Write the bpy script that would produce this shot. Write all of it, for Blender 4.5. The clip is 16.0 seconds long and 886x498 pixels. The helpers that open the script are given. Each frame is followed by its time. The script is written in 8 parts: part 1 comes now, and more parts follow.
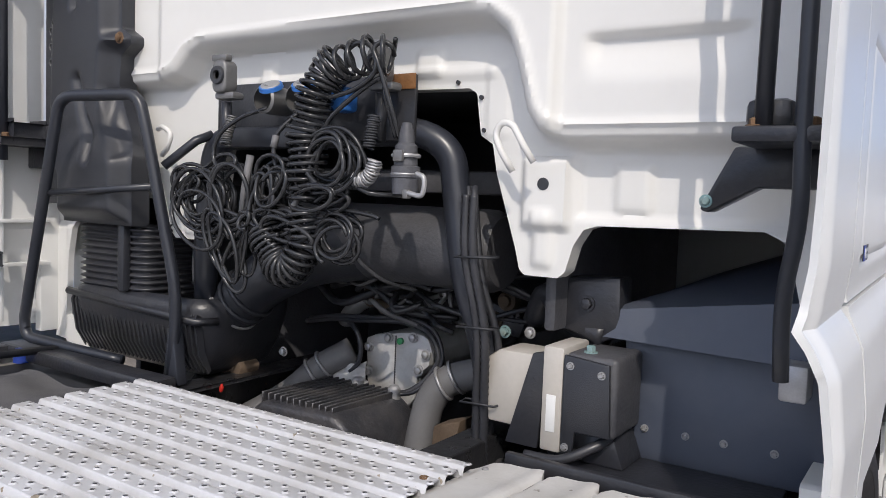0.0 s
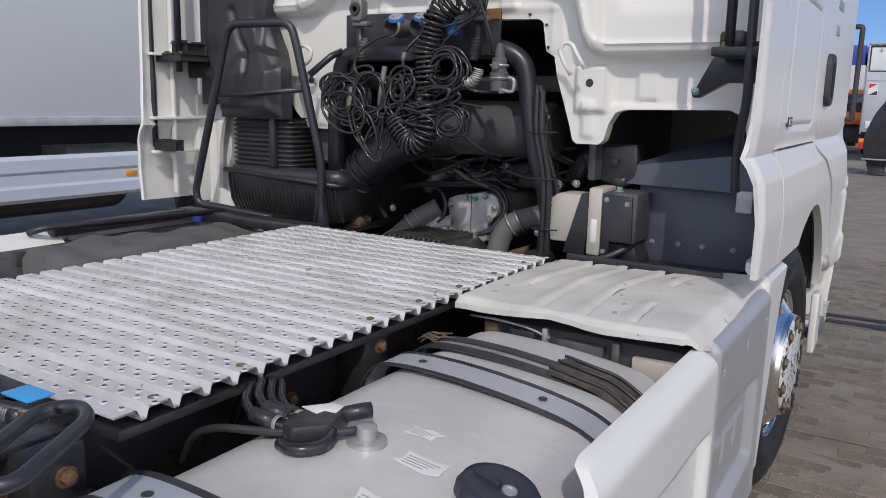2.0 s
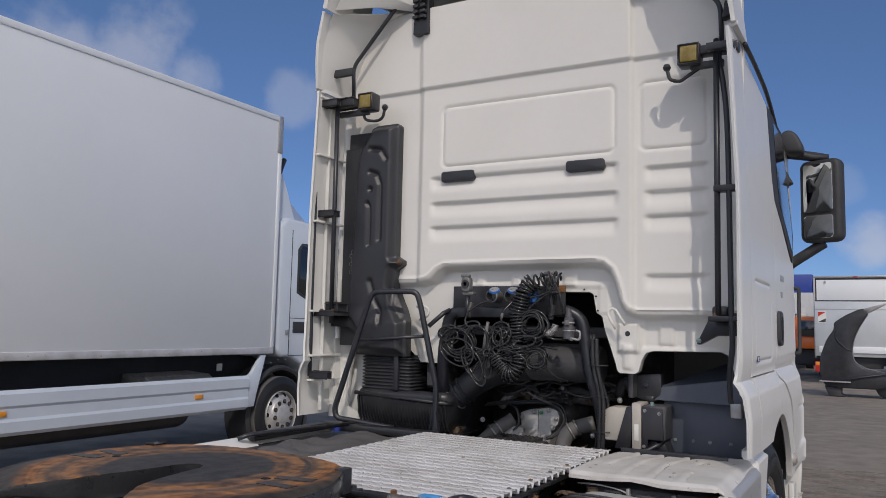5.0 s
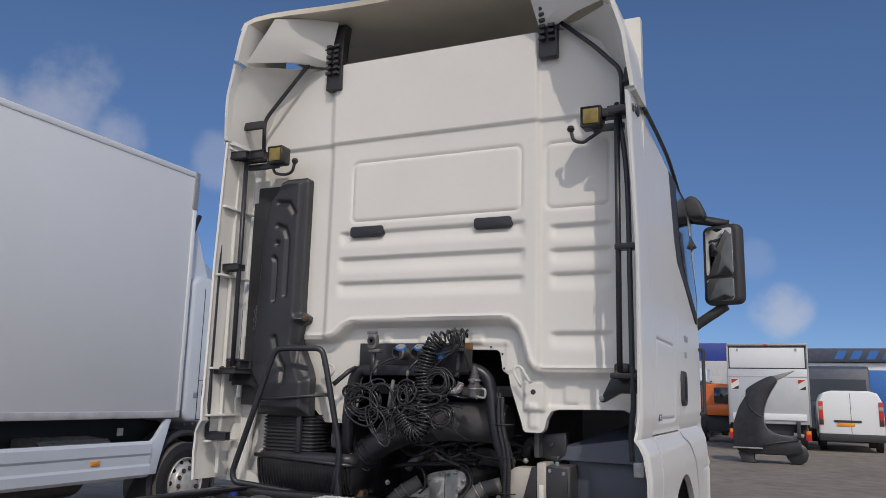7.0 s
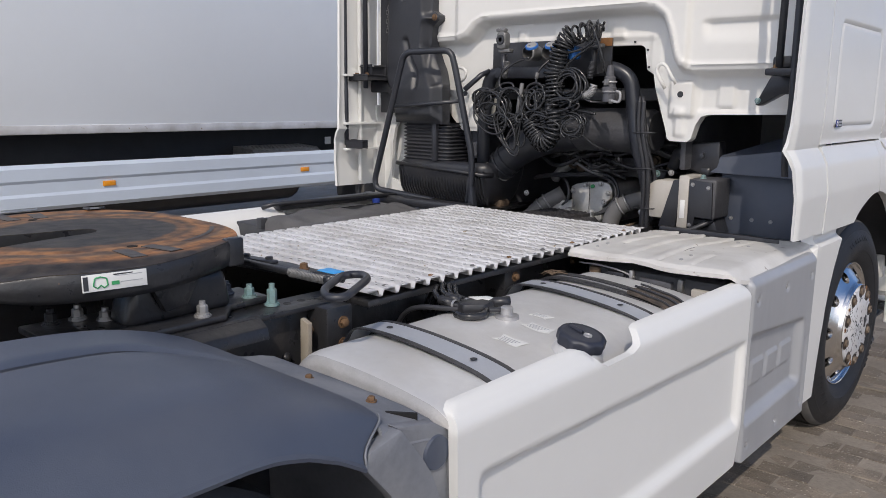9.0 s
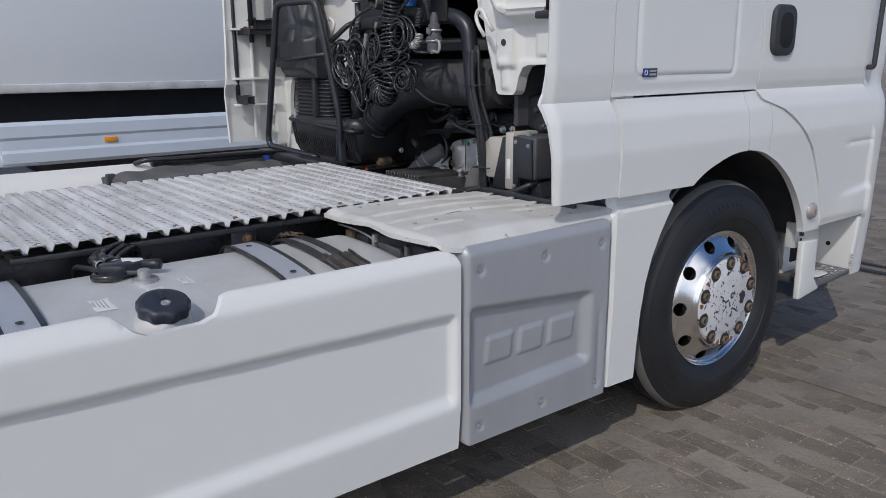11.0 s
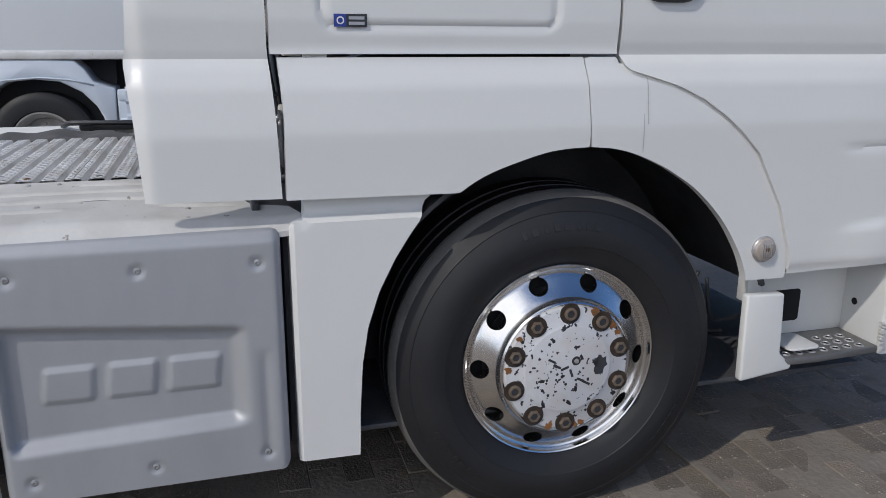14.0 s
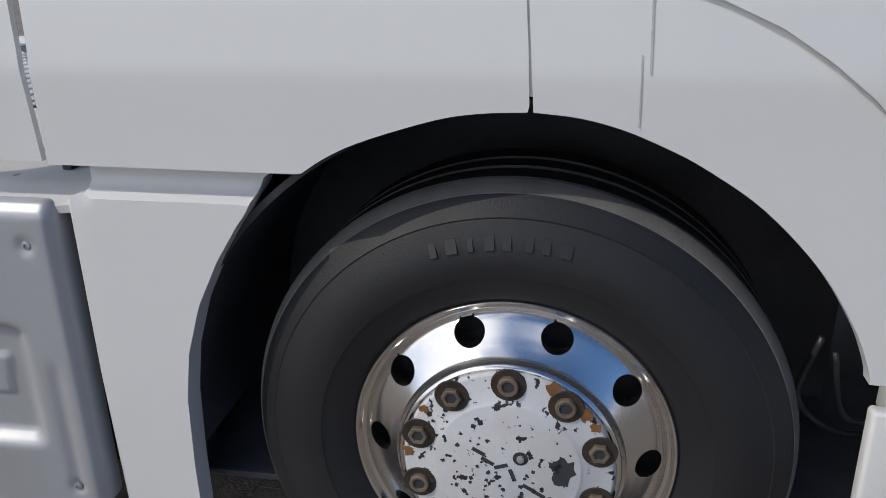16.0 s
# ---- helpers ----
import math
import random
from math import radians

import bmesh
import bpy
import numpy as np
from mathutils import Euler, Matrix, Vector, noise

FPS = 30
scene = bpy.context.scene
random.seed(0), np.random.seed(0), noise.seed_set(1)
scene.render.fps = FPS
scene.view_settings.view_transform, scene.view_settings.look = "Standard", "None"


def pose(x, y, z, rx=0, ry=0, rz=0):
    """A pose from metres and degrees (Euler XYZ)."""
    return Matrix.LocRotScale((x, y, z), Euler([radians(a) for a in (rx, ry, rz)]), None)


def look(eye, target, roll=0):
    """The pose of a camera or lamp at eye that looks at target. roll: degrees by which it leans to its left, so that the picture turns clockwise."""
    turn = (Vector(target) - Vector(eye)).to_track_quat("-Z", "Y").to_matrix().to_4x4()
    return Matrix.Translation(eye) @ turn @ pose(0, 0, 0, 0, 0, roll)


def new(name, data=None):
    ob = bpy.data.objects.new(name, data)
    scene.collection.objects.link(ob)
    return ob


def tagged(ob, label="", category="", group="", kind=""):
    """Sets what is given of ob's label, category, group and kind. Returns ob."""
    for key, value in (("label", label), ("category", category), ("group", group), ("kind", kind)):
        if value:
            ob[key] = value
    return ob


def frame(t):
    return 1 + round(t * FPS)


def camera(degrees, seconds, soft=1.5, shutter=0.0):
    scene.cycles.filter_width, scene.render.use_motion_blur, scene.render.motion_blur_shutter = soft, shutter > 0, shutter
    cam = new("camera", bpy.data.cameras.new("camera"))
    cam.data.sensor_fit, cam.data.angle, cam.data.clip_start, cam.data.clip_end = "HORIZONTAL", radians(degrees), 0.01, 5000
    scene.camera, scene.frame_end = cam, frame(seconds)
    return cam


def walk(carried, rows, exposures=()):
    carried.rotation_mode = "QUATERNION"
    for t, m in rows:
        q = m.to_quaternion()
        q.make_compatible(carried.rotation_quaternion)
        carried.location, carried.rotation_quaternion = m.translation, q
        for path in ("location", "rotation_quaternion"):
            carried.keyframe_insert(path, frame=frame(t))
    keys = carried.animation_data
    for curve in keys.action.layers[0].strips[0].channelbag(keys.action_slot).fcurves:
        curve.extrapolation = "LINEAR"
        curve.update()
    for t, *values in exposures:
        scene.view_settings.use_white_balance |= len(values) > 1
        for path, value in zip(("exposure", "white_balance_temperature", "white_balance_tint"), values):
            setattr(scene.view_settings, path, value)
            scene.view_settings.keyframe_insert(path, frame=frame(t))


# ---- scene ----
cam = camera(58.8, 16.0, soft=0.5)
PATH = [
    (0.0, 1.350, 0.000, 1.500, 33.36, -4.03, -2.25),
    (0.5, 1.404, -0.204, 1.485, 33.01, -3.72, -1.94),
    (1.0, 1.488, -0.436, 1.486, 32.61, -6.36, -1.74),
    (1.5, 1.561, -0.669, 1.487, 32.19, -10.06, -1.50),
    (2.0, 1.585, -0.982, 1.459, 31.74, -10.67, -1.41),
    (2.5, 1.639, -1.316, 1.463, 31.20, -10.75, -1.46),
    (3.0, 1.686, -1.619, 1.470, 30.64, -10.60, -1.50),
    (3.5, 1.643, -1.930, 1.473, 30.13, -7.41, -1.53),
    (4.0, 1.656, -2.183, 1.502, 29.78, -1.80, -1.48),
    (4.5, 1.714, -2.379, 1.510, 29.50, 1.91, -1.38),
    (5.0, 1.755, -2.444, 1.548, 29.36, 5.59, -1.25),
    (5.2, 1.774, -2.446, 1.552, 29.28, 8.70, -1.26),
    (5.7, 1.788, -2.418, 1.538, 28.20, 12.30, -1.34),
    (6.3, 1.804, -2.383, 1.522, 25.40, 13.20, -1.43),
    (6.9, 1.821, -2.349, 1.506, 23.90, 11.20, -1.52),
    (7.3, 1.832, -2.326, 1.495, 26.14, 8.47, -1.58),
    (7.5, 1.823, -2.263, 1.510, 29.45, 6.95, -1.93),
    (8.0, 1.812, -2.108, 1.494, 31.95, -2.67, -1.52),
    (8.5, 1.943, -1.913, 1.502, 39.29, -5.68, -0.85),
    (9.0, 2.115, -1.712, 1.493, 41.56, -10.73, -0.69),
    (9.5, 2.327, -1.436, 1.477, 42.40, -13.40, -0.59),
    (9.7, 2.429, -1.339, 1.470, 42.73, -13.35, -0.54),
    (11.8, 3.143, -0.180, 1.491, 64.91, -14.21, 0.66),
    (12.0, 3.187, -0.062, 1.467, 69.15, -14.15, 0.74),
    (12.5, 3.219, 0.329, 1.459, 72.99, -14.28, 0.61),
    (13.0, 3.268, 0.711, 1.435, 73.44, -14.36, 0.17),
    (13.5, 3.232, 1.009, 1.392, 73.50, -14.63, -0.05),
    (14.0, 3.102, 1.320, 1.386, 73.66, -15.12, -0.29),
    (14.5, 3.005, 1.649, 1.413, 74.81, -16.03, -0.47),
    (15.0, 2.801, 1.919, 1.407, 80.83, -17.25, 0.01),
    (15.5, 2.576, 2.117, 1.384, 89.77, -17.66, 0.34),
    (16.0, 2.374, 2.328, 1.336, 99.18, -21.14, 0.69),
]
EXPOSURES = [(0.0, 0.4, 6750, 13), (1.0, 0.15, 6750, 13), (1.5, 0.14, 6750, 13), (2.0, 0.1, 6750, 13), (3.5, 0.17, 6750, 13), (4.0, 0.07, 6850, 14), (4.5, -0.2, 6950, 14), (5.0, -0.23, 7000, 14), (7.5, -0.21, 7100, 13), (8.0, -0.08, 6950, 13), (9.0, 0.21, 6900, 13), (9.5, 0.25, 6850, 12), (12.0, -0.25, 6300, 11), (13.5, -0.13, 6400, 11), (14.5, -0.04, 6550, 10), (16.0, -0.03, 6600, 10)]
walk(cam, [(t, pose(x, y, z, 90 + pitch, roll, yaw)) for t, x, y, z, yaw, pitch, roll in PATH], EXPOSURES)

# ---- sky, sun ----
SUN_FROM = Vector((0.67, -1.0, 1.12)).normalized()
world = bpy.data.worlds.new("sky")
scene.world = world
world.use_nodes = True
wn, wl = world.node_tree.nodes, world.node_tree.links
wn.clear()
sky = wn.new("ShaderNodeTexSky")
sky.sky_type, sky.sun_disc = "NISHITA", False
sky.sun_elevation = math.asin(SUN_FROM.z)
sky.sun_rotation = math.atan2(SUN_FROM.x, SUN_FROM.y)
sky.air_density, sky.dust_density, sky.ozone_density, sky.altitude = 0.75, 0.0, 6.0, 2500.0
coord = wn.new("ShaderNodeTexCoord")
cl = wn.new("ShaderNodeTexNoise")
cl.inputs["Scale"].default_value, cl.inputs["Detail"].default_value, cl.inputs["Roughness"].default_value = 7.0, 7.0, 0.55
wl.new(coord.outputs["Generated"], cl.inputs["Vector"])


def sky_math(kind, a, b):
    m = wn.new("ShaderNodeMath")
    m.operation = kind
    for socket, v in zip(m.inputs, (a, b)):
        if isinstance(v, bpy.types.NodeSocket):
            wl.new(v, socket)
        else:
            socket.default_value = v
    return m.outputs[0]


# fair-weather clouds: a direction, an angular size in degrees and a density each
CLOUDS = (((-0.745, 0.59, 0.302), 5.0, 0.40), ((-0.80, 0.52, 0.305), 5.0, 0.36), ((-0.708, 0.638, 0.291), 2.8, 0.34), ((-0.628, 0.727, 0.277), 2.6, 0.24), ((-0.015, 0.995, 0.102), 2.5, 0.50), ((-0.041, 0.985, 0.166), 1.8, 0.12), ((0.30, 0.94, 0.13), 6, 0.25), ((-0.2, 0.8, 0.56), 8, 0.10))
cover = 0.0
for way, size, density in CLOUDS:
    dot = wn.new("ShaderNodeVectorMath")
    dot.operation = "DOT_PRODUCT"
    wl.new(coord.outputs["Generated"], dot.inputs[0])
    dot.inputs[1].default_value = Vector(way).normalized()
    edge = math.cos(radians(size))
    near = sky_math("DIVIDE", sky_math("SUBTRACT", dot.outputs["Value"], edge), 1 - edge)
    soft = wn.new("ShaderNodeMapRange")
    soft.interpolation_type = "SMOOTHSTEP"
    soft.inputs["From Min"].default_value, soft.inputs["From Max"].default_value = 0.40, 1.15
    soft.inputs["To Max"].default_value = density
    wl.new(sky_math("ADD", near, sky_math("MULTIPLY", sky_math("SUBTRACT", cl.outputs["Fac"], 0.42), 3.2)), soft.inputs["Value"])
    inner = wn.new("ShaderNodeMapRange")
    inner.interpolation_type = "SMOOTHSTEP"
    inner.inputs["From Min"].default_value, inner.inputs["From Max"].default_value = -0.4, 0.5
    wl.new(near, inner.inputs["Value"])
    cover = sky_math("MAXIMUM", cover, sky_math("MULTIPLY", soft.outputs["Result"], inner.outputs["Result"]))
deep = wn.new("ShaderNodeMixRGB")
deep.blend_type = "MULTIPLY"
deep.inputs["Fac"].default_value = 1.0
deep.inputs["Color2"].default_value = (0.88, 0.98, 1.0, 1)
wl.new(sky.outputs["Color"], deep.inputs["Color1"])
cmix = wn.new("ShaderNodeMixRGB")
cmix.inputs["Color2"].default_value = (4.2, 4.4, 4.9, 1)
wl.new(cover, cmix.inputs["Fac"])
# a grey haze, dimmer than the clear air, towards the horizon
height = wn.new("ShaderNodeSeparateXYZ")
wl.new(coord.outputs["Generated"], height.inputs[0])
haze = wn.new("ShaderNodeValToRGB")
haze.color_ramp.elements[0].position, haze.color_ramp.elements[0].color = 0.0, (0.50, 0.50, 0.56, 1)
haze.color_ramp.elements[1].position, haze.color_ramp.elements[1].color = 0.40, (1, 1, 1, 1)
wl.new(height.outputs["Z"], haze.inputs["Fac"])
dim = wn.new("ShaderNodeMixRGB")
dim.blend_type = "MULTIPLY"
dim.inputs["Fac"].default_value = 1.0
wl.new(deep.outputs["Color"], dim.inputs["Color1"])
wl.new(haze.outputs["Color"], dim.inputs["Color2"])
wl.new(dim.outputs["Color"], cmix.inputs["Color1"])
# unseen broken cloud, added as fill light, over the sun's half of the sky
fill_cloud = wn.new("ShaderNodeTexNoise")
fill_cloud.inputs["Scale"].default_value, fill_cloud.inputs["Detail"].default_value, fill_cloud.inputs["Roughness"].default_value = 2.2, 6.0, 0.5
wl.new(coord.outputs["Generated"], fill_cloud.inputs["Vector"])
broken = wn.new("ShaderNodeMapRange")
broken.interpolation_type = "SMOOTHSTEP"
broken.inputs["From Min"].default_value, broken.inputs["From Max"].default_value = 0.36, 0.60
wl.new(fill_cloud.outputs["Fac"], broken.inputs["Value"])
sunward = wn.new("ShaderNodeMapRange")
sunward.interpolation_type = "SMOOTHSTEP"
sunward.inputs["From Min"].default_value, sunward.inputs["From Max"].default_value = -0.05, -0.45
wl.new(sky_math("ADD", sky_math("MULTIPLY", height.outputs["Y"], 0.86), sky_math("MULTIPLY", height.outputs["X"], -0.51)), sunward.inputs["Value"])
cover = sky_math("MULTIPLY", broken.outputs["Result"], sunward.outputs["Result"])
lit = wn.new("ShaderNodeMixRGB")
lit.inputs["Color2"].default_value = (8.8, 9.1, 9.7, 1)
wl.new(cover, lit.inputs["Fac"])
wl.new(cmix.outputs["Color"], lit.inputs["Color1"])
bg = wn.new("ShaderNodeBackground")
bg.inputs["Strength"].default_value = 0.15
wl.new(lit.outputs["Color"], bg.inputs["Color"])
wout = wn.new("ShaderNodeOutputWorld")
wl.new(bg.outputs["Background"], wout.inputs["Surface"])
sun = new("sun", bpy.data.lights.new("sun", "SUN"))
sun.data.energy, sun.data.angle, sun.data.color = 1.75, radians(0.53), (1.0, 0.95, 0.87)
sun.matrix_world = look(SUN_FROM * 50, (0, 0, 0))
scene.view_settings.exposure = 0.0


# ---- materials ----
def material(name, colour, rough=0.5, metal=0.0, vary=0.08, scale=6.0, bump=0.0, bump_scale=120.0, coat=0.0, dirt=None, dirt_amount=0.0, dirt_scale=3.0, spots=None, spot_at=0.62, rough_vary=0.1, each=0.0, stretch=(1, 1, 1), detail=6.0):
    """A surface with a broad and a fine variation of colour, optional dirt, spots, relief and a change from piece to piece."""
    m = bpy.data.materials.new(name)
    m.use_nodes = True
    n, l = m.node_tree.nodes, m.node_tree.links
    b = n["Principled BSDF"]
    b.inputs["Metallic"].default_value = metal
    b.inputs["Coat Weight"].default_value = coat
    b.inputs["Coat Roughness"].default_value = 0.1
    tc = n.new("ShaderNodeTexCoord")
    mp = n.new("ShaderNodeMapping")
    mp.inputs["Scale"].default_value = stretch
    l.new(tc.outputs["Object"], mp.inputs["Vector"])

    def noise_at(s, d=detail):
        t = n.new("ShaderNodeTexNoise")
        t.inputs["Scale"].default_value, t.inputs["Detail"].default_value = s, d
        l.new(mp.outputs["Vector"], t.inputs["Vector"])
        return t.outputs["Fac"]

    def mixed(fac, c1, c2, kind="MIX"):
        x = n.new("ShaderNodeMixRGB")
        x.blend_type = kind
        for s, v in (("Fac", fac), ("Color1", c1), ("Color2", c2)):
            if isinstance(v, bpy.types.NodeSocket):
                l.new(v, x.inputs[s])
            else:
                x.inputs[s].default_value = v if s == "Fac" else (*v, 1)
        return x.outputs["Color"]

    def ramp(fac, a, c):
        r = n.new("ShaderNodeValToRGB")
        r.color_ramp.elements[0].position, r.color_ramp.elements[1].position = a, c
        l.new(fac, r.inputs["Fac"])
        return r.outputs["Color"]

    lo, hi = [c * (1 - vary) for c in colour], [min(1, c * (1 + vary)) for c in colour]
    c = mixed(ramp(noise_at(scale), 0.3, 0.7), lo, hi)
    fine = mixed(ramp(noise_at(scale * 14), 0.3, 0.7), [1 - vary * 0.8] * 3, [1, 1, 1])
    c = mixed(1.0, c, fine, "MULTIPLY")
    if dirt:
        c = mixed(mixed(1.0, ramp(noise_at(dirt_scale, 9), 0.42, 0.75), [dirt_amount] * 3, "MULTIPLY"), c, dirt)
    if spots:
        c = mixed(ramp(noise_at(scale * 5, 3), spot_at, spot_at + 0.03), c, spots)
    if each:
        oi = n.new("ShaderNodeObjectInfo")
        geo = n.new("ShaderNodeNewGeometry")
        add = n.new("ShaderNodeMath")
        l.new(oi.outputs["Random"], add.inputs[0])
        l.new(geo.outputs["Random Per Island"], add.inputs[1])
        fr = n.new("ShaderNodeMath")
        fr.operation = "FRACT"
        l.new(add.outputs[0], fr.inputs[0])
        c = mixed(1.0, c, mixed(fr.outputs[0], [1 - each] * 3, [1 + each * 0.4] * 3), "MULTIPLY")
    l.new(c, b.inputs["Base Color"])
    rr = n.new("ShaderNodeMapRange")
    rr.inputs["To Min"].default_value, rr.inputs["To Max"].default_value = max(0.02, rough - rough_vary), min(1, rough + rough_vary)
    l.new(noise_at(scale * 2.3), rr.inputs["Value"])
    l.new(rr.outputs["Result"], b.inputs["Roughness"])
    if bump:
        bp = n.new("ShaderNodeBump")
        bp.inputs["Strength"].default_value, bp.inputs["Distance"].default_value = 1.0, bump
        l.new(noise_at(bump_scale, 3), bp.inputs["Height"])
        l.new(bp.outputs["Normal"], b.inputs["Normal"])
    return m


WHITE = material("white_cab_paint", (0.735, 0.725, 0.695), 0.40, vary=0.02, scale=2.0, coat=0.15, dirt=(0.55, 0.52, 0.46), dirt_amount=0.10, dirt_scale=2.2, rough_vary=0.06)
WHITE_SIDE = material("white_side_plastic", (0.735, 0.735, 0.718), 0.36, vary=0.012, scale=1.5, coat=0.12, dirt=(0.60, 0.58, 0.54), dirt_amount=0.10, dirt_scale=1.6, rough_vary=0.08)
CREAM = material("cream_roof_plastic", (0.62, 0.58, 0.50), 0.55, vary=0.05, scale=3.0, dirt=(0.30, 0.27, 0.22), dirt_amount=0.35)
SILVER = material("silver_plastic", (0.42, 0.43, 0.45), 0.42, metal=0.25, vary=0.05, scale=2.0, dirt=(0.30, 0.30, 0.31), dirt_amount=0.35, dirt_scale=5.0, stretch=(1, 1, 0.35))
GREY_COVER = material("weathered_grey_cover", (0.62, 0.61, 0.59), 0.6, vary=0.05, scale=5.0, dirt=(0.33, 0.31, 0.28), dirt_amount=0.45, dirt_scale=6.0, spots=(0.25, 0.23, 0.20), spot_at=0.69, bump=0.0005, bump_scale=90)
DARK = material("dark_grey_plastic", (0.027, 0.029, 0.036), 0.38, vary=0.15, scale=5.0, dirt=(0.07, 0.07, 0.07), dirt_amount=0.16, bump=0.0006, bump_scale=400)
MUD = material("blue_grey_mudguard_plastic", (0.070, 0.084, 0.118), 0.44, vary=0.06, scale=3.0, dirt=(0.16, 0.165, 0.175), dirt_amount=0.25, dirt_scale=4.0, bump=0.0003, bump_scale=500)
BLACK = material("black_painted_steel", (0.026, 0.0275, 0.034), 0.34, vary=0.2, scale=6.0, dirt=(0.06, 0.056, 0.05), dirt_amount=0.35, dirt_scale=9.0, bump=0.001, bump_scale=90)
TUBE = material("black_tube_paint", (0.024, 0.027, 0.036), 0.34, vary=0.12, scale=8.0, dirt=(0.09, 0.09, 0.09), dirt_amount=0.2)
RUBBER = material("black_hose_rubber", (0.035, 0.036, 0.042), 0.36, vary=0.2, scale=12.0, dirt=(0.08, 0.08, 0.08), dirt_amount=0.2, dirt_scale=20)
TYRE = material("tyre_rubber", (0.0125, 0.013, 0.0155), 0.56, vary=0.15, scale=4.0, dirt=(0.026, 0.026, 0.027), dirt_amount=0.3, dirt_scale=5.0, bump=0.0006, bump_scale=250)
SCUFF = material("grey_paint_scuff", (0.52, 0.52, 0.52), 0.6, vary=0.15, scale=60.0)
# worn dusty tread, its colour also raised to stand for skylight on it
TREAD = material("skylit_worn_tread", (0.14, 0.135, 0.13), 0.85, vary=0.2, scale=9.0, dirt=(0.16, 0.15, 0.14), dirt_amount=0.6, dirt_scale=14)
CHROME = material("polished_alloy", (0.82, 0.80, 0.78), 0.19, metal=1.0, vary=0.03, scale=8.0, dirt=(0.45, 0.44, 0.42), dirt_amount=0.15, dirt_scale=9, rough_vary=0.03)
HUBPAINT = material("flaking_grey_hub_paint", (0.60, 0.61, 0.63), 0.45, vary=0.05, scale=10.0, spots=(0.02, 0.02, 0.025), spot_at=0.61, dirt=(0.42, 0.24, 0.10), dirt_amount=0.2, dirt_scale=14)
RUSTY = material("rusty_bolt", (0.20, 0.115, 0.06), 0.75, metal=0.2, vary=0.35, scale=40.0, dirt=(0.08, 0.05, 0.035), dirt_amount=0.6, dirt_scale=30)
RUST = material("rust_film", (0.30, 0.13, 0.04), 0.7, vary=0.3, scale=9.0, dirt=(0.05, 0.035, 0.025), dirt_amount=0.75, dirt_scale=7, bump=0.001, bump_scale=150)
GREASE = material("greasy_black_steel", (0.035, 0.032, 0.03), 0.45, vary=0.3, scale=6.0, dirt=(0.13, 0.085, 0.05), dirt_amount=0.55, dirt_scale=6, bump=0.001, bump_scale=70)
ALU = material("stamped_aluminium", (0.70, 0.70, 0.71), 0.46, metal=0.25, vary=0.07, scale=7.0, dirt=(0.36, 0.335, 0.30), dirt_amount=0.55, dirt_scale=5.0, spots=(0.33, 0.28, 0.21), spot_at=0.70)
TANK = material("brushed_tank_aluminium", (0.72, 0.72, 0.715), 0.42, metal=0.35, vary=0.06, scale=3.0, dirt=(0.50, 0.47, 0.43), dirt_amount=0.5, dirt_scale=4.0, spots=(0.36, 0.31, 0.26), spot_at=0.72, bump=0.0008, bump_scale=60)
TANK_END = material("pitted_dull_tank_end", (0.48, 0.48, 0.49), 0.55, metal=0.25, vary=0.12, scale=14.0, dirt=(0.34, 0.335, 0.33), dirt_amount=0.6, dirt_scale=12.0, bump=0.0012, bump_scale=90)
STEEL = material("galvanised_steel", (0.45, 0.45, 0.46), 0.4, metal=0.5, vary=0.12, scale=20.0, dirt=(0.25, 0.23, 0.2), dirt_amount=0.4, dirt_scale=25)
CAST = material("pale_cast_alloy", (0.58, 0.58, 0.58), 0.55, metal=0.3, vary=0.10, scale=9.0, dirt=(0.28, 0.24, 0.18), dirt_amount=0.5, dirt_scale=8, bump=0.0015, bump_scale=60)
OILY = material("oily_gearbox_casting", (0.072, 0.073, 0.083), 0.4, metal=0.3, vary=0.3, scale=12.0, dirt=(0.12, 0.105, 0.09), dirt_amount=0.5, dirt_scale=12, bump=0.003, bump_scale=60)
BROWN = material("rust_brown_casting", (0.13, 0.09, 0.06), 0.8, vary=0.3, scale=12, dirt=(0.07, 0.06, 0.05), dirt_amount=0.6, dirt_scale=10)
HOSE_BLACK = material("shiny_black_hose", (0.022, 0.023, 0.026), 0.24, vary=0.2, scale=14.0, dirt=(0.06, 0.058, 0.056), dirt_amount=0.25, dirt_scale=24)
WORN = material("frayed_brown_rubber", (0.075, 0.062, 0.052), 0.8, vary=0.3, scale=30, dirt=(0.16, 0.12, 0.09), dirt_amount=0.5, dirt_scale=30, bump=0.002, bump_scale=120)
HOSE_GREY = material("grey_coolant_hose", (0.14, 0.14, 0.145), 0.6, vary=0.1, scale=10, dirt=(0.2, 0.19, 0.18), dirt_amount=0.3)
PALE = material("pale_translucent_plastic", (0.50, 0.47, 0.43), 0.5, vary=0.08, scale=6, dirt=(0.3, 0.27, 0.22), dirt_amount=0.4)
CAP = material("dark_blue_cap_plastic", (0.026, 0.030, 0.045), 0.45, vary=0.1, scale=20, dirt=(0.08, 0.08, 0.085), dirt_amount=0.2)
LIGHT_BLUE = material("light_blue_tag", (0.05, 0.36, 0.78), 0.45, vary=0.06)
BLUE = material("blue_plastic", (0.03, 0.16, 0.50), 0.4, vary=0.06)
GREEN = material("green_paint", (0.04, 0.33, 0.12), 0.4, vary=0.05)
TEAL = material("teal_bolt_paint", (0.22, 0.36, 0.37), 0.55, vary=0.2, scale=30, metal=0.2, dirt=(0.3, 0.27, 0.22), dirt_amount=0.5, dirt_scale=40)
RED = material("red_plastic", (0.55, 0.03, 0.02), 0.4, vary=0.05)
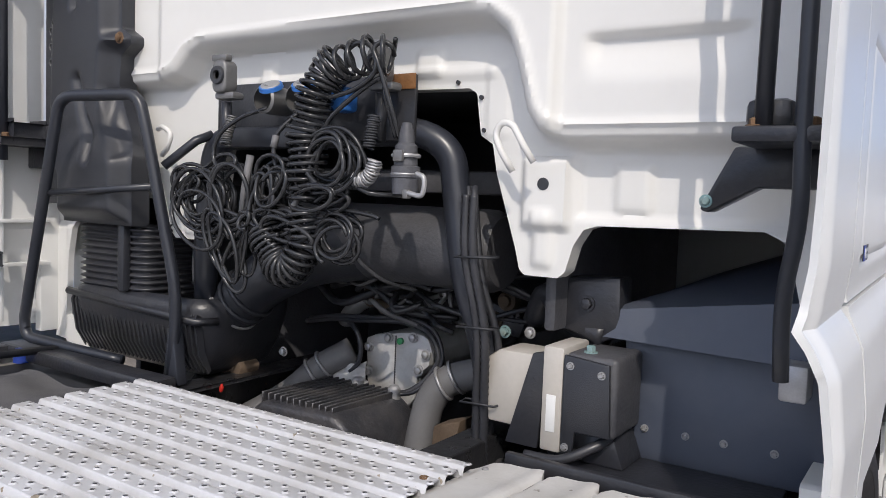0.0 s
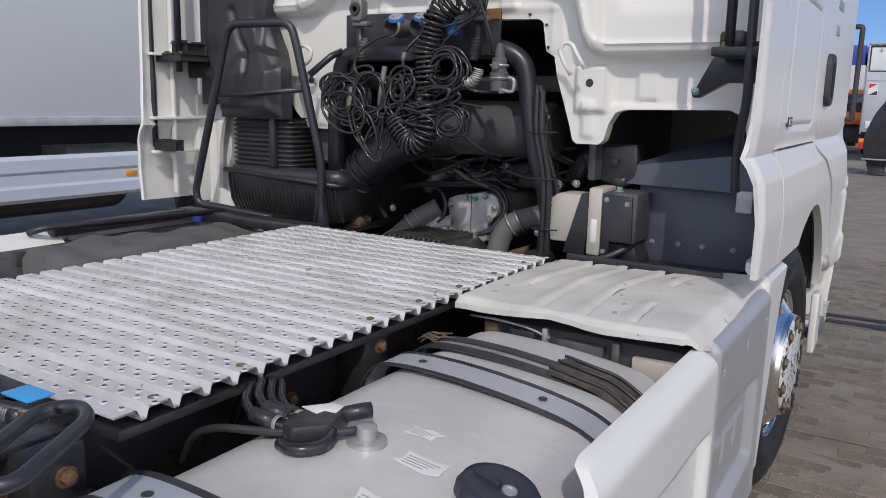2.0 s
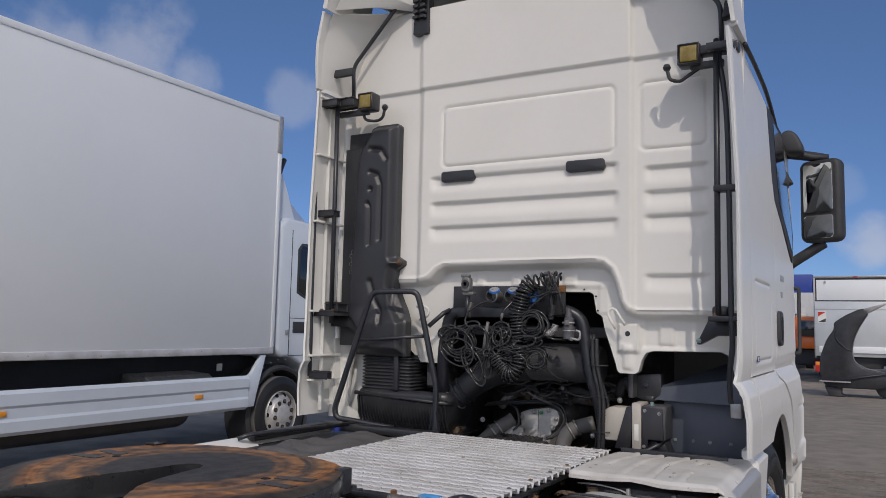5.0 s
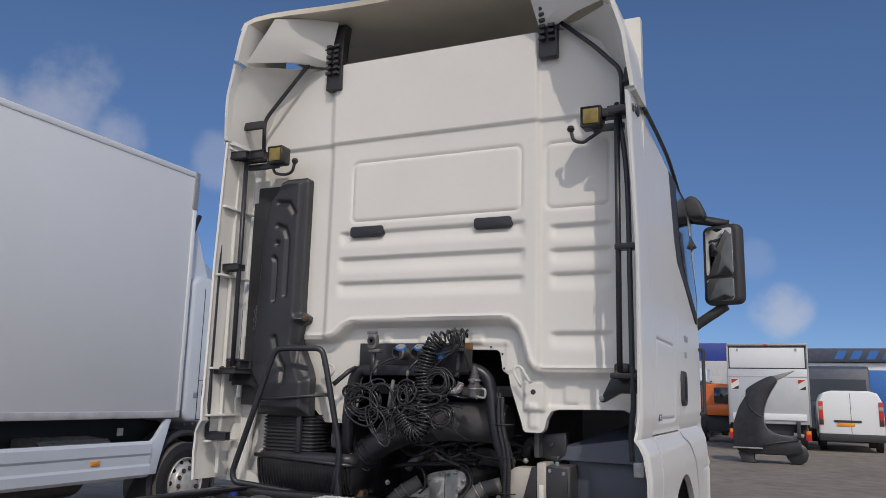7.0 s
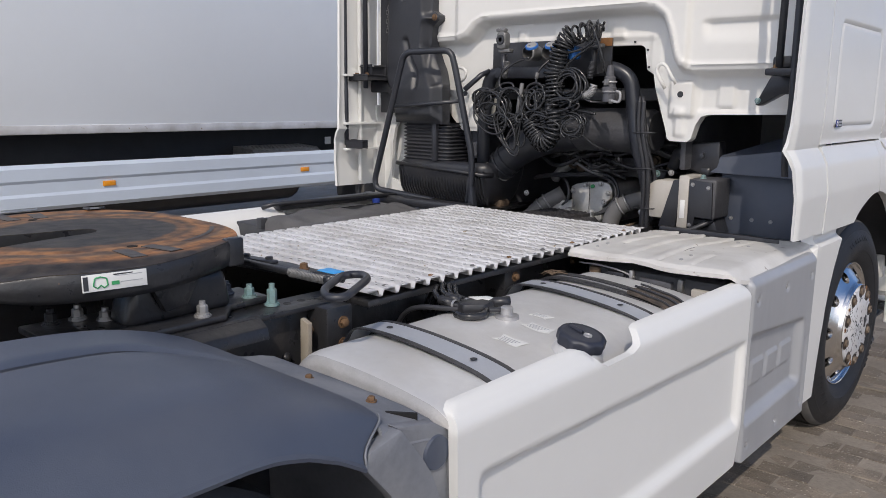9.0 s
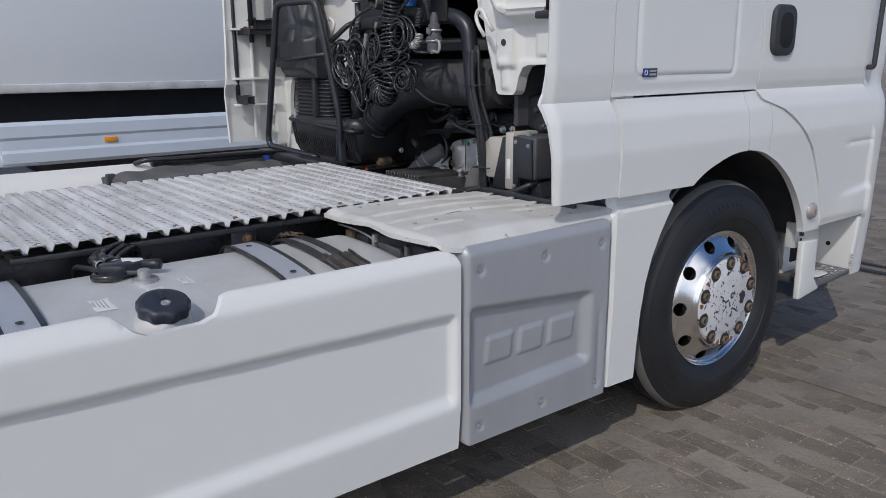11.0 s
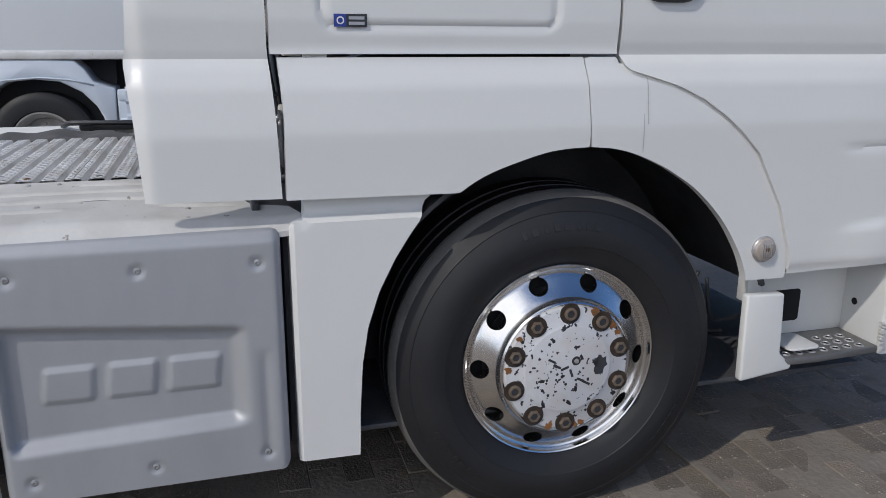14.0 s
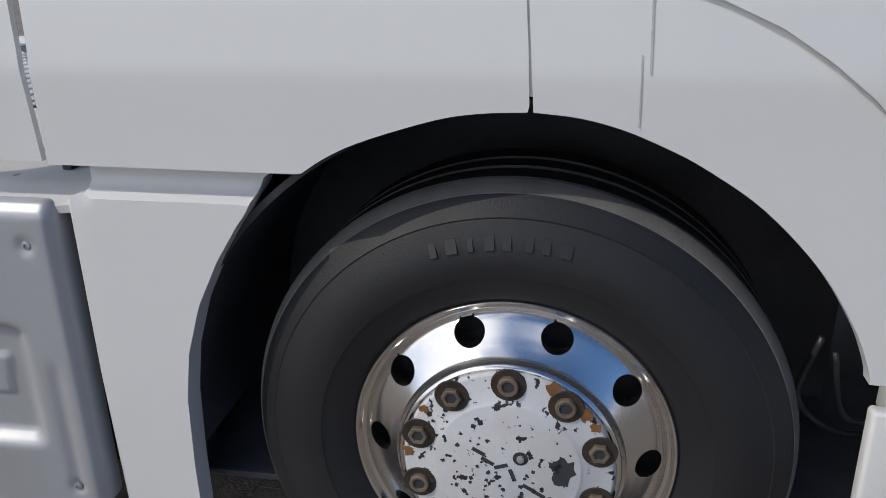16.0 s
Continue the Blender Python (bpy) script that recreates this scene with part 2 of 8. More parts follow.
YELLOW = material("yellow_lamp_glass", (0.24, 0.17, 0.02), 0.2, vary=0.2, scale=30, coat=0.6)
AMBER = material("amber_marker_lens", (0.85, 0.32, 0.02), 0.3, vary=0.08, scale=20, coat=0.4)
PAPER = material("white_sticker", (0.74, 0.74, 0.72), 0.5, vary=0.03, scale=15)
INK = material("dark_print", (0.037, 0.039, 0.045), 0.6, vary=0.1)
BLUEPRINT = material("blue_print", (0.02, 0.05, 0.28), 0.4, vary=0.05)
ORANGE = material("orange_vehicle_paint", (0.75, 0.16, 0.02), 0.35, vary=0.05, coat=0.4)
BOX_WHITE = material("white_box_panel", (0.765, 0.80, 0.835), 0.35, vary=0.012, scale=0.7, coat=0.2, dirt=(0.5, 0.5, 0.5), dirt_amount=0.1, dirt_scale=0.8)
PALE_BLUE = material("pale_blue_white_paint", (0.60, 0.67, 0.76), 0.35, vary=0.02, scale=2.0, coat=0.4, dirt=(0.42, 0.45, 0.5), dirt_amount=0.15)
GLASS_DARK = material("dark_cab_glass", (0.012, 0.016, 0.02), 0.04, vary=0.05, coat=1.0, rough_vary=0.02)
MIRROR = material("mirror_glass", (0.75, 0.78, 0.8), 0.02, metal=1.0, vary=0.01, rough_vary=0.01)
CLEAR = material("clear_ribbed_lens", (0.40, 0.35, 0.31), 0.08, vary=0.1, scale=30, coat=1.0)
PAVER = material("worn_grey_brick_paver", (0.255, 0.212, 0.168), 0.88, vary=0.2, scale=13.0, dirt=(0.10, 0.09, 0.08), dirt_amount=0.6, dirt_scale=4.5, bump=0.006, bump_scale=95, each=0.28, spots=(0.40, 0.355, 0.30), spot_at=0.63)
GUARD_DUST = material("dusty_grey_guard_plastic", (0.185, 0.195, 0.218), 0.7, vary=0.14, scale=6.0, dirt=(0.36, 0.36, 0.365), dirt_amount=0.6, dirt_scale=5, bump=0.0003, bump_scale=200)
LINER = material("dusty_arch_liner", (0.055, 0.056, 0.061), 0.6, vary=0.2, scale=6.0, dirt=(0.11, 0.108, 0.106), dirt_amount=0.35, dirt_scale=6, bump=0.001, bump_scale=90)
BAY = material("dusty_black_bay_plastic", (0.076, 0.078, 0.089), 0.5, vary=0.25, scale=7.0, dirt=(0.11, 0.105, 0.10), dirt_amount=0.35, dirt_scale=5, bump=0.0012, bump_scale=120)
RIM_PAINT = material("silver_wheel_paint", (0.58, 0.58, 0.58), 0.4, metal=0.3, vary=0.08, scale=12.0, dirt=(0.25, 0.22, 0.19), dirt_amount=0.4, dirt_scale=14)
LACQUER = material("glossy_worn_black_paint", (0.027, 0.028, 0.032), 0.30, vary=0.25, scale=9.0, dirt=(0.05, 0.045, 0.04), dirt_amount=0.35, dirt_scale=14.0, bump=0.0015, bump_scale=45, spots=(0.12, 0.07, 0.04), spot_at=0.74)
STAINED = material("rust_stained_plate", (0.36, 0.32, 0.26), 0.7, vary=0.12, scale=14.0, dirt=(0.16, 0.11, 0.07), dirt_amount=0.6, dirt_scale=12)
STRAP = material("blue_grey_strap_steel", (0.50, 0.53, 0.58), 0.45, metal=0.35, vary=0.06, scale=12.0, dirt=(0.36, 0.36, 0.38), dirt_amount=0.4, dirt_scale=12)
DUSTY = material("dusty_dark_plastic", (0.085, 0.083, 0.085), 0.7, vary=0.15, scale=5.0, dirt=(0.16, 0.155, 0.15), dirt_amount=0.5, dirt_scale=6, bump=0.001, bump_scale=200)
WELL_SHADE = material("shaded_brown_nut_well", (0.035, 0.026, 0.020), 0.7, vary=0.3, scale=30.0, dirt=(0.10, 0.065, 0.04), dirt_amount=0.4, dirt_scale=40)
NUT = material("brown_weathered_nut", (0.21, 0.165, 0.125), 0.6, metal=0.3, vary=0.3, scale=40.0, dirt=(0.10, 0.06, 0.04), dirt_amount=0.5, dirt_scale=30)
# near-black for faces that paint the shade in holes, cups and slits
HOLE_SHADE = material("cavity_shade", (0.011, 0.011, 0.012), 0.95, vary=0.2)
ZINC = material("weathered_zinc", (0.22, 0.22, 0.22), 0.45, metal=0.5, vary=0.2, scale=25.0, dirt=(0.12, 0.11, 0.10), dirt_amount=0.5, dirt_scale=25)
LIFT = material("brushed_tail_lift_aluminium", (0.55, 0.58, 0.61), 0.4, metal=0.3, vary=0.04, scale=2.0, dirt=(0.42, 0.44, 0.46), dirt_amount=0.3)
SAND = material("sandy_joint_ground", (0.27, 0.235, 0.195), 0.95, vary=0.2, scale=3.0, dirt=(0.09, 0.085, 0.08), dirt_amount=0.4, dirt_scale=0.8, bump=0.004, bump_scale=60)


# ---- building helpers ----
def soft_edges(bm, angle=38):
    lim = radians(angle)
    for f in bm.faces:
        f.smooth = True
    for e in bm.edges:
        e.smooth = len(e.link_faces) == 2 and e.calc_face_angle(9) < lim


def part(name, bm, mat, parent=None, label="", angle=38):
    """Links a bmesh as one mesh object, under a thing or a part where one is given."""
    soft_edges(bm, angle)
    me = bpy.data.meshes.new(name)
    bm.to_mesh(me)
    bm.free()
    me.materials.append(mat)
    ob = new(name, me)
    if parent:
        ob.parent = parent
    if label:
        ob["label"] = label
    return ob


def twin(ob, m, parent=None):
    """Another object on the same mesh, moved by m."""
    o = ob.copy()
    scene.collection.objects.link(o)
    o.parent = parent or ob.parent
    o.matrix_basis = m @ ob.matrix_basis
    for c in ob.children:
        twin(c, Matrix(), o)
    return o


def thing(name, label, category, at=(0, 0, 0), group="", kind=""):
    e = new(name)
    e.location = at
    e.empty_display_size = 0.2
    return tagged(e, label, category, group, kind)


def bevelled(bm, r, seg=2, angle=30):
    if r > 0:
        es = [e for e in bm.edges if len(e.link_faces) == 2 and e.calc_face_angle(0) > radians(angle)]
        bmesh.ops.bevel(bm, geom=es, offset=r, segments=seg, affect="EDGES", profile=0.5, clamp_overlap=True)
    return bm


def box(x0, x1, y0, y1, z0, z1, r=0.004, seg=2, bm=None):
    b = bmesh.new()
    bmesh.ops.create_cube(b, size=1)
    for v in b.verts:
        v.co = Vector(((x0 + x1) / 2 + v.co.x * (x1 - x0), (y0 + y1) / 2 + v.co.y * (y1 - y0), (z0 + z1) / 2 + v.co.z * (z1 - z0)))
    bevelled(b, min(r, 0.45 * min(abs(x1 - x0), abs(y1 - y0), abs(z1 - z0))), seg)
    return joined(bm, b)


def joined(bm, b):
    if bm is None:
        return b
    me = bpy.data.meshes.new("tmp")
    b.to_mesh(me)
    b.free()
    bm.from_mesh(me)
    bpy.data.meshes.remove(me)
    return bm


def prism(poly, axis, a, c, r=0.004, seg=2, bm=None):
    """A polygon, given in the two other axes, carried along an axis from a to c."""
    def co(p, d):
        return {"x": (d, p[0], p[1]), "y": (p[0], d, p[1]), "z": (p[0], p[1], d)}[axis]
    b = bmesh.new()
    va = [b.verts.new(co(p, a)) for p in poly]
    vc = [b.verts.new(co(p, c)) for p in poly]
    b.faces.new(va)
    b.faces.new(vc[::-1])
    for i in range(len(poly)):
        j = (i + 1) % len(poly)
        b.faces.new((va[j], va[i], vc[i], vc[j]))
    bmesh.ops.recalc_face_normals(b, faces=b.faces)
    bevelled(b, r, seg)
    return joined(bm, b)


def curve_through(pts, step=6):
    """A smooth line through points."""
    p = [Vector(q) for q in pts]
    p = [p[0] * 2 - p[1]] + p + [p[-1] * 2 - p[-2]]
    out = []
    for i in range(1, len(p) - 2):
        for k in range(step):
            t = k / step
            a, b, c, d = p[i - 1], p[i], p[i + 1], p[i + 2]
            out.append(0.5 * ((2 * b) + (c - a) * t + (2 * a - 5 * b + 4 * c - d) * t * t + (3 * b - a - 3 * c + d) * t ** 3))
    out.append(p[-2])
    return out


def rounded(pts, r=0.06, n=5):
    """A line through points with its corners rounded."""
    p = [Vector(q) for q in pts]
    out = [p[0]]
    for a, b, c in zip(p, p[1:], p[2:]):
        k = min(r, (a - b).length * 0.49, (c - b).length * 0.49)
        s, e = b + (a - b).normalized() * k, b + (c - b).normalized() * k
        for i in range(n + 1):
            t = i / n
            out.append((1 - t) ** 2 * s + 2 * t * (1 - t) * b + t * t * e)
    out.append(p[-1])
    return out


def tube(line, r, sides=10, bm=None, closed=False, radii=None):
    """A round bar or hose along a line."""
    b = bm or bmesh.new()
    line = [Vector(q) for q in line]
    n = len(line)
    ref, rings = None, []
    for i, q in enumerate(line):
        d = (line[(i + 1) % n] - line[i - 1]) if closed else (line[min(i + 1, n - 1)] - line[max(i - 1, 0)])
        d = d.normalized() if d.length > 1e-9 else Vector((0, 0, 1))
        if ref is None:
            ref = d.orthogonal().normalized()
        ref = (ref - d * ref.dot(d)).normalized()
        s = d.cross(ref)
        rr = radii[i] if radii else r
        rings.append([b.verts.new(q + (ref * math.cos(2 * math.pi * k / sides) + s * math.sin(2 * math.pi * k / sides)) * rr) for k in range(sides)])
    for i in range(n if closed else n - 1):
        ra, rb = rings[i], rings[(i + 1) % n]
        for k in range(sides):
            b.faces.new((ra[k], ra[(k + 1) % sides], rb[(k + 1) % sides], rb[k]))
    if not closed:
        b.faces.new(rings[0][::-1])
        b.faces.new(rings[-1])
    return b


def lathe(profile, centre, axis="x", seg=48, bm=None, caps=False):
    """Turns a line of (along the axis, radius) round an axis through centre."""
    b = bm or bmesh.new()
    c = Vector(centre)
    rings = []
    for d, r in profile:
        ring = []
        for k in range(seg):
            u, v = r * math.cos(2 * math.pi * k / seg), r * math.sin(2 * math.pi * k / seg)
            ring.append(b.verts.new(c + Vector({"x": (d, u, v), "y": (u, d, v), "z": (u, v, d)}[axis])))
        rings.append(ring)
    fs = []
    for ra, rb in zip(rings, rings[1:]):
        for k in range(seg):
            fs.append(b.faces.new((ra[k], ra[(k + 1) % seg], rb[(k + 1) % seg], rb[k])))
    for ring, (d, r) in ((rings[0], profile[0]), (rings[-1], profile[-1])):
        if caps and r > 1e-4:
            fs.append(b.faces.new(ring))
    bmesh.ops.remove_doubles(b, verts=[v for ring in rings for v in ring], dist=1e-5)
    bmesh.ops.recalc_face_normals(b, faces=b.faces)
    return b


def inside(poly, x, y):
    """For arrays of points: which lie inside the polygon."""
    hit = np.zeros(x.shape, bool)
    for (x0, y0), (x1, y1) in zip(poly, poly[1:] + poly[:1]):
        if y0 != y1:
            cross = ((y0 > y) != (y1 > y)) & (x < (x1 - x0) * (y - y0) / (y1 - y0) + x0)
            hit ^= cross
    return hit


def distance(line, x, y, closed=False):
    """For arrays of points: the distance to a line of points, and the nearest place on it."""
    best = np.full(x.shape, 1e9)
    nx, ny = x.copy(), y.copy()
    pts = line + line[:1] if closed else line
    for (x0, y0), (x1, y1) in zip(pts, pts[1:]):
        dx, dy = x1 - x0, y1 - y0
        t = np.clip(((x - x0) * dx + (y - y0) * dy) / (dx * dx + dy * dy + 1e-12), 0, 1)
        px, py = x0 + t * dx, y0 + t * dy
        d = np.hypot(x - px, y - py)
        m = d < best
        best[m], nx[m], ny[m] = d[m], px[m], py[m]
    return best, nx, ny


def smooth(t):
    t = np.clip(t, 0, 1)
    return t * t * (3 - 2 * t)


def sheet(outline, step, height, place, lip=0.03, holes=()):
    """A pressed sheet: a fine net inside an outline (u, v), raised by height(u, v) and put in the world by place(u, v, h). Its rim is turned back by lip."""
    us, vs = [p[0] for p in outline], [p[1] for p in outline]
    u = np.arange(min(us) - step, max(us) + 2 * step, step)
    v = np.arange(min(vs) - step, max(vs) + 2 * step, step)
    U, V = np.meshgrid(u, v, indexing="ij")
    mid_u, mid_v = U[:-1, :-1] + step / 2, V[:-1, :-1] + step / 2
    keep = inside(outline, mid_u, mid_v)
    for h in holes:
        keep &= ~inside(h, mid_u, mid_v)
    cnt = np.zeros(U.shape, int)
    cnt[:-1, :-1] += keep
    cnt[1:, :-1] += keep
    cnt[:-1, 1:] += keep
    cnt[1:, 1:] += keep
    rim = (cnt > 0) & (cnt < 4)
    ru, rv = U[rim], V[rim]
    d, nu, nv = distance(outline, ru, rv, True)
    for h in holes:
        d2, n2, m2 = distance(h, ru, rv, True)
        w = d2 < d
        d[w], nu[w], nv[w] = d2[w], n2[w], m2[w]
    U[rim], V[rim] = nu, nv
    H = height(U, V)
    b = bmesh.new()
    idx = {}
    for i, j in zip(*np.nonzero(cnt)):
        idx[i, j] = b.verts.new(place(float(U[i, j]), float(V[i, j]), float(H[i, j])))
    for i, j in zip(*np.nonzero(keep)):
        b.faces.new((idx[i, j], idx[i + 1, j], idx[i + 1, j + 1], idx[i, j + 1]))
    if lip:
        edges = [e for e in b.edges if len(e.link_faces) == 1]
        out = bmesh.ops.extrude_edge_only(b, edges=edges)
        back = Vector(place(0, 0, 0)) - Vector(place(0, 0, lip))
        bmesh.ops.translate(b, verts=[g for g in out["geom"] if isinstance(g, bmesh.types.BMVert)], vec=back)
    bmesh.ops.recalc_face_normals(b, faces=b.faces)
    return b


def net(rows, bm=None, close_u=False):
    """A surface through rows of points."""
    b = bm or bmesh.new()
    g = [[b.verts.new(p) for p in r] for r in rows]
    for ra, rb in zip(g, g[1:]):
        n = len(ra)
        for k in range(n if close_u else n - 1):
            b.faces.new((ra[k], ra[(k + 1) % n], rb[(k + 1) % n], rb[k]))
    return b


def thick(bm, t):
    """Gives a surface a thickness."""
    bmesh.ops.recalc_face_normals(bm, faces=bm.faces)
    bmesh.ops.solidify(bm, geom=bm.faces[:], thickness=t)
    return bm


def bolt(at, axis, r=0.012, h=0.012, bm=None):
    """A hexagon bolt head with its washer."""
    s = 1 if h > 0 else -1
    b = lathe([(0, r * 1.45), (s * 0.003, r * 1.45), (s * 0.003, r)], at, axis, 14, bm)
    return lathe([(s * 0.003, r), (h, r), (h + s * 0.002, r * 0.7), (h + s * 0.002, 0)], at, axis, 6, b)


# ---- ground ----
ground = tagged(new("ground"), "grey-brown sandy ground of a paved lorry yard", "ground", kind="structure")
part("bed", net([[(x, y, -0.003) for x in (-400, -20, -6, 0, 6, 20, 400)] for y in (-400, -20, 0, 12, 30, 400)]), SAND, ground)

# ---- the tractor truck ----
truck = thing("tractor_truck", "white high-roof tractor truck with silver tank panel and open rear deck", "truck")

# cab rear wall, pressed sheet
ARCH = [(-1.3, 1.80), (-0.60, 1.80), (-0.545, 1.815), (-0.49, 1.865), (-0.44, 1.885), (0.42, 1.893), (0.485, 1.885), (0.53, 1.85), (0.555, 1.79), (0.585, 1.68), (0.61, 1.645), (0.66, 1.628), (1.3, 1.63)]
REAR = [(-1.185, 3.43), (-1.185, 1.45), (-0.74, 1.45), (-0.70, 1.40), (-0.63, 1.335), (-0.505, 1.335), (-0.455, 1.40), (-0.425, 1.62), (-0.395, 1.70), (-0.37, 1.745), (-0.34, 1.752),
        (0.395, 1.742), (0.415, 1.73), (0.43, 1.635), (0.462, 1.615), (0.475, 1.55), (0.53, 1.385), (0.542, 1.34), (0.555, 1.328), (0.635, 1.328), (0.652, 1.342), (0.668, 1.40), (0.69, 1.435), (0.72, 1.445),
        (1.05, 1.452), (1.085, 1.435), (1.10, 1.40), (1.135, 1.25), (1.185, 1.25), (1.185, 3.43)]


def round_rect(x0, x1, z0, z1, r, n=4):
    out = []
    for cx, cz, a in ((x1 - r, z1 - r, 0), (x0 + r, z1 - r, 90), (x0 + r, z0 + r, 180), (x1 - r, z0 + r, 270)):
        for k in range(n + 1):
            t = radians(a + 90 * k / n)
            out.append((cx + r * math.cos(t), cz + r * math.sin(t)))
    return out


def pad(x, z, x0, x1, z0, z1, edge):
    return smooth((x - x0) / edge + 0.5) * smooth((x1 - x) / edge + 0.5) * smooth((z - z0) / edge + 0.5) * smooth((z1 - z) / edge + 0.5)


def rear_height(x, z):
    h = 0.022 * smooth((x + 0.645) / 0.045) * smooth((0.655 - x) / 0.022)
    h += 0.016 * smooth((z - 2.938) / 0.012)
    h += 0.010 * np.clip((z - 2.95) / 0.5, 0, 1)
    low = ARCH + [(1.3, 1.0), (-1.3, 1.0)]
    d, _, _ = distance(ARCH, x, z)
    sd = np.where(inside(low, x, z), d, -d)
    h = h * (1 - smooth((sd + 0.01) / 0.03)) + 0.016 * (1 - smooth(sd / 0.014)) - 0.045 * smooth((sd - 0.002) / 0.024)
    h += 0.009 * np.exp(-((sd + 0.022) / 0.0065) ** 2)
    for x0, x1, z0, z1 in ((-0.47, 0.55, 2.465, 2.815), (0.68, 1.01, 2.465, 2.815)):
        d, _, _ = distance(round_rect(x0, x1, z0, z1, 0.035), x, z, True)
        h -= 0.0085 * np.exp(-(d / 0.0085) ** 2)
    for x0, x1, zs in ((-0.56, 0.585, (2.405, 2.255, 2.115)), (0.685, 1.03, (2.375, 2.25, 2.125, 1.825))):
        for zz in zs:
            up = smooth((zz + 0.006 - z) / 0.014) * smooth((z - zz + 0.10) / 0.085)
            h -= 0.02 * up * smooth((x - x0) / 0.05) * smooth((x1 - x) / 0.05)
    for x0, x1, z0, z1 in ((0.755, 0.83, 1.475, 1.575), (0.575, 0.62, 1.35, 1.47), (-0.27, -0.22, 1.775, 1.83), (-0.05, 0.0, 1.775, 1.83), (0.25, 0.32, 1.775, 1.835), (-0.58, -0.53, 1.35, 1.47)):
        h += 0.012 * pad(x, z, x0, x1, z0, z1, 0.02)
    h += 0.020 * pad(x, z, 0.548, 0.657, 1.436, 1.585, 0.011)
    h -= 0.013 * pad(x, z, 0.676, 1.09, 1.462, 1.602, 0.012)
    h += 0.006 * pad(x, z, 0.445, 0.50, 1.63, 1.79, 0.012) + 0.006 * pad(x, z, -0.36, 0.47, 1.765, 1.79, 0.012)
    return h


part("rear_wall", sheet(REAR, 0.0085, rear_height, lambda u, v, h: (u, 1.5 - h, v), lip=0.05), WHITE, truck, "white pressed steel rear wall with ribs", 60)
part("inner_wall", box(-1.16, 1.16, 1.60, 1.63, 1.76, 3.40, 0.002), BLACK, truck)
for x, y, z, r in ((0.601, 1.5235, 1.529, 0.0135), (-0.588, 1.5085, 1.528, 0.0135), (0.365, 1.5385, 1.756, 0.005), (0.429, 1.5385, 1.72, 0.005), (0.439, 1.5385, 1.646, 0.005)):
    part("wall_hole", lathe([(0.006, r), (0.0, r), (0.0, 0.0)], (x, y, z), "y", 16), INK, truck)
for x0, x1 in ((-0.472, -0.26), (0.288, 0.5)):
    part("marker_bar", prism(round_rect(x0, x1, 2.375, 2.435, 0.016), "y", 1.452, 1.49, 0.006), DARK, truck, "dark plastic clearance marker")

# cab sides
def side_x(z):
    """How far out the cab's side stands at a height."""
    return np.interp(z, [0.25, 0.7, 0.95, 1.05, 1.16, 1.27, 1.325, 1.36, 1.42, 2.2, 2.95, 3.2, 3.38, 3.62], [1.205, 1.232, 1.236, 1.238, 1.242, 1.230, 1.205, 1.2, 1.207, 1.205, 1.175, 1.148, 1.095, 1.02])


def side_sheet(outline, relief=None, step=0.015, lip=0.03, sign=1, off=0.0, holes=()):
    def height(y, z):
        h = side_x(z) + off
        if relief is not None:
            h = h + relief(y, z)
        return h
    return sheet(outline, step, height, lambda u, v, h: (sign * h, u, v), lip, holes)


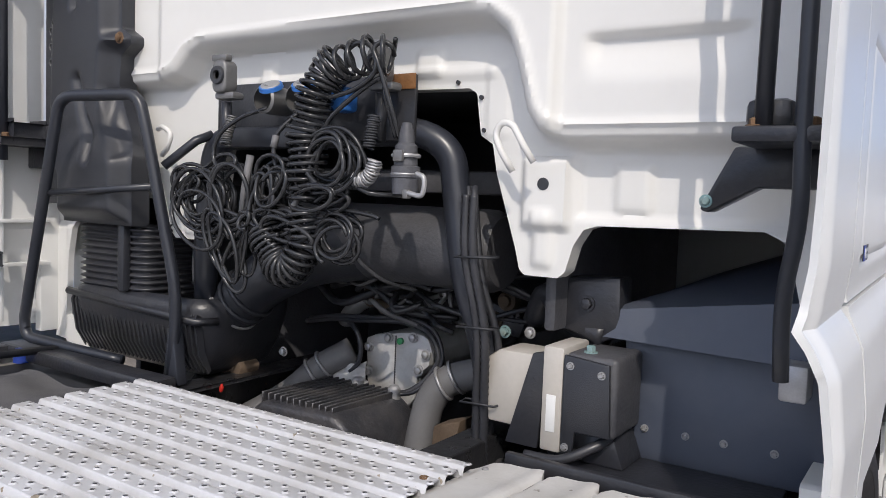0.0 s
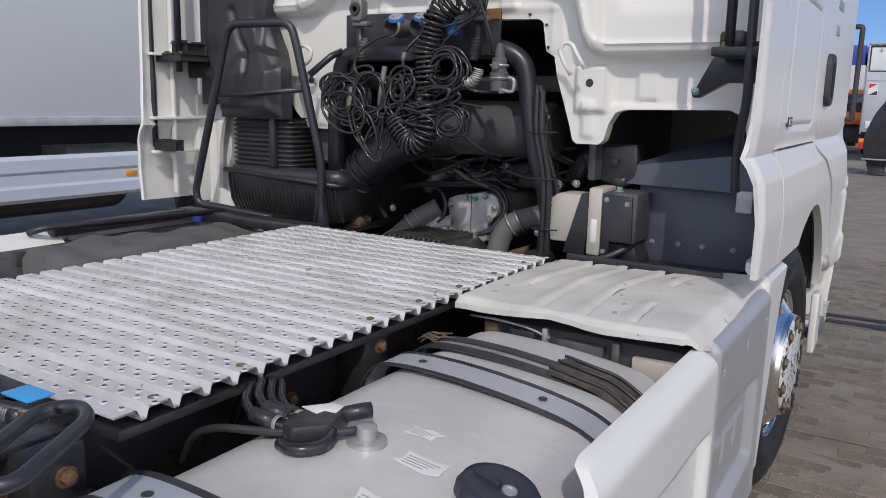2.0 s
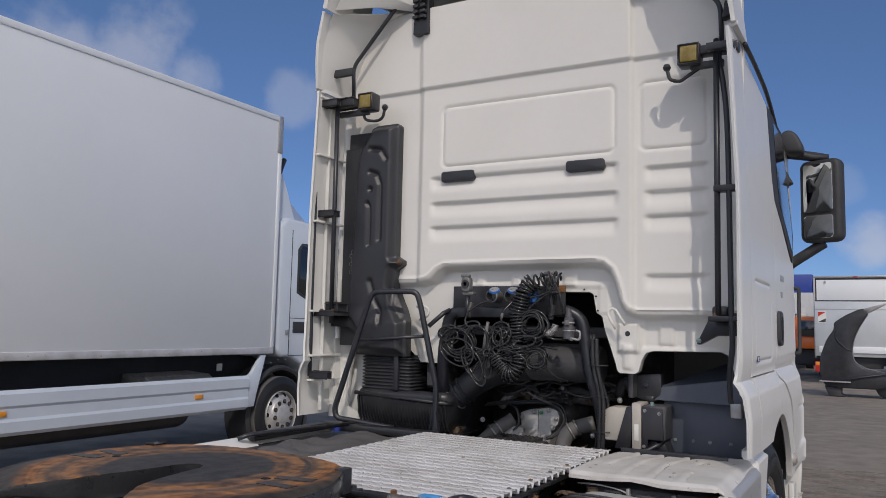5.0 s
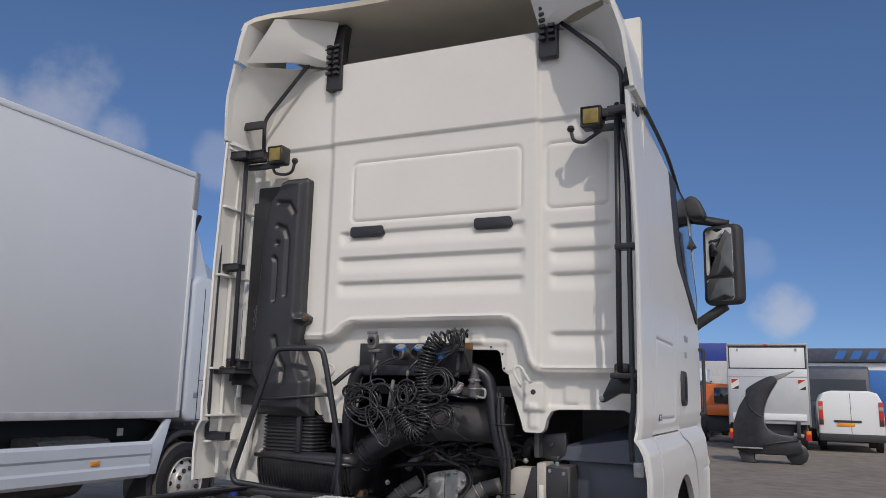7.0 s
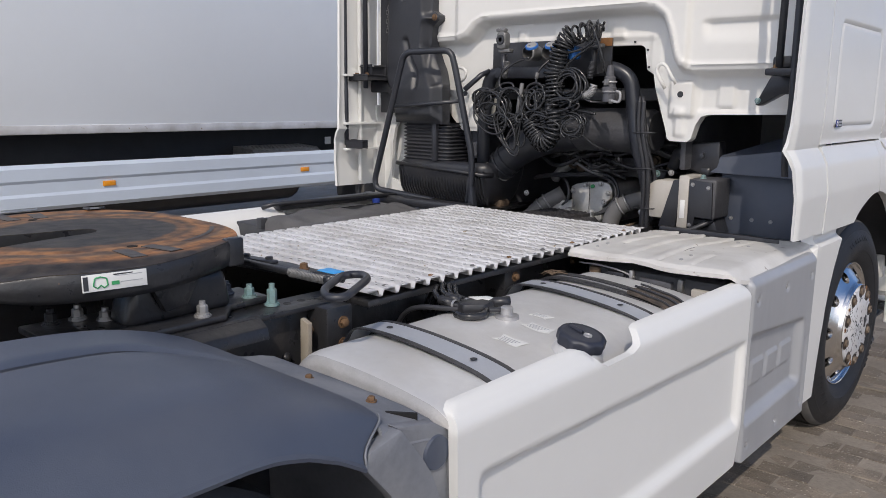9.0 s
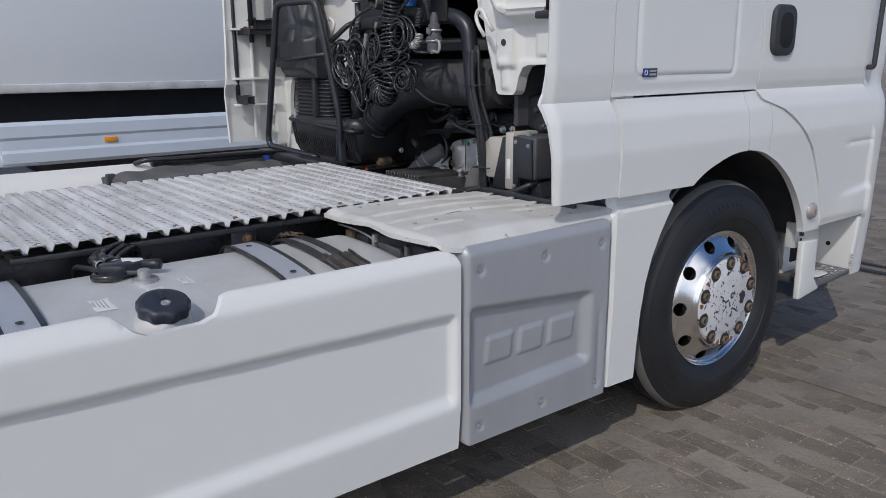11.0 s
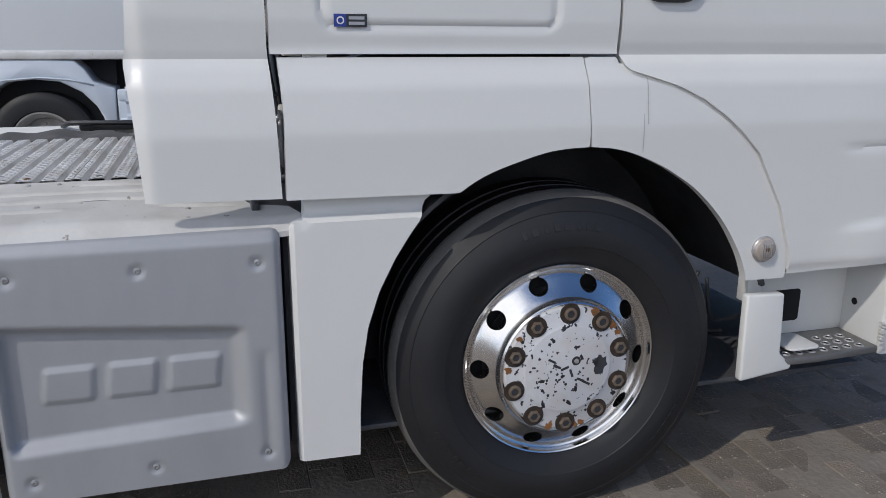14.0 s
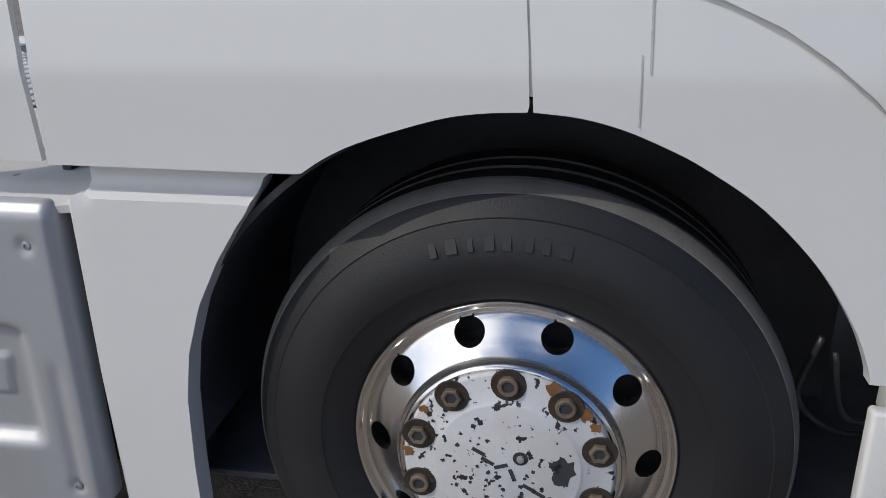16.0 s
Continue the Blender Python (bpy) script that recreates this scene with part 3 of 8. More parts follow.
FLAP = [(1.165, 1.015), (1.155, 1.2), (1.142, 1.33), (1.15, 1.36), (1.16, 1.5), (1.17, 2.0), (1.16, 2.93), (1.455, 2.93), (1.455, 1.36), (1.466, 1.2), (1.472, 1.012)]
for sgn in (1, -1):
    part("rear_flap", thick(side_sheet(FLAP, lambda y, z: -0.012 * smooth((1.19 - y) / 0.04) - 0.009 * np.exp(-((z - 1.335) / 0.012) ** 2), 0.0115, 0, sgn), 0.012), WHITE_SIDE, truck, "white rear corner fairing")
    # inner face that joins the fairing to the wall
    lean = 0.025 if sgn > 0 else 0.0
    low_cowl = ((2.94, 1.17, 1.165, 2.94), (3.05, 1.155, 1.11, 3.06), (3.19, 1.138, 1.045, 3.21), (3.31, 1.105, 0.965, 3.34), (3.365, 1.075, 0.87, 3.41), (3.385, 1.045, 0.72, 3.455))
    rows = [[(sgn * (a + lean), 1.15, z), (sgn * (a + lean - 0.012), 1.19, z + 0.004), (sgn * (0.45 * a + 0.55 * c + lean), 1.36, 0.5 * (z + zc)), (sgn * c, 1.492, zc)] for z, a, c, zc in low_cowl]
    part("flap_cowl", thick(net(rows), 0.006), WHITE_SIDE, truck, "white inner fairing", 50)
    top_cowl = ((3.395, 1.045, 0.70, 3.445, 1.46), (3.515, 0.955, 0.66, 3.455, 1.43), (3.545, 0.93, 0.62, 3.60, 1.42), (3.64, 0.86, 0.60, 3.70, 1.42))
    rows = [[(sgn * (a + lean), 1.14, z), (sgn * (0.5 * (a + c) + lean), 1.30, 0.5 * (z + zc) + 0.02), (sgn * c, yc, zc)] for z, a, c, zc, yc in top_cowl]
    part("upper_cowl", thick(net(rows), 0.006), WHITE_SIDE, truck, "white folded upper fairing", 20)
    part("cowl_step", thick(net([[(sgn * (1.185 + lean), 1.165, z), (sgn * 1.15, 1.21, z), (sgn * 1.15, 1.40, z)] for z in (2.925, 2.945)]), 0.004), WHITE_SIDE, truck)
    part("upper_flap", thick(side_sheet([(1.155, 2.94), (1.12, 3.1), (1.09, 3.38), (1.50, 3.38), (1.5, 2.94)], None, 0.03, 0, sgn, lean), 0.02), WHITE_SIDE, truck, "white roof fairing side panel")
    part("deflector_side", thick(side_sheet([(1.065, 3.385), (1.05, 3.50), (1.05, 3.60), (1.45, 3.60), (1.5, 3.385)], None, 0.03, 0, sgn, lean - 0.02), 0.03), WHITE_SIDE, truck, "white roof deflector side panel")
    # ribs of the flap's inner face
    for z in (1.22, 1.36, 1.62, 2.15, 2.55, 2.9) if sgn < 0 else ():
        part("flap_rib", box(sgn * 1.188, sgn * 1.155, 1.19, 1.46, z - 0.006, z + 0.006, 0.002), WHITE_SIDE, truck)
    if sgn < 0:
        part("flap_web", box(sgn * 1.188, sgn * 1.165, 1.30, 1.312, 1.04, 2.9, 0.002), WHITE_SIDE, truck)

def flow(pts, step=5):
    """A smooth flat line through points."""
    return [(q.x, q.y) for q in curve_through([(a, c, 0) for a, c in pts], step)]


ARCH_EDGE = flow([(1.913, 1.004), (1.96, 1.034), (2.021, 1.061), (2.131, 1.095), (2.20, 1.106), (2.268, 1.109)])
part("side_panel", side_sheet([(1.478, 1.337), (1.485, 1.2), (1.482, 1.007)] + ARCH_EDGE + [(2.2645, 1.2), (2.2545, 1.337)], None, 0.0125, 0.03), WHITE_SIDE, truck, "white lower side panel")
FENDER = [(2.258, 1.337), (2.268, 1.2)] + flow([(2.274, 1.109), (2.34, 1.102), (2.40, 1.087), (2.46, 1.063), (2.52, 1.033), (2.61, 0.973), (2.70, 0.883), (2.765, 0.787), (2.795, 0.72), (2.80, 0.697)]) + flow([(2.938, 0.695), (2.925, 0.78), (2.875, 0.916), (2.783, 1.071), (2.72, 1.13), (2.66, 1.178), (2.59, 1.222), (2.515, 1.256), (2.42, 1.283), (2.375, 1.297), (2.356, 1.315), (2.35, 1.337)])
part("front_fender", side_sheet(FENDER, None, 0.0125, 0.03), WHITE_SIDE, truck, "white front wheel fender with scratches")
for y, z0, z1, w in ((2.434, 1.165, 1.285, 0.0016), (2.424, 1.09, 1.192, 0.0011)):
    part("paint_scratch", net([[(float(side_x(z)) + 0.0015, y + d - 0.03 * (z - z0), z) for d in (-w, w)] for z in (z0 + (z1 - z0) * k / 12 for k in range(13))]), SCUFF, truck)
SEAM = [(2.362, 1.342), (2.368, 1.318), (2.387, 1.303), (2.43, 1.291), (2.52, 1.264), (2.60, 1.228), (2.668, 1.184), (2.73, 1.135), (2.792, 1.075), (2.885, 0.918), (2.935, 0.78), (2.949, 0.705)]


def door_relief(y, z):
    h = 0.006 * smooth((1.34 - z) / 0.02)
    h = h - 0.012 * np.exp(-((z - 1.345) / 0.012) ** 2)
    low = 0.848 + 0.09 * (y - 3.1)
    h = h + 0.012 * smooth((low - z) / 0.03) * smooth((y - 3.04) / 0.22)
    h = h - 0.006 * np.exp(-((z - 1.078) / 0.010) ** 2) * smooth((y - 3.05) / 0.1)
    h = h - 0.010 * smooth((0.742 - z) / 0.03) + 0.010 * smooth((y - 3.345) / 0.012)
    return h


part("seam_backing", side_sheet([(1.50, 1.32), (2.40, 1.32), (2.60, 1.24), (2.80, 1.08), (2.92, 0.90), (2.98, 0.72), (2.88, 0.72), (2.70, 1.0), (2.5, 1.1), (2.2, 1.14), (1.8, 1.1), (1.5, 1.1)], None, 0.03, 0, 1, -0.007), WHITE_SIDE, truck)
part("cab_door", side_sheet([(2.362, 2.86), (2.36, 1.46)] + SEAM + [(3.37, 0.715), (3.385, 0.9), (3.372, 1.06), (3.30, 1.33), (3.30, 2.0), (3.02, 2.1), (2.46, 2.32), (2.41, 2.45), (2.41, 2.86)], door_relief, 0.0125, 0.03), WHITE_SIDE, truck, "white driver's door with a recessed grip")
part("door_grip", prism(round_rect(2.41, 2.58, 1.475, 1.675, 0.05), "x", 1.19, 1.226, 0.01, 3), INK, truck, "black recessed door grip")
part("door_grip_cup", prism(round_rect(2.45, 2.55, 1.505, 1.645, 0.04), "x", 1.215, 1.2275, 0.003), HOLE_SHADE, truck)


def cabin_relief(y, z):
    d, _, _ = distance(round_rect(1.585, 2.175, 1.408, 1.80, 0.03), y, z, True)
    return -0.008 * np.exp(-(d / 0.0065) ** 2)


part("cab_side", side_sheet([(1.462, 1.345), (1.458, 2.93), (1.7, 2.90), (2.355, 2.86), (2.35, 1.345)], cabin_relief, 0.0095, 0.03), WHITE_SIDE, truck, "white cab side with a locker hatch")
part("window_frame", side_sheet([(2.36, 2.86), (2.40, 2.44), (2.48, 2.31), (3.33, 2.02), (3.40, 2.2), (3.10, 2.86)], None, 0.02, 0.02, 1, 0.003), INK, truck, "black window surround")
part("window_glass", side_sheet([(2.60, 2.82), (2.63, 2.46), (2.68, 2.33), (3.30, 2.09), (3.33, 2.2), (3.05, 2.82)], None, 0.03, 0.002, 1, 0.006), GLASS_DARK, truck, "dark reflecting side window")
part("drip_rail", tube(curve_through([(1.196, 1.45, 2.93), (1.193, 1.9, 2.93), (1.185, 2.4, 2.91), (1.17, 3.0, 2.80), (1.15, 3.35, 2.62)]), 0.012, 8), INK, truck)
part("front_corner", side_sheet([(3.31, 1.33), (3.38, 1.06), (3.395, 0.9), (3.38, 0.6), (3.37, 0.39), (3.72, 0.39), (3.72, 2.9), (3.31, 2.9)], lambda y, z: -0.25 * np.clip((y - 3.45) / 0.3, 0, 1) ** 2, 0.03, 0.03, 1, -0.004), WHITE_SIDE, truck, "white front corner panel")
part("cab_front", box(-1.0, 1.0, 3.66, 3.72, 0.4, 3.0, 0.03), WHITE_SIDE, truck)
part("left_side", box(-1.215, -1.185, 1.48, 3.70, 1.25, 3.0, 0.01), WHITE_SIDE, truck)
part("door_handle_bar", tube(rounded([(1.215, 3.28, 1.42), (1.245, 3.28, 1.42), (1.245, 3.30, 1.85), (1.215, 3.30, 1.85)], 0.03), 0.012, 8), INK, truck)

# roof and deflector
rows = []
for y, top, wide in ((1.05, 3.735, 1.03), (1.3, 3.75, 1.03), (1.9, 3.74, 0.98), (2.7, 3.62, 0.95), (3.6, 3.25, 0.9)):
    rows.append([(wide * s, y + (0.24 * (1 - abs(s) ** 3) if y < 1.2 else 0.06 * (1 - abs(s)) if y < 1.4 else 0.0), zz) for a, s, zz in [(k, math.sin(radians(k)) / 1.0 if abs(k) < 90 else math.copysign(1, k), top - (top - (3.56 if y < 2 else top - 0.2)) * (1 - math.cos(radians(k))) ** 1.6) for k in range(-90, 91, 10)]])
part("roof_deflector", thick(net(rows), 0.03), CREAM, truck, "white roof air deflector, cream inside", 50)
part("cab_roof", box(-1.12, 1.12, 1.52, 1.7, 3.40, 3.44, 0.02), WHITE, truck)
part("cab_roof", prism([(-1.16, 2.6), (-1.13, 2.85), (-0.98, 3.0), (-0.85, 3.3), (0.85, 3.3), (0.98, 3.0), (1.13, 2.85), (1.16, 2.6)], "y", 1.66, 3.5, 0.03), WHITE, truck)
for x in (-0.612, 0.708):
    bm = prism([(1.41, 3.27), (1.43, 3.60), (1.45, 3.70), (1.52, 3.70), (1.50, 3.60), (1.46, 3.27)], "x", x - 0.05, x + 0.05, 0.006)
    for k in range(6):
        box(x - 0.042, x - 0.008, 1.385, 1.41, 3.36 + k * 0.034, 3.378 + k * 0.034, 0.002, 1, bm)
        box(x + 0.008, x + 0.042, 1.385, 1.41, 3.36 + k * 0.034, 3.378 + k * 0.034, 0.002, 1, bm)
    part("deflector_bracket", bm, BLACK, truck, "black slotted deflector bracket")

# bars with their brackets, and the work lamps
for sgn, low in ((1, 1.575), (-1, 1.25)):
    part("bar", tube(rounded([(sgn * 1.095, 1.27, 2.90), (sgn * 1.09, 1.27, 1.60 if sgn > 0 else 1.55)]), 0.0135, 10), TUBE, truck)
    pts = [(sgn * 1.09, 1.30, 2.92), (sgn * 1.135, 1.27, 2.62), (sgn * 1.145, 1.255, 2.4), (sgn * 1.15, 1.25, 1.6)]
    pts += [(sgn * 1.155, 1.25, 1.48), (sgn * 1.13, 1.29, 1.36), (sgn * 1.135, 1.30, 1.23)] if sgn > 0 else []
    if sgn < 0:
        pts = [(-1.193, 1.22, 2.90), (-1.192, 1.22, 2.75), (-1.2, 1.22, 2.4), (-1.2, 1.22, 1.6), (-1.195, 1.22, 1.52), (-1.193, 1.22, 1.24)]
    part("bar", tube(rounded(pts, 0.1), 0.0125, 12), TUBE, truck)
    part("bar", tube(rounded([(sgn * (1.05 if sgn < 0 else 1.105), 1.37, 2.90), (sgn * (1.062 if sgn < 0 else 1.10), 1.37, 3.12), (sgn * (0.705 if sgn < 0 else 0.96), 1.39, 3.525 if sgn < 0 else 3.28), (sgn * (0.62 if sgn < 0 else 0.70), 1.43, 3.53)], 0.05), 0.012, 8), TUBE, truck)
    part("bar_bracket", box(sgn * 1.0, sgn * 1.19, 1.29, 1.36, 2.855, 2.90, 0.008), BLACK, truck)
    part("bar_clip", box(sgn * 1.08, sgn * 1.185, 1.24, 1.30, 2.185, 2.215, 0.005), BLACK, truck)
    bm = prism([(sgn * 0.965, 1.49), (sgn * 0.98, 1.485), (sgn * 1.06, 1.53), (sgn * 1.19, 1.53), (sgn * 1.19, 1.60), (sgn * 1.02, 1.60)], "y", 1.40, 1.46, 0.006)
    box(sgn * 1.05, sgn * 1.19, 1.24, 1.42, 1.595, 1.62, 0.006, 2, bm)
    box(sgn * 1.06, sgn * 1.13, 1.28, 1.38, 1.62, 1.665, 0.012, 2, bm)
    part("lower_bracket", bm, BLACK, truck, "black bar bracket with bolts")
    bm = bolt((sgn * 0.978, 1.398, 1.505), "y", 0.008, -0.006)
    part("bracket_bolt", bm, TEAL, truck)
    for x in (1.08, 1.16):
        part("bracket_bolt", bolt((sgn * x, 1.27, 1.62), "z", 0.011, 0.012), RUSTY, truck)
    lx = 0.965 if sgn > 0 else -0.905
    lamp = part("work_lamp", box(lx - 0.054, lx + 0.054, 1.285, 1.37, 2.81, 2.918, 0.014, 3), BLACK, truck, "black square work lamp with yellow lens")
    part("lens", box(lx - 0.04, lx + 0.04, 1.277, 1.29, 2.824, 2.904, 0.006), YELLOW, lamp, "yellow ribbed lens")
    part("rim", tube([(lx - 0.047, 1.283, 2.817), (lx + 0.047, 1.283, 2.817), (lx + 0.047, 1.283, 2.911), (lx - 0.047, 1.283, 2.911)], 0.006, 6, closed=True), BLACK, lamp)
    part("lamp_hook", tube(curve_through([(lx - sgn * -0.04, 1.33, 2.80), (lx - 0.02, 1.33, 2.765), (lx - sgn * 0.05, 1.33, 2.75), (lx - sgn * 0.095, 1.33, 2.765), (lx - sgn * 0.11, 1.33, 2.81)]), 0.009, 8), BLACK, truck)
    part("hook_ball", lathe([(-0.02, 0.0), (-0.014, 0.014), (0, 0.02), (0.014, 0.014), (0.02, 0.0)], (lx - sgn * 0.112, 1.33, 2.825), "z", 14), BLACK, truck)
    part("lamp_arm", box(min(lx, sgn * 1.12), max(lx, sgn * 1.12), 1.32, 1.345, 2.795, 2.83, 0.005), BLACK, truck)
    for z in (2.86,) + ((1.25,) if sgn < 0 else ()):
        part("bar_strut", box(sgn * 1.0 if z == 1.56 else sgn * 1.06, sgn * 1.185, 1.21, 1.25, z - 0.018, z + 0.018, 0.005), BLACK, truck)
part("deflector_stay", box(-1.15, -1.0, 1.27, 1.30, 3.035, 3.08, 0.004), INK, truck)
part("deflector_stay", prism([(1.115, 3.02), (1.13, 3.10), (1.155, 3.12), (1.165, 3.03)], "y", 1.30, 1.36, 0.006), INK, truck)

# mirrors
mirror = part("wing_mirror", prism(round_rect(1.26, 1.535, 2.16, 2.72, 0.05), "y", 3.32, 3.42, 0.03, 3), INK, truck, "black wing mirror housing with two mirrors")
mirror.matrix_basis = pose(1.40, 3.37, 0, 0, 0, -24) @ pose(-1.40, -3.37, 0)
part("mirror_glass", prism(round_rect(1.295, 1.495, 2.36, 2.69, 0.02), "y", 3.312, 3.325, 0.002), MIRROR, mirror)
part("mirror_glass", prism(round_rect(1.295, 1.495, 2.185, 2.34, 0.02), "y", 3.312, 3.325, 0.002), MIRROR, mirror)
part("mirror_arm", tube(rounded([(1.17, 3.45, 2.80), (1.30, 3.42, 2.77), (1.40, 3.40, 2.74)], 0.05), 0.035, 10), INK, truck)
part("mirror_arm", tube(rounded([(1.18, 3.45, 2.02), (1.22, 3.45, 2.05), (1.40, 3.40, 2.16)], 0.05), 0.035, 10), INK, truck)
part("kerb_mirror", prism([(1.15, 2.85), (1.16, 2.905), (1.21, 2.925), (1.26, 2.89), (1.295, 2.81), (1.30, 2.75), (1.19, 2.755)], "y", 3.22, 3.38, 0.03, 4), INK, truck, "black kerb mirror housing", 60)
part("mirror_bracket", tube([(1.17, 3.3, 2.86), (1.25, 3.32, 2.77), (1.34, 3.36, 2.745), (1.44, 3.38, 2.74)], 0.022, 8), INK, truck)
part("front_mirror", prism([(1.13, 2.635), (1.195, 2.64), (1.215, 2.57), (1.19, 2.51), (1.135, 2.53)], "y", 3.22, 3.30, 0.02, 3), INK, truck, "small black manoeuvring mirror", 60)
part("mirror_bracket", tube([(1.17, 3.3, 2.60), (1.20, 3.27, 2.58), (1.215, 3.26, 2.55)], 0.018, 8), INK, truck)

# steps below the door
part("step_box", prism([(3.0, 0.72), (3.40, 0.72), (3.40, 0.40), (3.0, 0.42)], "x", 1.02, 1.05, 0.006), WHITE_SIDE, truck, "white step well")
part("step_side", prism([(1.02, 0.40), (1.215, 0.40), (1.232, 0.62), (1.236, 0.70), (1.02, 0.71)], "y", 3.345, 3.395, 0.012, 3), WHITE_SIDE, truck, "chipped white step side")
bm = prism([(1.04, 2.955), (1.235, 2.955), (1.24, 3.10), (1.225, 3.34), (1.04, 3.345)], "z", 0.405, 0.43, 0.006)
tread = part("step_tread", bm, ZINC, truck, "perforated grey metal step")
for i in range(7):
    for j in range(3):
        x, y = 1.205 - 0.042 * j, 3.0 + 0.047 * i
        part("tread_rim", lathe([(0.43, 0.016), (0.434, 0.012), (0.431, 0.010)], (x, y, 0), "z", 12), STEEL, tread)
        part("tread_hole", lathe([(0.4305, 0.0105), (0.4312, 0.0105), (0.4312, 0)], (x, y, 0), "z", 10), HOLE_SHADE, tread)
part("fender_lower", prism([(2.813, 0.650), (2.944, 0.645), (2.951, 0.53), (2.954, 0.45), (3.003, 0.405), (2.995, 0.392), (2.818, 0.372), (2.815, 0.5)], "x", 1.205, 1.236, 0.008, 3), WHITE_SIDE, truck, "white lower fender end")
part("step_hole", prism(round_rect(3.06, 3.165, 0.475, 0.585, 0.012), "x", 1.049, 1.052, 0.0), HOLE_SHADE, truck)
part("step_hole", lathe([(0, 0.012), (-0.001, 0.012), (-0.001, 0)], (1.10, 3.344, 0.54), "y", 14), HOLE_SHADE, truck)
part("hinged_plate", prism(round_rect(1.10, 1.225, 3.0, 3.115, 0.018), "z", 0.445, 0.453, 0.003), WHITE_SIDE, truck, "hinged white cover plate")
bm = bmesh.new()
chip = random.Random(5)
for k in range(10):
    t = k / 9
    box(1.212, 1.222 + 0.01 * t + 0.006 * chip.random(), 3.342, 3.352 + 0.008 * chip.random(), 0.402 + 0.10 * t, 0.408 + 0.10 * t + 0.006 * chip.random(), 0.001, 1, bm)
tagged(part("chipped_edge", bm, GREY_COVER, truck, "chipped plastic edge"), kind="stuff")
part("fender_post", box(1.12, 1.17, 2.86, 2.91, 0.60, 0.72, 0.004), WHITE_SIDE, truck)
part("loose_cable", tube(curve_through([(1.0, 2.80, 0.66), (0.98, 2.78, 0.52), (0.96, 2.86, 0.44), (0.90, 2.98, 0.40)]), 0.007, 6), RUBBER, truck)
part("loose_cable", tube(curve_through([(1.02, 2.82, 0.64), (1.0, 2.86, 0.50), (0.97, 2.95, 0.47), (0.92, 3.04, 0.46)]), 0.006, 6), RUBBER, truck)
lamp = part("side_marker_lamp", lathe([(0, 0.039), (0.008, 0.039), (0.011, 0.0365)], (1.232, 2.847, 0.791), "x", 28), STEEL, truck, "clear round side repeater")
part("lens", lathe([(0.010, 0.0365), (0.018, 0.032), (0.023, 0.017), (0.024, 0)], (1.232, 2.847, 0.791), "x", 28), CLEAR, lamp)
part("bulb", lathe([(0.022, 0.009), (0.025, 0.006), (0.0255, 0)], (1.232, 2.847, 0.793), "x", 14), RUSTY, lamp)
for k in range(5):
    part("lens_rib", box(1.252, 1.2575, 2.829 + 0.0075 * k, 2.8315 + 0.0075 * k, 0.771, 0.811, 0.001), STEEL, lamp)

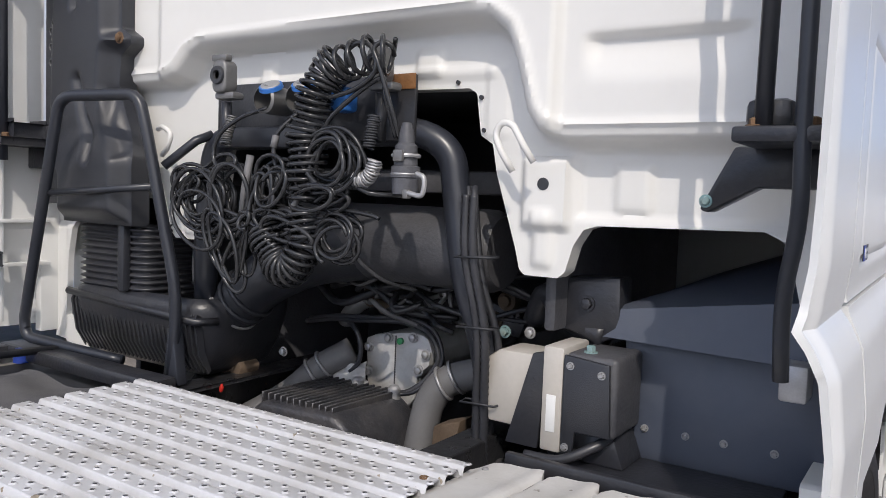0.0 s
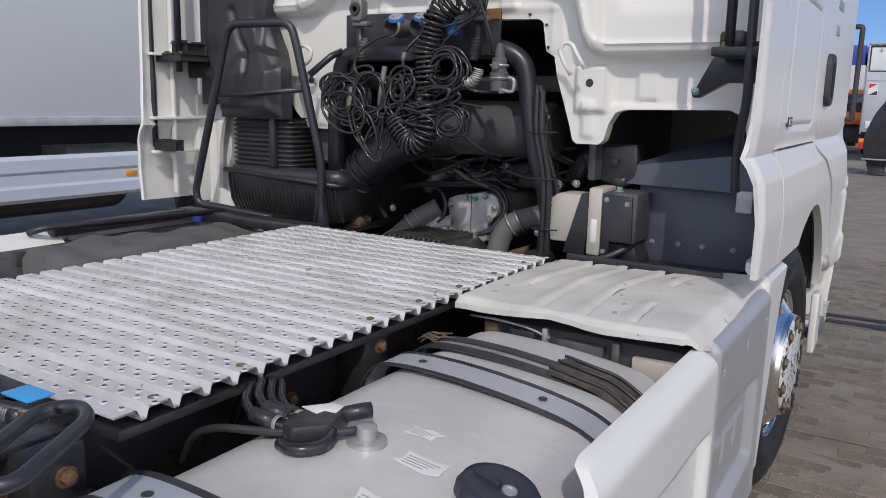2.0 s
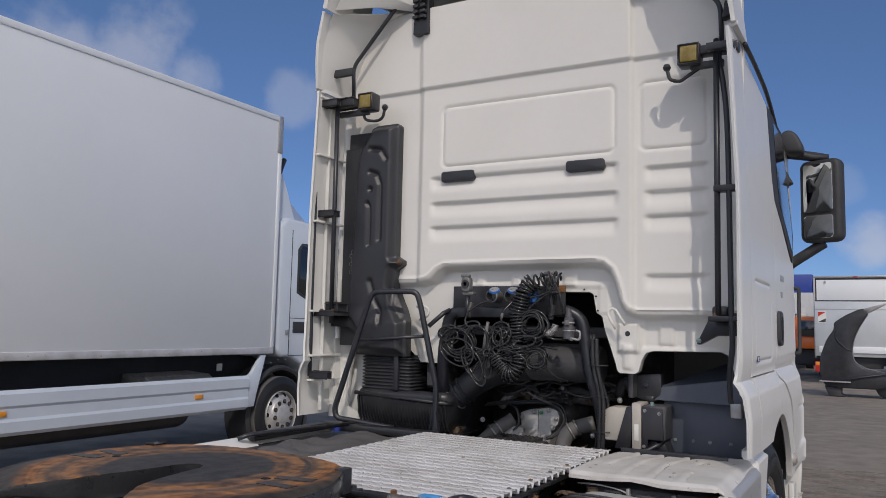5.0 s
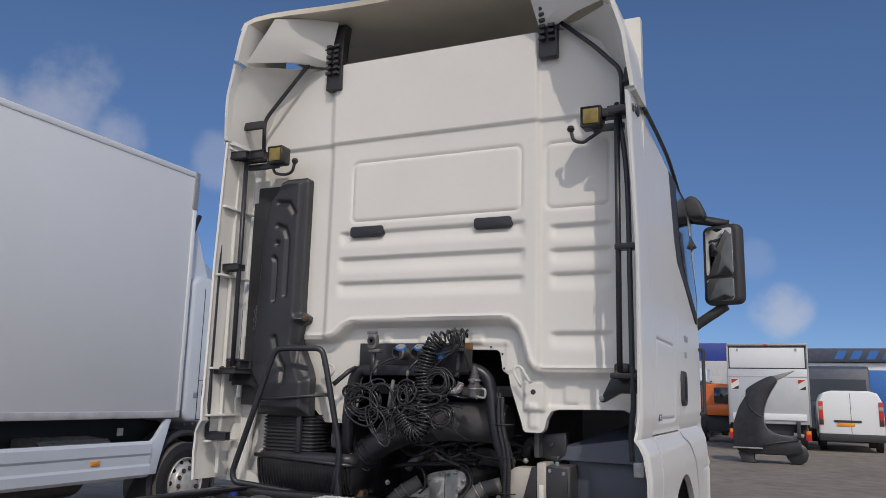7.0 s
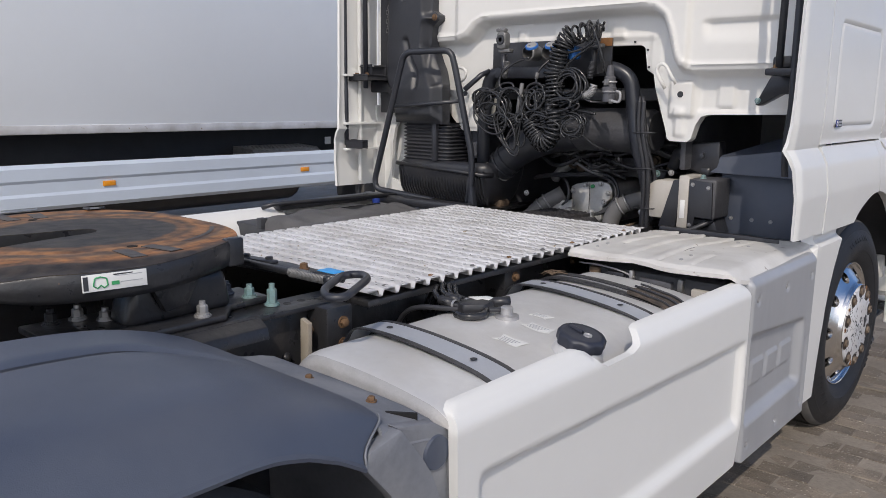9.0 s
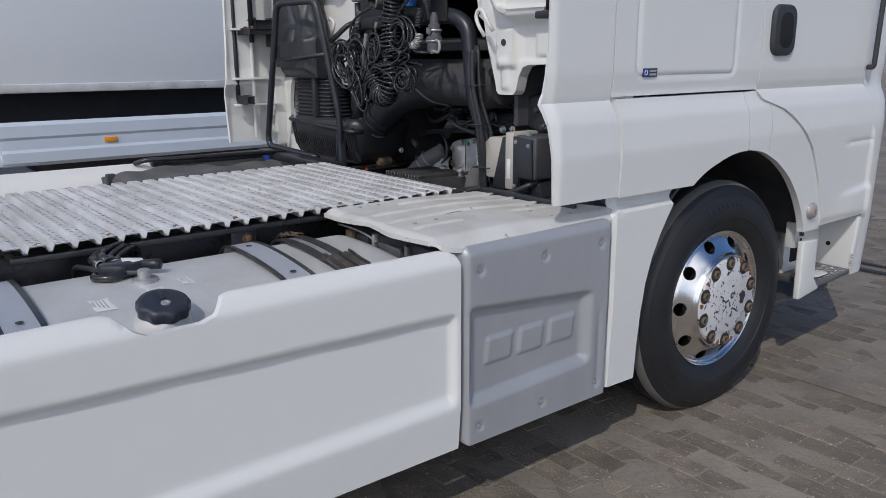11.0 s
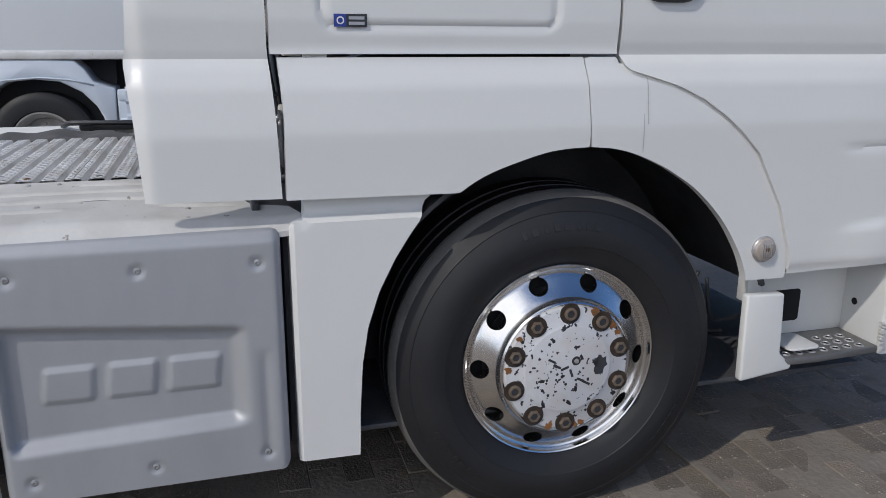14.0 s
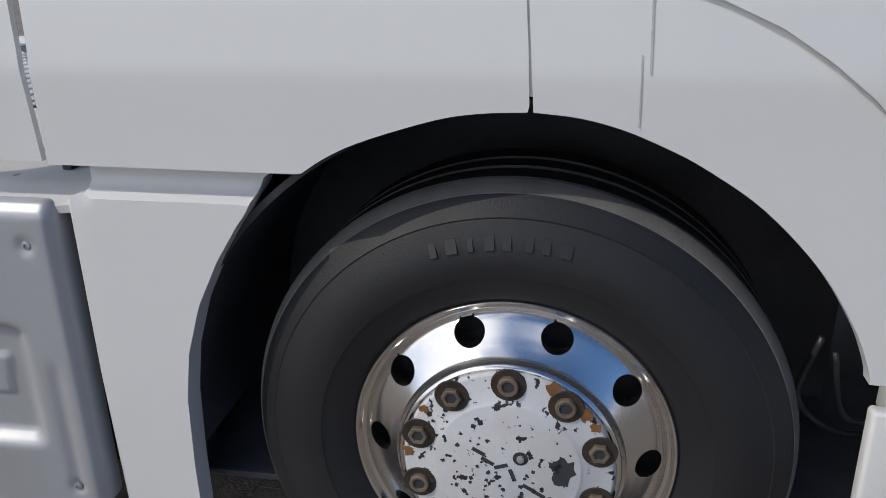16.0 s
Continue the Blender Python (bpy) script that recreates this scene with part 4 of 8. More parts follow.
# front wheel
def wheel(parent, cx, cy, cz, r=0.495, rim=0.30, mats=None, sign=1, holes=True):
    """A steered wheel with its tyre, polished rim, hub plate, nuts and caps."""
    tyre_m, rim_m, hub_m = mats
    w = part("wheel", lathe([(-0.25 * sign, 0.2), (-0.05 * sign, 0.22), (-0.05 * sign, 0.0)], (cx, cy, cz), "x", 32), BLACK, parent)
    prof = [(-0.30, rim), (-0.31, rim + 0.06), (-0.305, r - 0.06), (-0.285, r - 0.012), (-0.26, r), (-0.045, r), (-0.032, r - 0.002), (-0.02, r - 0.02), (-0.012, r - 0.05), (-0.009, r - 0.055), (-0.007, r - 0.06), (-0.001, r - 0.09), (0.0, rim + 0.09), (-0.006, rim + 0.05), (-0.016, rim + 0.02), (-0.03, rim - 0.002)]
    part("tyre", lathe([(d * sign, q) for d, q in prof], (cx, cy, cz), "x", 96), tyre_m, w, "black tyre with worn grey shoulder", 25)
    bm = None
    for d0, d1 in ((-0.25, -0.185), (-0.175, -0.125), (-0.115, -0.034)):
        bm = lathe([(d0 * sign, r - 0.004), (d0 * sign + 0.003 * sign, r + 0.004), (d1 * sign - 0.003 * sign, r + 0.004), (d1 * sign, r - 0.004)], (cx, cy, cz), "x", 96, bm)
    part("tread", bm, TREAD, w)
    k = rim / 0.30
    disc = [(-0.034, 0.302), (-0.008, 0.304), (-0.002, 0.299), (-0.008, 0.291), (-0.03, 0.288), (-0.056, 0.286), (-0.060, 0.281), (-0.055, 0.276), (-0.034, 0.255), (-0.012, 0.222), (-0.006, 0.212), (0.002, 0.206), (0.012, 0.2), (0.014, 0.19), (0.012, 0.186)]
    part("rim", lathe([(d * sign, q * k) for d, q in disc], (cx, cy, cz), "x", 96), rim_m, w, "polished alloy rim")
    bm = None
    if holes:
        for i in range(10):
            a = radians(36 * i)
            q = 0.254 * k
            c = Vector((cx - 0.0325 * sign, cy + q * math.cos(a), cz + q * math.sin(a)))
            ax = Vector((0.83 * sign, 0.55 * math.cos(a), 0.55 * math.sin(a))).normalized()
            s = ax.orthogonal().normalized()
            t = ax.cross(s)
            b2 = bmesh.new()
            ring = [b2.verts.new(c + ax * 0.004 + (s * math.cos(2 * math.pi * j / 18) + t * math.sin(2 * math.pi * j / 18)) * 0.030 * k) for j in range(18)]
            b2.faces.new(ring)
            part("hand_hole", b2, HOLE_SHADE, w)
    part("hub_plate", lathe([(0.004 * sign, 0.19 * k), (0.016 * sign, 0.187 * k), (0.02 * sign, 0.18 * k), (0.02 * sign, 0.125 * k), (0.026 * sign, 0.118 * k), (0.03 * sign, 0.10 * k), (0.031 * sign, 0.0)], (cx, cy, cz), "x", 64), hub_m, w, "grey hub cover with flaking paint")
    for i in range(10):
        a = radians(36 * i + 13.5)
        y, z = cy + 0.1675 * k * math.cos(a), cz + 0.1675 * k * math.sin(a)
        bm = lathe([(0.018 * sign, 0.0265), (0.03 * sign, 0.026), (0.032 * sign, 0.022), (0.024 * sign, 0.021), (0.024 * sign, 0.0)], (cx, y, z), "x", 16)
        n = part("wheel_nut", bm, BLACK, w)
        part("stud", lathe([(0.02 * sign, 0.015), (0.033 * sign, 0.014), (0.035 * sign, 0.009), (0.030 * sign, 0.008), (0.030 * sign, 0)], (cx, y, z), "x", 8), RUSTY, n)
    return w


HUB = Vector((1.2, 2.2456, 0.477))


def settled(bm):
    """Presses what would lie below the ground flat, as a loaded tyre is."""
    for v in bm.verts:
        v.co.z = max(v.co.z, 0.003)
    return bm


def near_wheel(parent):
    """The steered front wheel: worn tyre, polished rim with hand holes, flaking hub plate and nuts on shade-dark discs.
    """
    w = part("wheel", lathe([(-0.25, 0.2), (-0.09, 0.22), (-0.09, 0.0)], HUB, "x", 32), BLACK, parent)
    prof = [(-0.34, 0.30), (-0.345, 0.36), (-0.335, 0.44), (-0.31, 0.482), (-0.285, 0.490), (-0.09, 0.490), (-0.052, 0.482), (-0.043, 0.4835), (-0.036, 0.475), (-0.026, 0.455), (-0.022, 0.450), (-0.0225, 0.447), (-0.010, 0.42), (-0.003, 0.395), (-0.002, 0.37), (-0.006, 0.352), (-0.008, 0.3505), (-0.010, 0.346), (-0.018, 0.325), (-0.030, 0.305), (-0.046, 0.290)]
    part("tyre", settled(lathe(prof, HUB, "x", 128)), TYRE, w, "black tyre with worn grey shoulder", 25)
    part("shoulder", settled(lathe([(-0.0445, 0.481), (-0.045, 0.4855), (-0.052, 0.4905), (-0.066, 0.4965), (-0.079, 0.4995), (-0.083, 0.497), (-0.084, 0.489)], HUB, "x", 128)), TREAD, w, "worn grey-brown tread shoulder")
    for d0, d1 in ((-0.15, -0.089), (-0.215, -0.158), (-0.295, -0.223)):
        part("tread_rib", settled(lathe([(d0, 0.489), (d0 + 0.003, 0.4985), (d1 - 0.003, 0.4995), (d1, 0.489)], HUB, "x", 96)), TYRE, w)

    def slope(r):
        return float(np.interp(r, [0.205, 0.215, 0.232, 0.262, 0.272], [-0.006, -0.014, -0.026, -0.045, -0.054]))

    ring = 2 * math.pi * 0.246
    holes = []
    for k in range(10):
        c = math.radians(18 + 36 * k) * 0.246
        holes.append([(c + 0.0285 * math.cos(2 * math.pi * q / 20), 0.2445 + 0.0235 * math.sin(2 * math.pi * q / 20)) for q in range(20)])
    face = sheet([(0.0, 0.206), (ring, 0.206), (ring, 0.271), (0.0, 0.271)], 0.0048, lambda u, v: 0 * u, lambda u, v, h: (HUB.x + slope(v) + h, HUB.y + v * math.cos(u / 0.246 + radians(18)), HUB.z + v * math.sin(u / 0.246 + radians(18))), 0.022, holes)
    rim = part("rim", face, CHROME, w, "polished alloy rim with round hand holes", 50)
    part("rim_lip", lathe([(-0.060, 0.2925), (-0.044, 0.2945), (-0.036, 0.2945), (-0.034, 0.2925), (-0.036, 0.2885), (-0.048, 0.2850), (-0.050, 0.2825), (-0.052, 0.2775), (-0.058, 0.2755), (-0.060, 0.2730), (-0.0545, 0.2710)], HUB, "x", 128), CHROME, rim)
    part("rim_flange", lathe([(-0.0068, 0.2062), (-0.001, 0.2020), (0.006, 0.1990), (0.011, 0.1965), (0.013, 0.1925), (0.012, 0.1890), (0.004, 0.1875)], HUB, "x", 128), CHROME, rim)
    # dark disc set behind the hand holes as the shade seen through them
    part("rim_back", lathe([(-0.10, 0.29), (-0.09, 0.20), (-0.085, 0.0)], HUB, "x", 48), HOLE_SHADE, rim)
    hub = part("hub_plate", lathe([(0.0, 0.1885), (0.012, 0.1875), (0.0185, 0.183), (0.020, 0.178), (0.0205, 0.134), (0.0232, 0.1305), (0.0245, 0.1265), (0.0245, 0.0)], HUB, "x", 96), HUBPAINT, w, "grey hub cover with flaking paint")
    for k in range(10):
        a = radians(90 + 36 * k)
        y, z = HUB.y + 0.166 * math.cos(a), HUB.z + 0.166 * math.sin(a)
        # almost flat disc; dark colour paints the well's shade, with brown dirt
        n = part("nut_well", lathe([(0.0195, 0.0310), (0.0220, 0.0295), (0.0214, 0.0275), (0.0207, 0.0)], (HUB.x, y, z), "x", 24), WELL_SHADE, hub)
        part("wheel_nut", lathe([(0.0205, 0.0185), (0.0290, 0.0180), (0.0305, 0.0160), (0.0300, 0.0115), (0.0260, 0.0105)], (HUB.x, y, z), "x", 6 if k % 3 else 12), NUT, n)
        part("stud", lathe([(0.0225, 0.0110), (0.0270, 0.0100), (0.0272, 0.0)], (HUB.x, y, z), "x", 12), INK, n)
    g = random.Random(9)

    def blot(cy, cz, r, d, squash=1.0):
        pts = []
        for q in range(16):
            a = 2 * math.pi * q / 16
            k = r * (1 + 0.4 * math.sin(3 * a + g.uniform(0, 6)) * g.random() + g.uniform(-0.25, 0.25))
            pts.append((HUB.y + cy + k * math.cos(a) * squash, HUB.z + cz + k * math.sin(a)))
        return prism(pts, "x", HUB.x + d - 0.002, HUB.x + d + 0.0006, 0.0)

    for cy, cz, r in ((0.076, 0.166, 0.013), (0.133, 0.122, 0.012), (0.148, 0.098, 0.009), (-0.146, 0.103, 0.009), (-0.176, 0.012, 0.010), (-0.049, -0.171, 0.012), (0.05, -0.171, 0.010), (0.03, -0.176, 0.008)):
        part("rust_blot", blot(cy, cz, r, 0.0204), RUST, hub)
    part("flaked_patch", blot(0.100, 0.004, 0.030, 0.0245, 0.62), INK, hub, "bare dark flaked paint patch")
    part("flaked_patch", blot(0.085, 0.018, 0.012, 0.0245), INK, hub)
    for k in range(46):
        a, q = g.uniform(1.9, 5.4) if k % 4 else g.uniform(0, 6.28), g.uniform(0.03, 0.155)
        part("paint_chip", blot(q * math.cos(a), q * math.sin(a), g.uniform(0.0018, 0.0045), 0.0245 if q < 0.124 else 0.0212), INK, hub)
    # worn emblem on the plate, as plain bars
    for y, z, a in ((-0.050, 0.030, 62), (-0.034, 0.012, 62), (-0.010, 0.004, -70), (0.010, -0.012, 20), (0.040, -0.036, 62), (0.057, -0.046, 62)):
        o = part("emblem_bar", box(-0.0005, 0.0008, -0.0125, 0.0125, -0.0035, 0.0035, 0.0, 1), INK, hub)
        o.matrix_basis = pose(HUB.x + 0.0247, HUB.y + y, HUB.z + z, a - 90, 0, 0)
    part("hub_pin", lathe([(0.0240, 0.0140), (0.0252, 0.0135), (0.0250, 0.0100), (0.0246, 0.0)], HUB + Vector((0, 0.024, 0.024)), "x", 18), INK, hub)
    part("pin_head", lathe([(0.0246, 0.0070), (0.0290, 0.0065), (0.0300, 0.0045), (0.0300, 0.0)], HUB + Vector((0, 0.024, 0.024)), "x", 12), STEEL, hub)
    # raised bars of worn sidewall writing
    for a0, n in ((78, 8), (205, 7), (318, 6)):
        for k in range(n):
            o = part("sidewall_bar", box(-0.0014, 0.0006, -0.010 + 0.003 * (k % 3), 0.010 - 0.004 * (k % 2), -0.013, 0.013, 0.0005, 1), TYRE, w)
            o.matrix_basis = pose(HUB.x - 0.0062, HUB.y, HUB.z, a0 + 4.4 * k - 90, 0, 0) @ pose(0, 0, 0.412, 0, -26, 0)
    w.matrix_basis = pose(*HUB, 0, 0, -2.0) @ pose(*(-HUB))
    return w


near_wheel(truck)

wheel(truck, -1.203, 2.262, 0.50, 0.479, 0.285, (TYRE, CHROME, HUBPAINT), -1, False)

# inner wheel arch and the mudguard behind the wheel
rows = []
for k in range(0, 41):
    a = radians(15 + 172 * k / 40)
    rows.append([(x, 2.28 + 0.65 * math.cos(a), 0.50 + 0.618 * math.sin(a)) for x in (0.62, 0.9, 1.187)])
part("wheel_arch", thick(net(rows), 0.012), LINER, truck, "black inner wheel arch")
# dark sheets added behind the front wheels for the shade in the arches
part("arch_back", box(0.60, 0.63, 1.62, 2.95, 0.28, 1.12, 0.005), LINER, truck)
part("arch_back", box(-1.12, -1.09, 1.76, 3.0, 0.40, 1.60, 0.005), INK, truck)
part("mudguard_plate", prism([(0.745, 1.195), (0.745, 0.96), (0.74, 0.93), (1.19, 0.93), (1.19, 1.20)], "y", 1.685, 1.70, 0.004), MUD, truck, "dark blue-grey plate behind the wheel")
part("mudguard_top", thick(net([[(0.70, 1.66, 1.195), (1.19, 1.60, 1.195)], [(0.70, 1.67, 1.255), (1.19, 1.62, 1.33)], [(0.78, 1.9, 1.29), (1.19, 1.9, 1.44)], [(0.8, 2.3, 1.31), (1.19, 2.3, 1.46)]]), 0.008), MUD, truck, "dark folded plate above the mudguard")
for x in (0.80, 0.89, 0.97, 1.07):
    part("plate_bolt", bolt((x, 1.684, 1.0), "y", 0.006, -0.005), STEEL, truck)
part("plate_clip", box(1.09, 1.14, 1.55, 1.62, 1.14, 1.21, 0.006), STEEL, truck)

# fairing behind the wheel
FAIR = [(1.487, 0.298), (1.485, 0.93), (1.492, 0.945), (1.52, 0.952), (1.525, 0.965), (1.525, 1.0), (1.86, 1.0), (1.835, 0.985), (1.822, 0.955), (1.809, 0.93), (1.79, 0.905), (1.748, 0.84), (1.705, 0.755), (1.674, 0.66), (1.658, 0.56), (1.65, 0.42), (1.648, 0.295)]
part("wheel_fairing", sheet(FAIR, 0.0125, lambda y, z: 1.222 - 0.03 * smooth((z - 0.945) / 0.02) - 0.01 * np.clip((0.6 - z) / 0.3, 0, 1) - 0.02 * smooth((1.50 - y) / 0.025), lambda u, v, h: (h, u, v), 0.05), WHITE_SIDE, truck, "white fairing behind the front wheel")
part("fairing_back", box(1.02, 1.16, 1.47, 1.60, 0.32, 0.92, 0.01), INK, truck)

# silver panel with an embossed emblem, as plain shapes
def emblem(y, z):
    h = 0.0
    for y0, y1 in ((0.898, 1.015), (1.039, 1.155), (1.178, 1.303)):
        slant = (z - 0.585) * 0.12
        h = h + 0.007 * pad(y - slant, z, y0 + 0.004, y1 - 0.004, 0.543, 0.627, 0.008)
    return h


SILVER_OUT = round_rect(0.797, 1.462, 0.30, 0.936, 0.02)


def silver_height(y, z):
    top, low = 0.752 - 0.09 * (y - 0.82), 0.44 + 0.03 * (y - 0.82)
    rec = smooth((y - 0.815) / 0.02) * smooth((1.375 - y) / 0.05) * smooth((top - z) / 0.025) * smooth((z - low + 0.02) / 0.035)
    h = 1.237 - 0.028 * rec + emblem(y, z)
    h -= 0.02 * smooth((z - 0.90) / 0.04) ** 2 + 0.02 * smooth((0.82 - y) / 0.025) ** 2 + 0.02 * smooth((y - 1.44) / 0.025) ** 2
    for yy in (0.858, 1.133, 1.405):
        for zz in (0.858, 0.352):
            h -= 0.008 * smooth(1 - np.hypot(y - yy, z - zz) / 0.024)
    h -= 0.006 * np.exp(-((y - 1.41) / 0.012) ** 2) * pad(y, z, 1.3, 1.45, 0.35, 0.62, 0.05)
    return h


silver = part("silver_panel", sheet(SILVER_OUT, 0.0075, silver_height, lambda u, v, h: (h, u, v), 0.04), SILVER, truck, "dull silver plastic panel with embossed emblem", 60)
for yy in (0.858, 1.133, 1.405):
    for zz in (0.858, 0.352):
        part("screw", lathe([(0, 0.009), (0.005, 0.008), (0.006, 0.004), (0.003, 0.003), (0.003, 0)], (1.229, yy, zz), "x", 12), STEEL, silver)

# white tank skirt with the filler cut-out
SKIRT = [(-0.650, 0.30), (-0.672, 0.885), (-0.66, 0.92), (-0.64, 0.930), (-0.215, 0.933), (-0.185, 0.925), (-0.155, 0.895), (-0.125, 0.880), (0.0, 0.882), (0.035, 0.893), (0.065, 0.926), (0.09, 0.932), (0.75, 0.929), (0.772, 0.917), (0.778, 0.89), (0.778, 0.30)]


def skirt_height(y, z):
    top, low = 0.785 - 0.03 * (y + 0.6), 0.435 + 0.004 * y
    rec = smooth((y + 0.60) / 0.02) * smooth((0.765 - y) / 0.02) * smooth((top - z) / 0.02) * smooth((z - low) / 0.05)
    return 1.238 - 0.022 * rec - 0.035 * smooth((z - 0.875) / 0.06) ** 2 - 0.012 * np.clip((0.45 - z) / 0.15, 0, 1)


part("tank_skirt", sheet(SKIRT, 0.0105, skirt_height, lambda u, v, h: (h, u, v), 0.022), WHITE_SIDE, truck, "white plastic skirt with filler cut-out", 60)

# weathered cover over the step box
COVER = [(0.595, 0.70), (0.575, 1.0), (0.565, 1.33), (0.585, 1.375), (0.62, 1.39), (0.70, 1.39), (0.712, 1.355), (0.73, 1.392), (0.815, 1.392), (0.826, 1.355), (0.842, 1.39), (0.935, 1.39), (0.946, 1.352), (0.962, 1.392), (1.02, 1.41), (1.06, 1.50), (1.16, 1.522), (1.205, 1.515), (1.218, 1.40), (1.218, 0.80), (1.20, 0.735), (1.17, 0.71), (1.0, 0.70), (0.85, 0.715), (0.70, 0.70)]
CREASES = (([(0.690, 0.95), (0.70, 1.12), (0.715, 1.40)], 0.006), ([(0.812, 0.76), (0.804, 0.92), (0.804, 1.13), (0.826, 1.40)], 0.009), ([(0.932, 0.74), (0.92, 0.90), (0.914, 1.10), (0.946, 1.40)], 0.009), ([(1.05, 0.75), (1.045, 0.82), (1.038, 0.95)], 0.006), ([(1.012, 1.18), (1.024, 1.36)], 0.006))


def cover_height(x, y):
    h = 0.958 + 0.010 * smooth((1.35 - y) / 0.3) - 0.014 * smooth((0.74 - y) / 0.04) ** 2 - 0.035 * smooth((x - 1.15) / 0.07) ** 2 - 0.008 * smooth((0.60 - x) / 0.03)
    for way, deep in CREASES:
        d, _, _ = distance(way, x, y)
        at = np.interp(y, [q[1] for q in way], [q[0] for q in way])
        h -= deep * np.exp(-(d / 0.0035) ** 2)
        h += 0.006 * np.exp(-((x - at + 0.02) / 0.02) ** 2) * smooth((y - way[0][1]) / 0.15 + 0.5) * smooth((way[-1][1] - y) / 0.1 + 0.6)
    h += 0.0006 * np.sin(x * 31 + 3 * np.sin(y * 9)) * np.sin(y * 23 + x * 11)
    return h + 0.0022 * np.exp(-(np.hypot((x - 0.63) / 0.03, (y - 0.75) / 0.05)) ** 2) - 0.003 * np.exp(-(np.hypot((x - 1.01) / 0.06, (y - 0.74) / 0.04)) ** 2)


part("box_cover", sheet(COVER, 0.005, cover_height, lambda u, v, h: (u, v, h), 0.014), GREY_COVER, truck, "weathered light grey dented plastic cover", 50)
for x, y in ((0.65, 0.81), (0.647, 0.89), (0.983, 0.80), (0.977, 0.89), (0.988, 1.29), (1.044, 1.25), (0.60, 1.33)):
    z = float(cover_height(np.array([x]), np.array([y]))[0])
    part("cover_rivet", lathe([(-0.01, 0.007), (0.002, 0.007), (0.0045, 0.004), (0.0045, 0)], (x, y, z), "z", 12), STEEL, truck)
# thin dark lines laid in the folds to paint their shade
for way, deep in CREASES:
    pts = curve_through([(px, py, 0) for px, py in way], 8)
    for a, c in ((0.06, 0.97),):
        seg = pts[int(a * len(pts)):int(c * len(pts))]
        part("fold_dirt", tube([(q.x, q.y, float(cover_height(np.array([q.x]), np.array([q.y]))[0]) + 0.0001) for q in seg], 0.0012, 5), ZINC, truck)
part("step_box_body", box(0.64, 1.17, 0.76, 1.44, 0.34, 0.915, 0.02), INK, truck)
part("wire_below_cover", tube(curve_through([(0.62, 0.74, 0.915), (0.70, 0.735, 0.918), (0.78, 0.745, 0.908), (0.84, 0.75, 0.89)]), 0.0035, 6), STEEL, truck)
for x0, x1, z0, z1, mat in ((0.66, 0.70, 0.86, 0.905, BROWN), (0.73, 0.80, 0.85, 0.90, BLACK), (0.82, 0.835, 0.87, 0.915, STEEL), (0.86, 0.98, 0.84, 0.895, BAY), (1.0, 1.02, 0.86, 0.91, ZINC), (1.05, 1.16, 0.83, 0.885, PALE)):
    part("bracket_below_cover", box(x0, x1, 0.742, 0.765, z0, z1, 0.005), mat, truck)
part("rear_ledge", box(0.60, 1.10, 1.42, 1.68, 0.915, 0.935, 0.006), BLACK, truck)
part("ledge_lip", box(0.60, 1.10, 1.405, 1.425, 0.93, 0.975, 0.006), BLACK, truck)

# ---- fuel tank ----
def tank_line(y0, y1, x0=0.60, x1=1.19, z0=0.28, z1=0.90, r=0.12):
    b = bmesh.new()
    ring = []
    corners = round_rect(x0, x1, z0, z1, r, 8)
    for p, q in zip(corners, corners[1:] + corners[:1]):
        n = max(1, int(math.hypot(q[0] - p[0], q[1] - p[1]) / 0.03))
        ring += [(p[0] + (q[0] - p[0]) * k / n, p[1] + (q[1] - p[1]) * k / n) for k in range(n)]
    rows = []
    for d, s in ((0, 0.0), (0, 0.90), (0.005, 0.945), (0.016, 0.978), (0.030, 0.993), (0.048, 1.0)):
        rows.append((y0 + d, s))
    full = rows + [(y1 - d, s) for d, s in ((0.05, 1.0), (0.03, 0.99), (0.012, 0.965), (0.003, 0.92), (0, 0.86), (0, 0.0))]
    cx, cz = (x0 + x1) / 2, (z0 + z1) / 2
    pts = [[(cx + (px - cx) * max(s, 0.001), yy, cz + (pz - cz) * max(s, 0.001)) for px, pz in ring] for yy, s in full]
    return net(pts, b, True)


def tank_top(x):
    """The tank's upper face falls gently outwards."""
    return 0.9 - 0.05 * max(0.0, (x - 0.75) / 0.44) ** 2


tank_bm = tank_line(-0.578, 0.735)
for v in tank_bm.verts:
    if v.co.z > 0.6:
        v.co.z = v.co.z - 0.05 * max(0.0, (v.co.x - 0.75) / 0.44) ** 2
tank = part("fuel_tank", tank_bm, TANK, truck, "dull aluminium fuel tank with two straps", 50)
tank.data.materials.append(TANK_END)
for f in tank.data.polygons:
    if f.center.y < -0.556:
        f.material_index = 1


def over_tank(y0, y1, lift, t, name, mat):
    line = [(0.585, 0.45), (0.590, 0.80), (0.605, 0.86), (0.635, 0.892), (0.70, 0.902), (0.80, 0.901), (0.90, 0.893), (1.0, 0.88), (1.08, 0.862), (1.14, 0.832), (1.18, 0.79), (1.2, 0.72), (1.203, 0.5)]
    line = [(q.x, q.y) for q in curve_through([(a, c, 0) for a, c in line], 4)]
    bm = net([[(a, y, c + lift) for a, c in line] for y in (y0, y1)])
    return part(name, thick(bm, t), mat, tank)


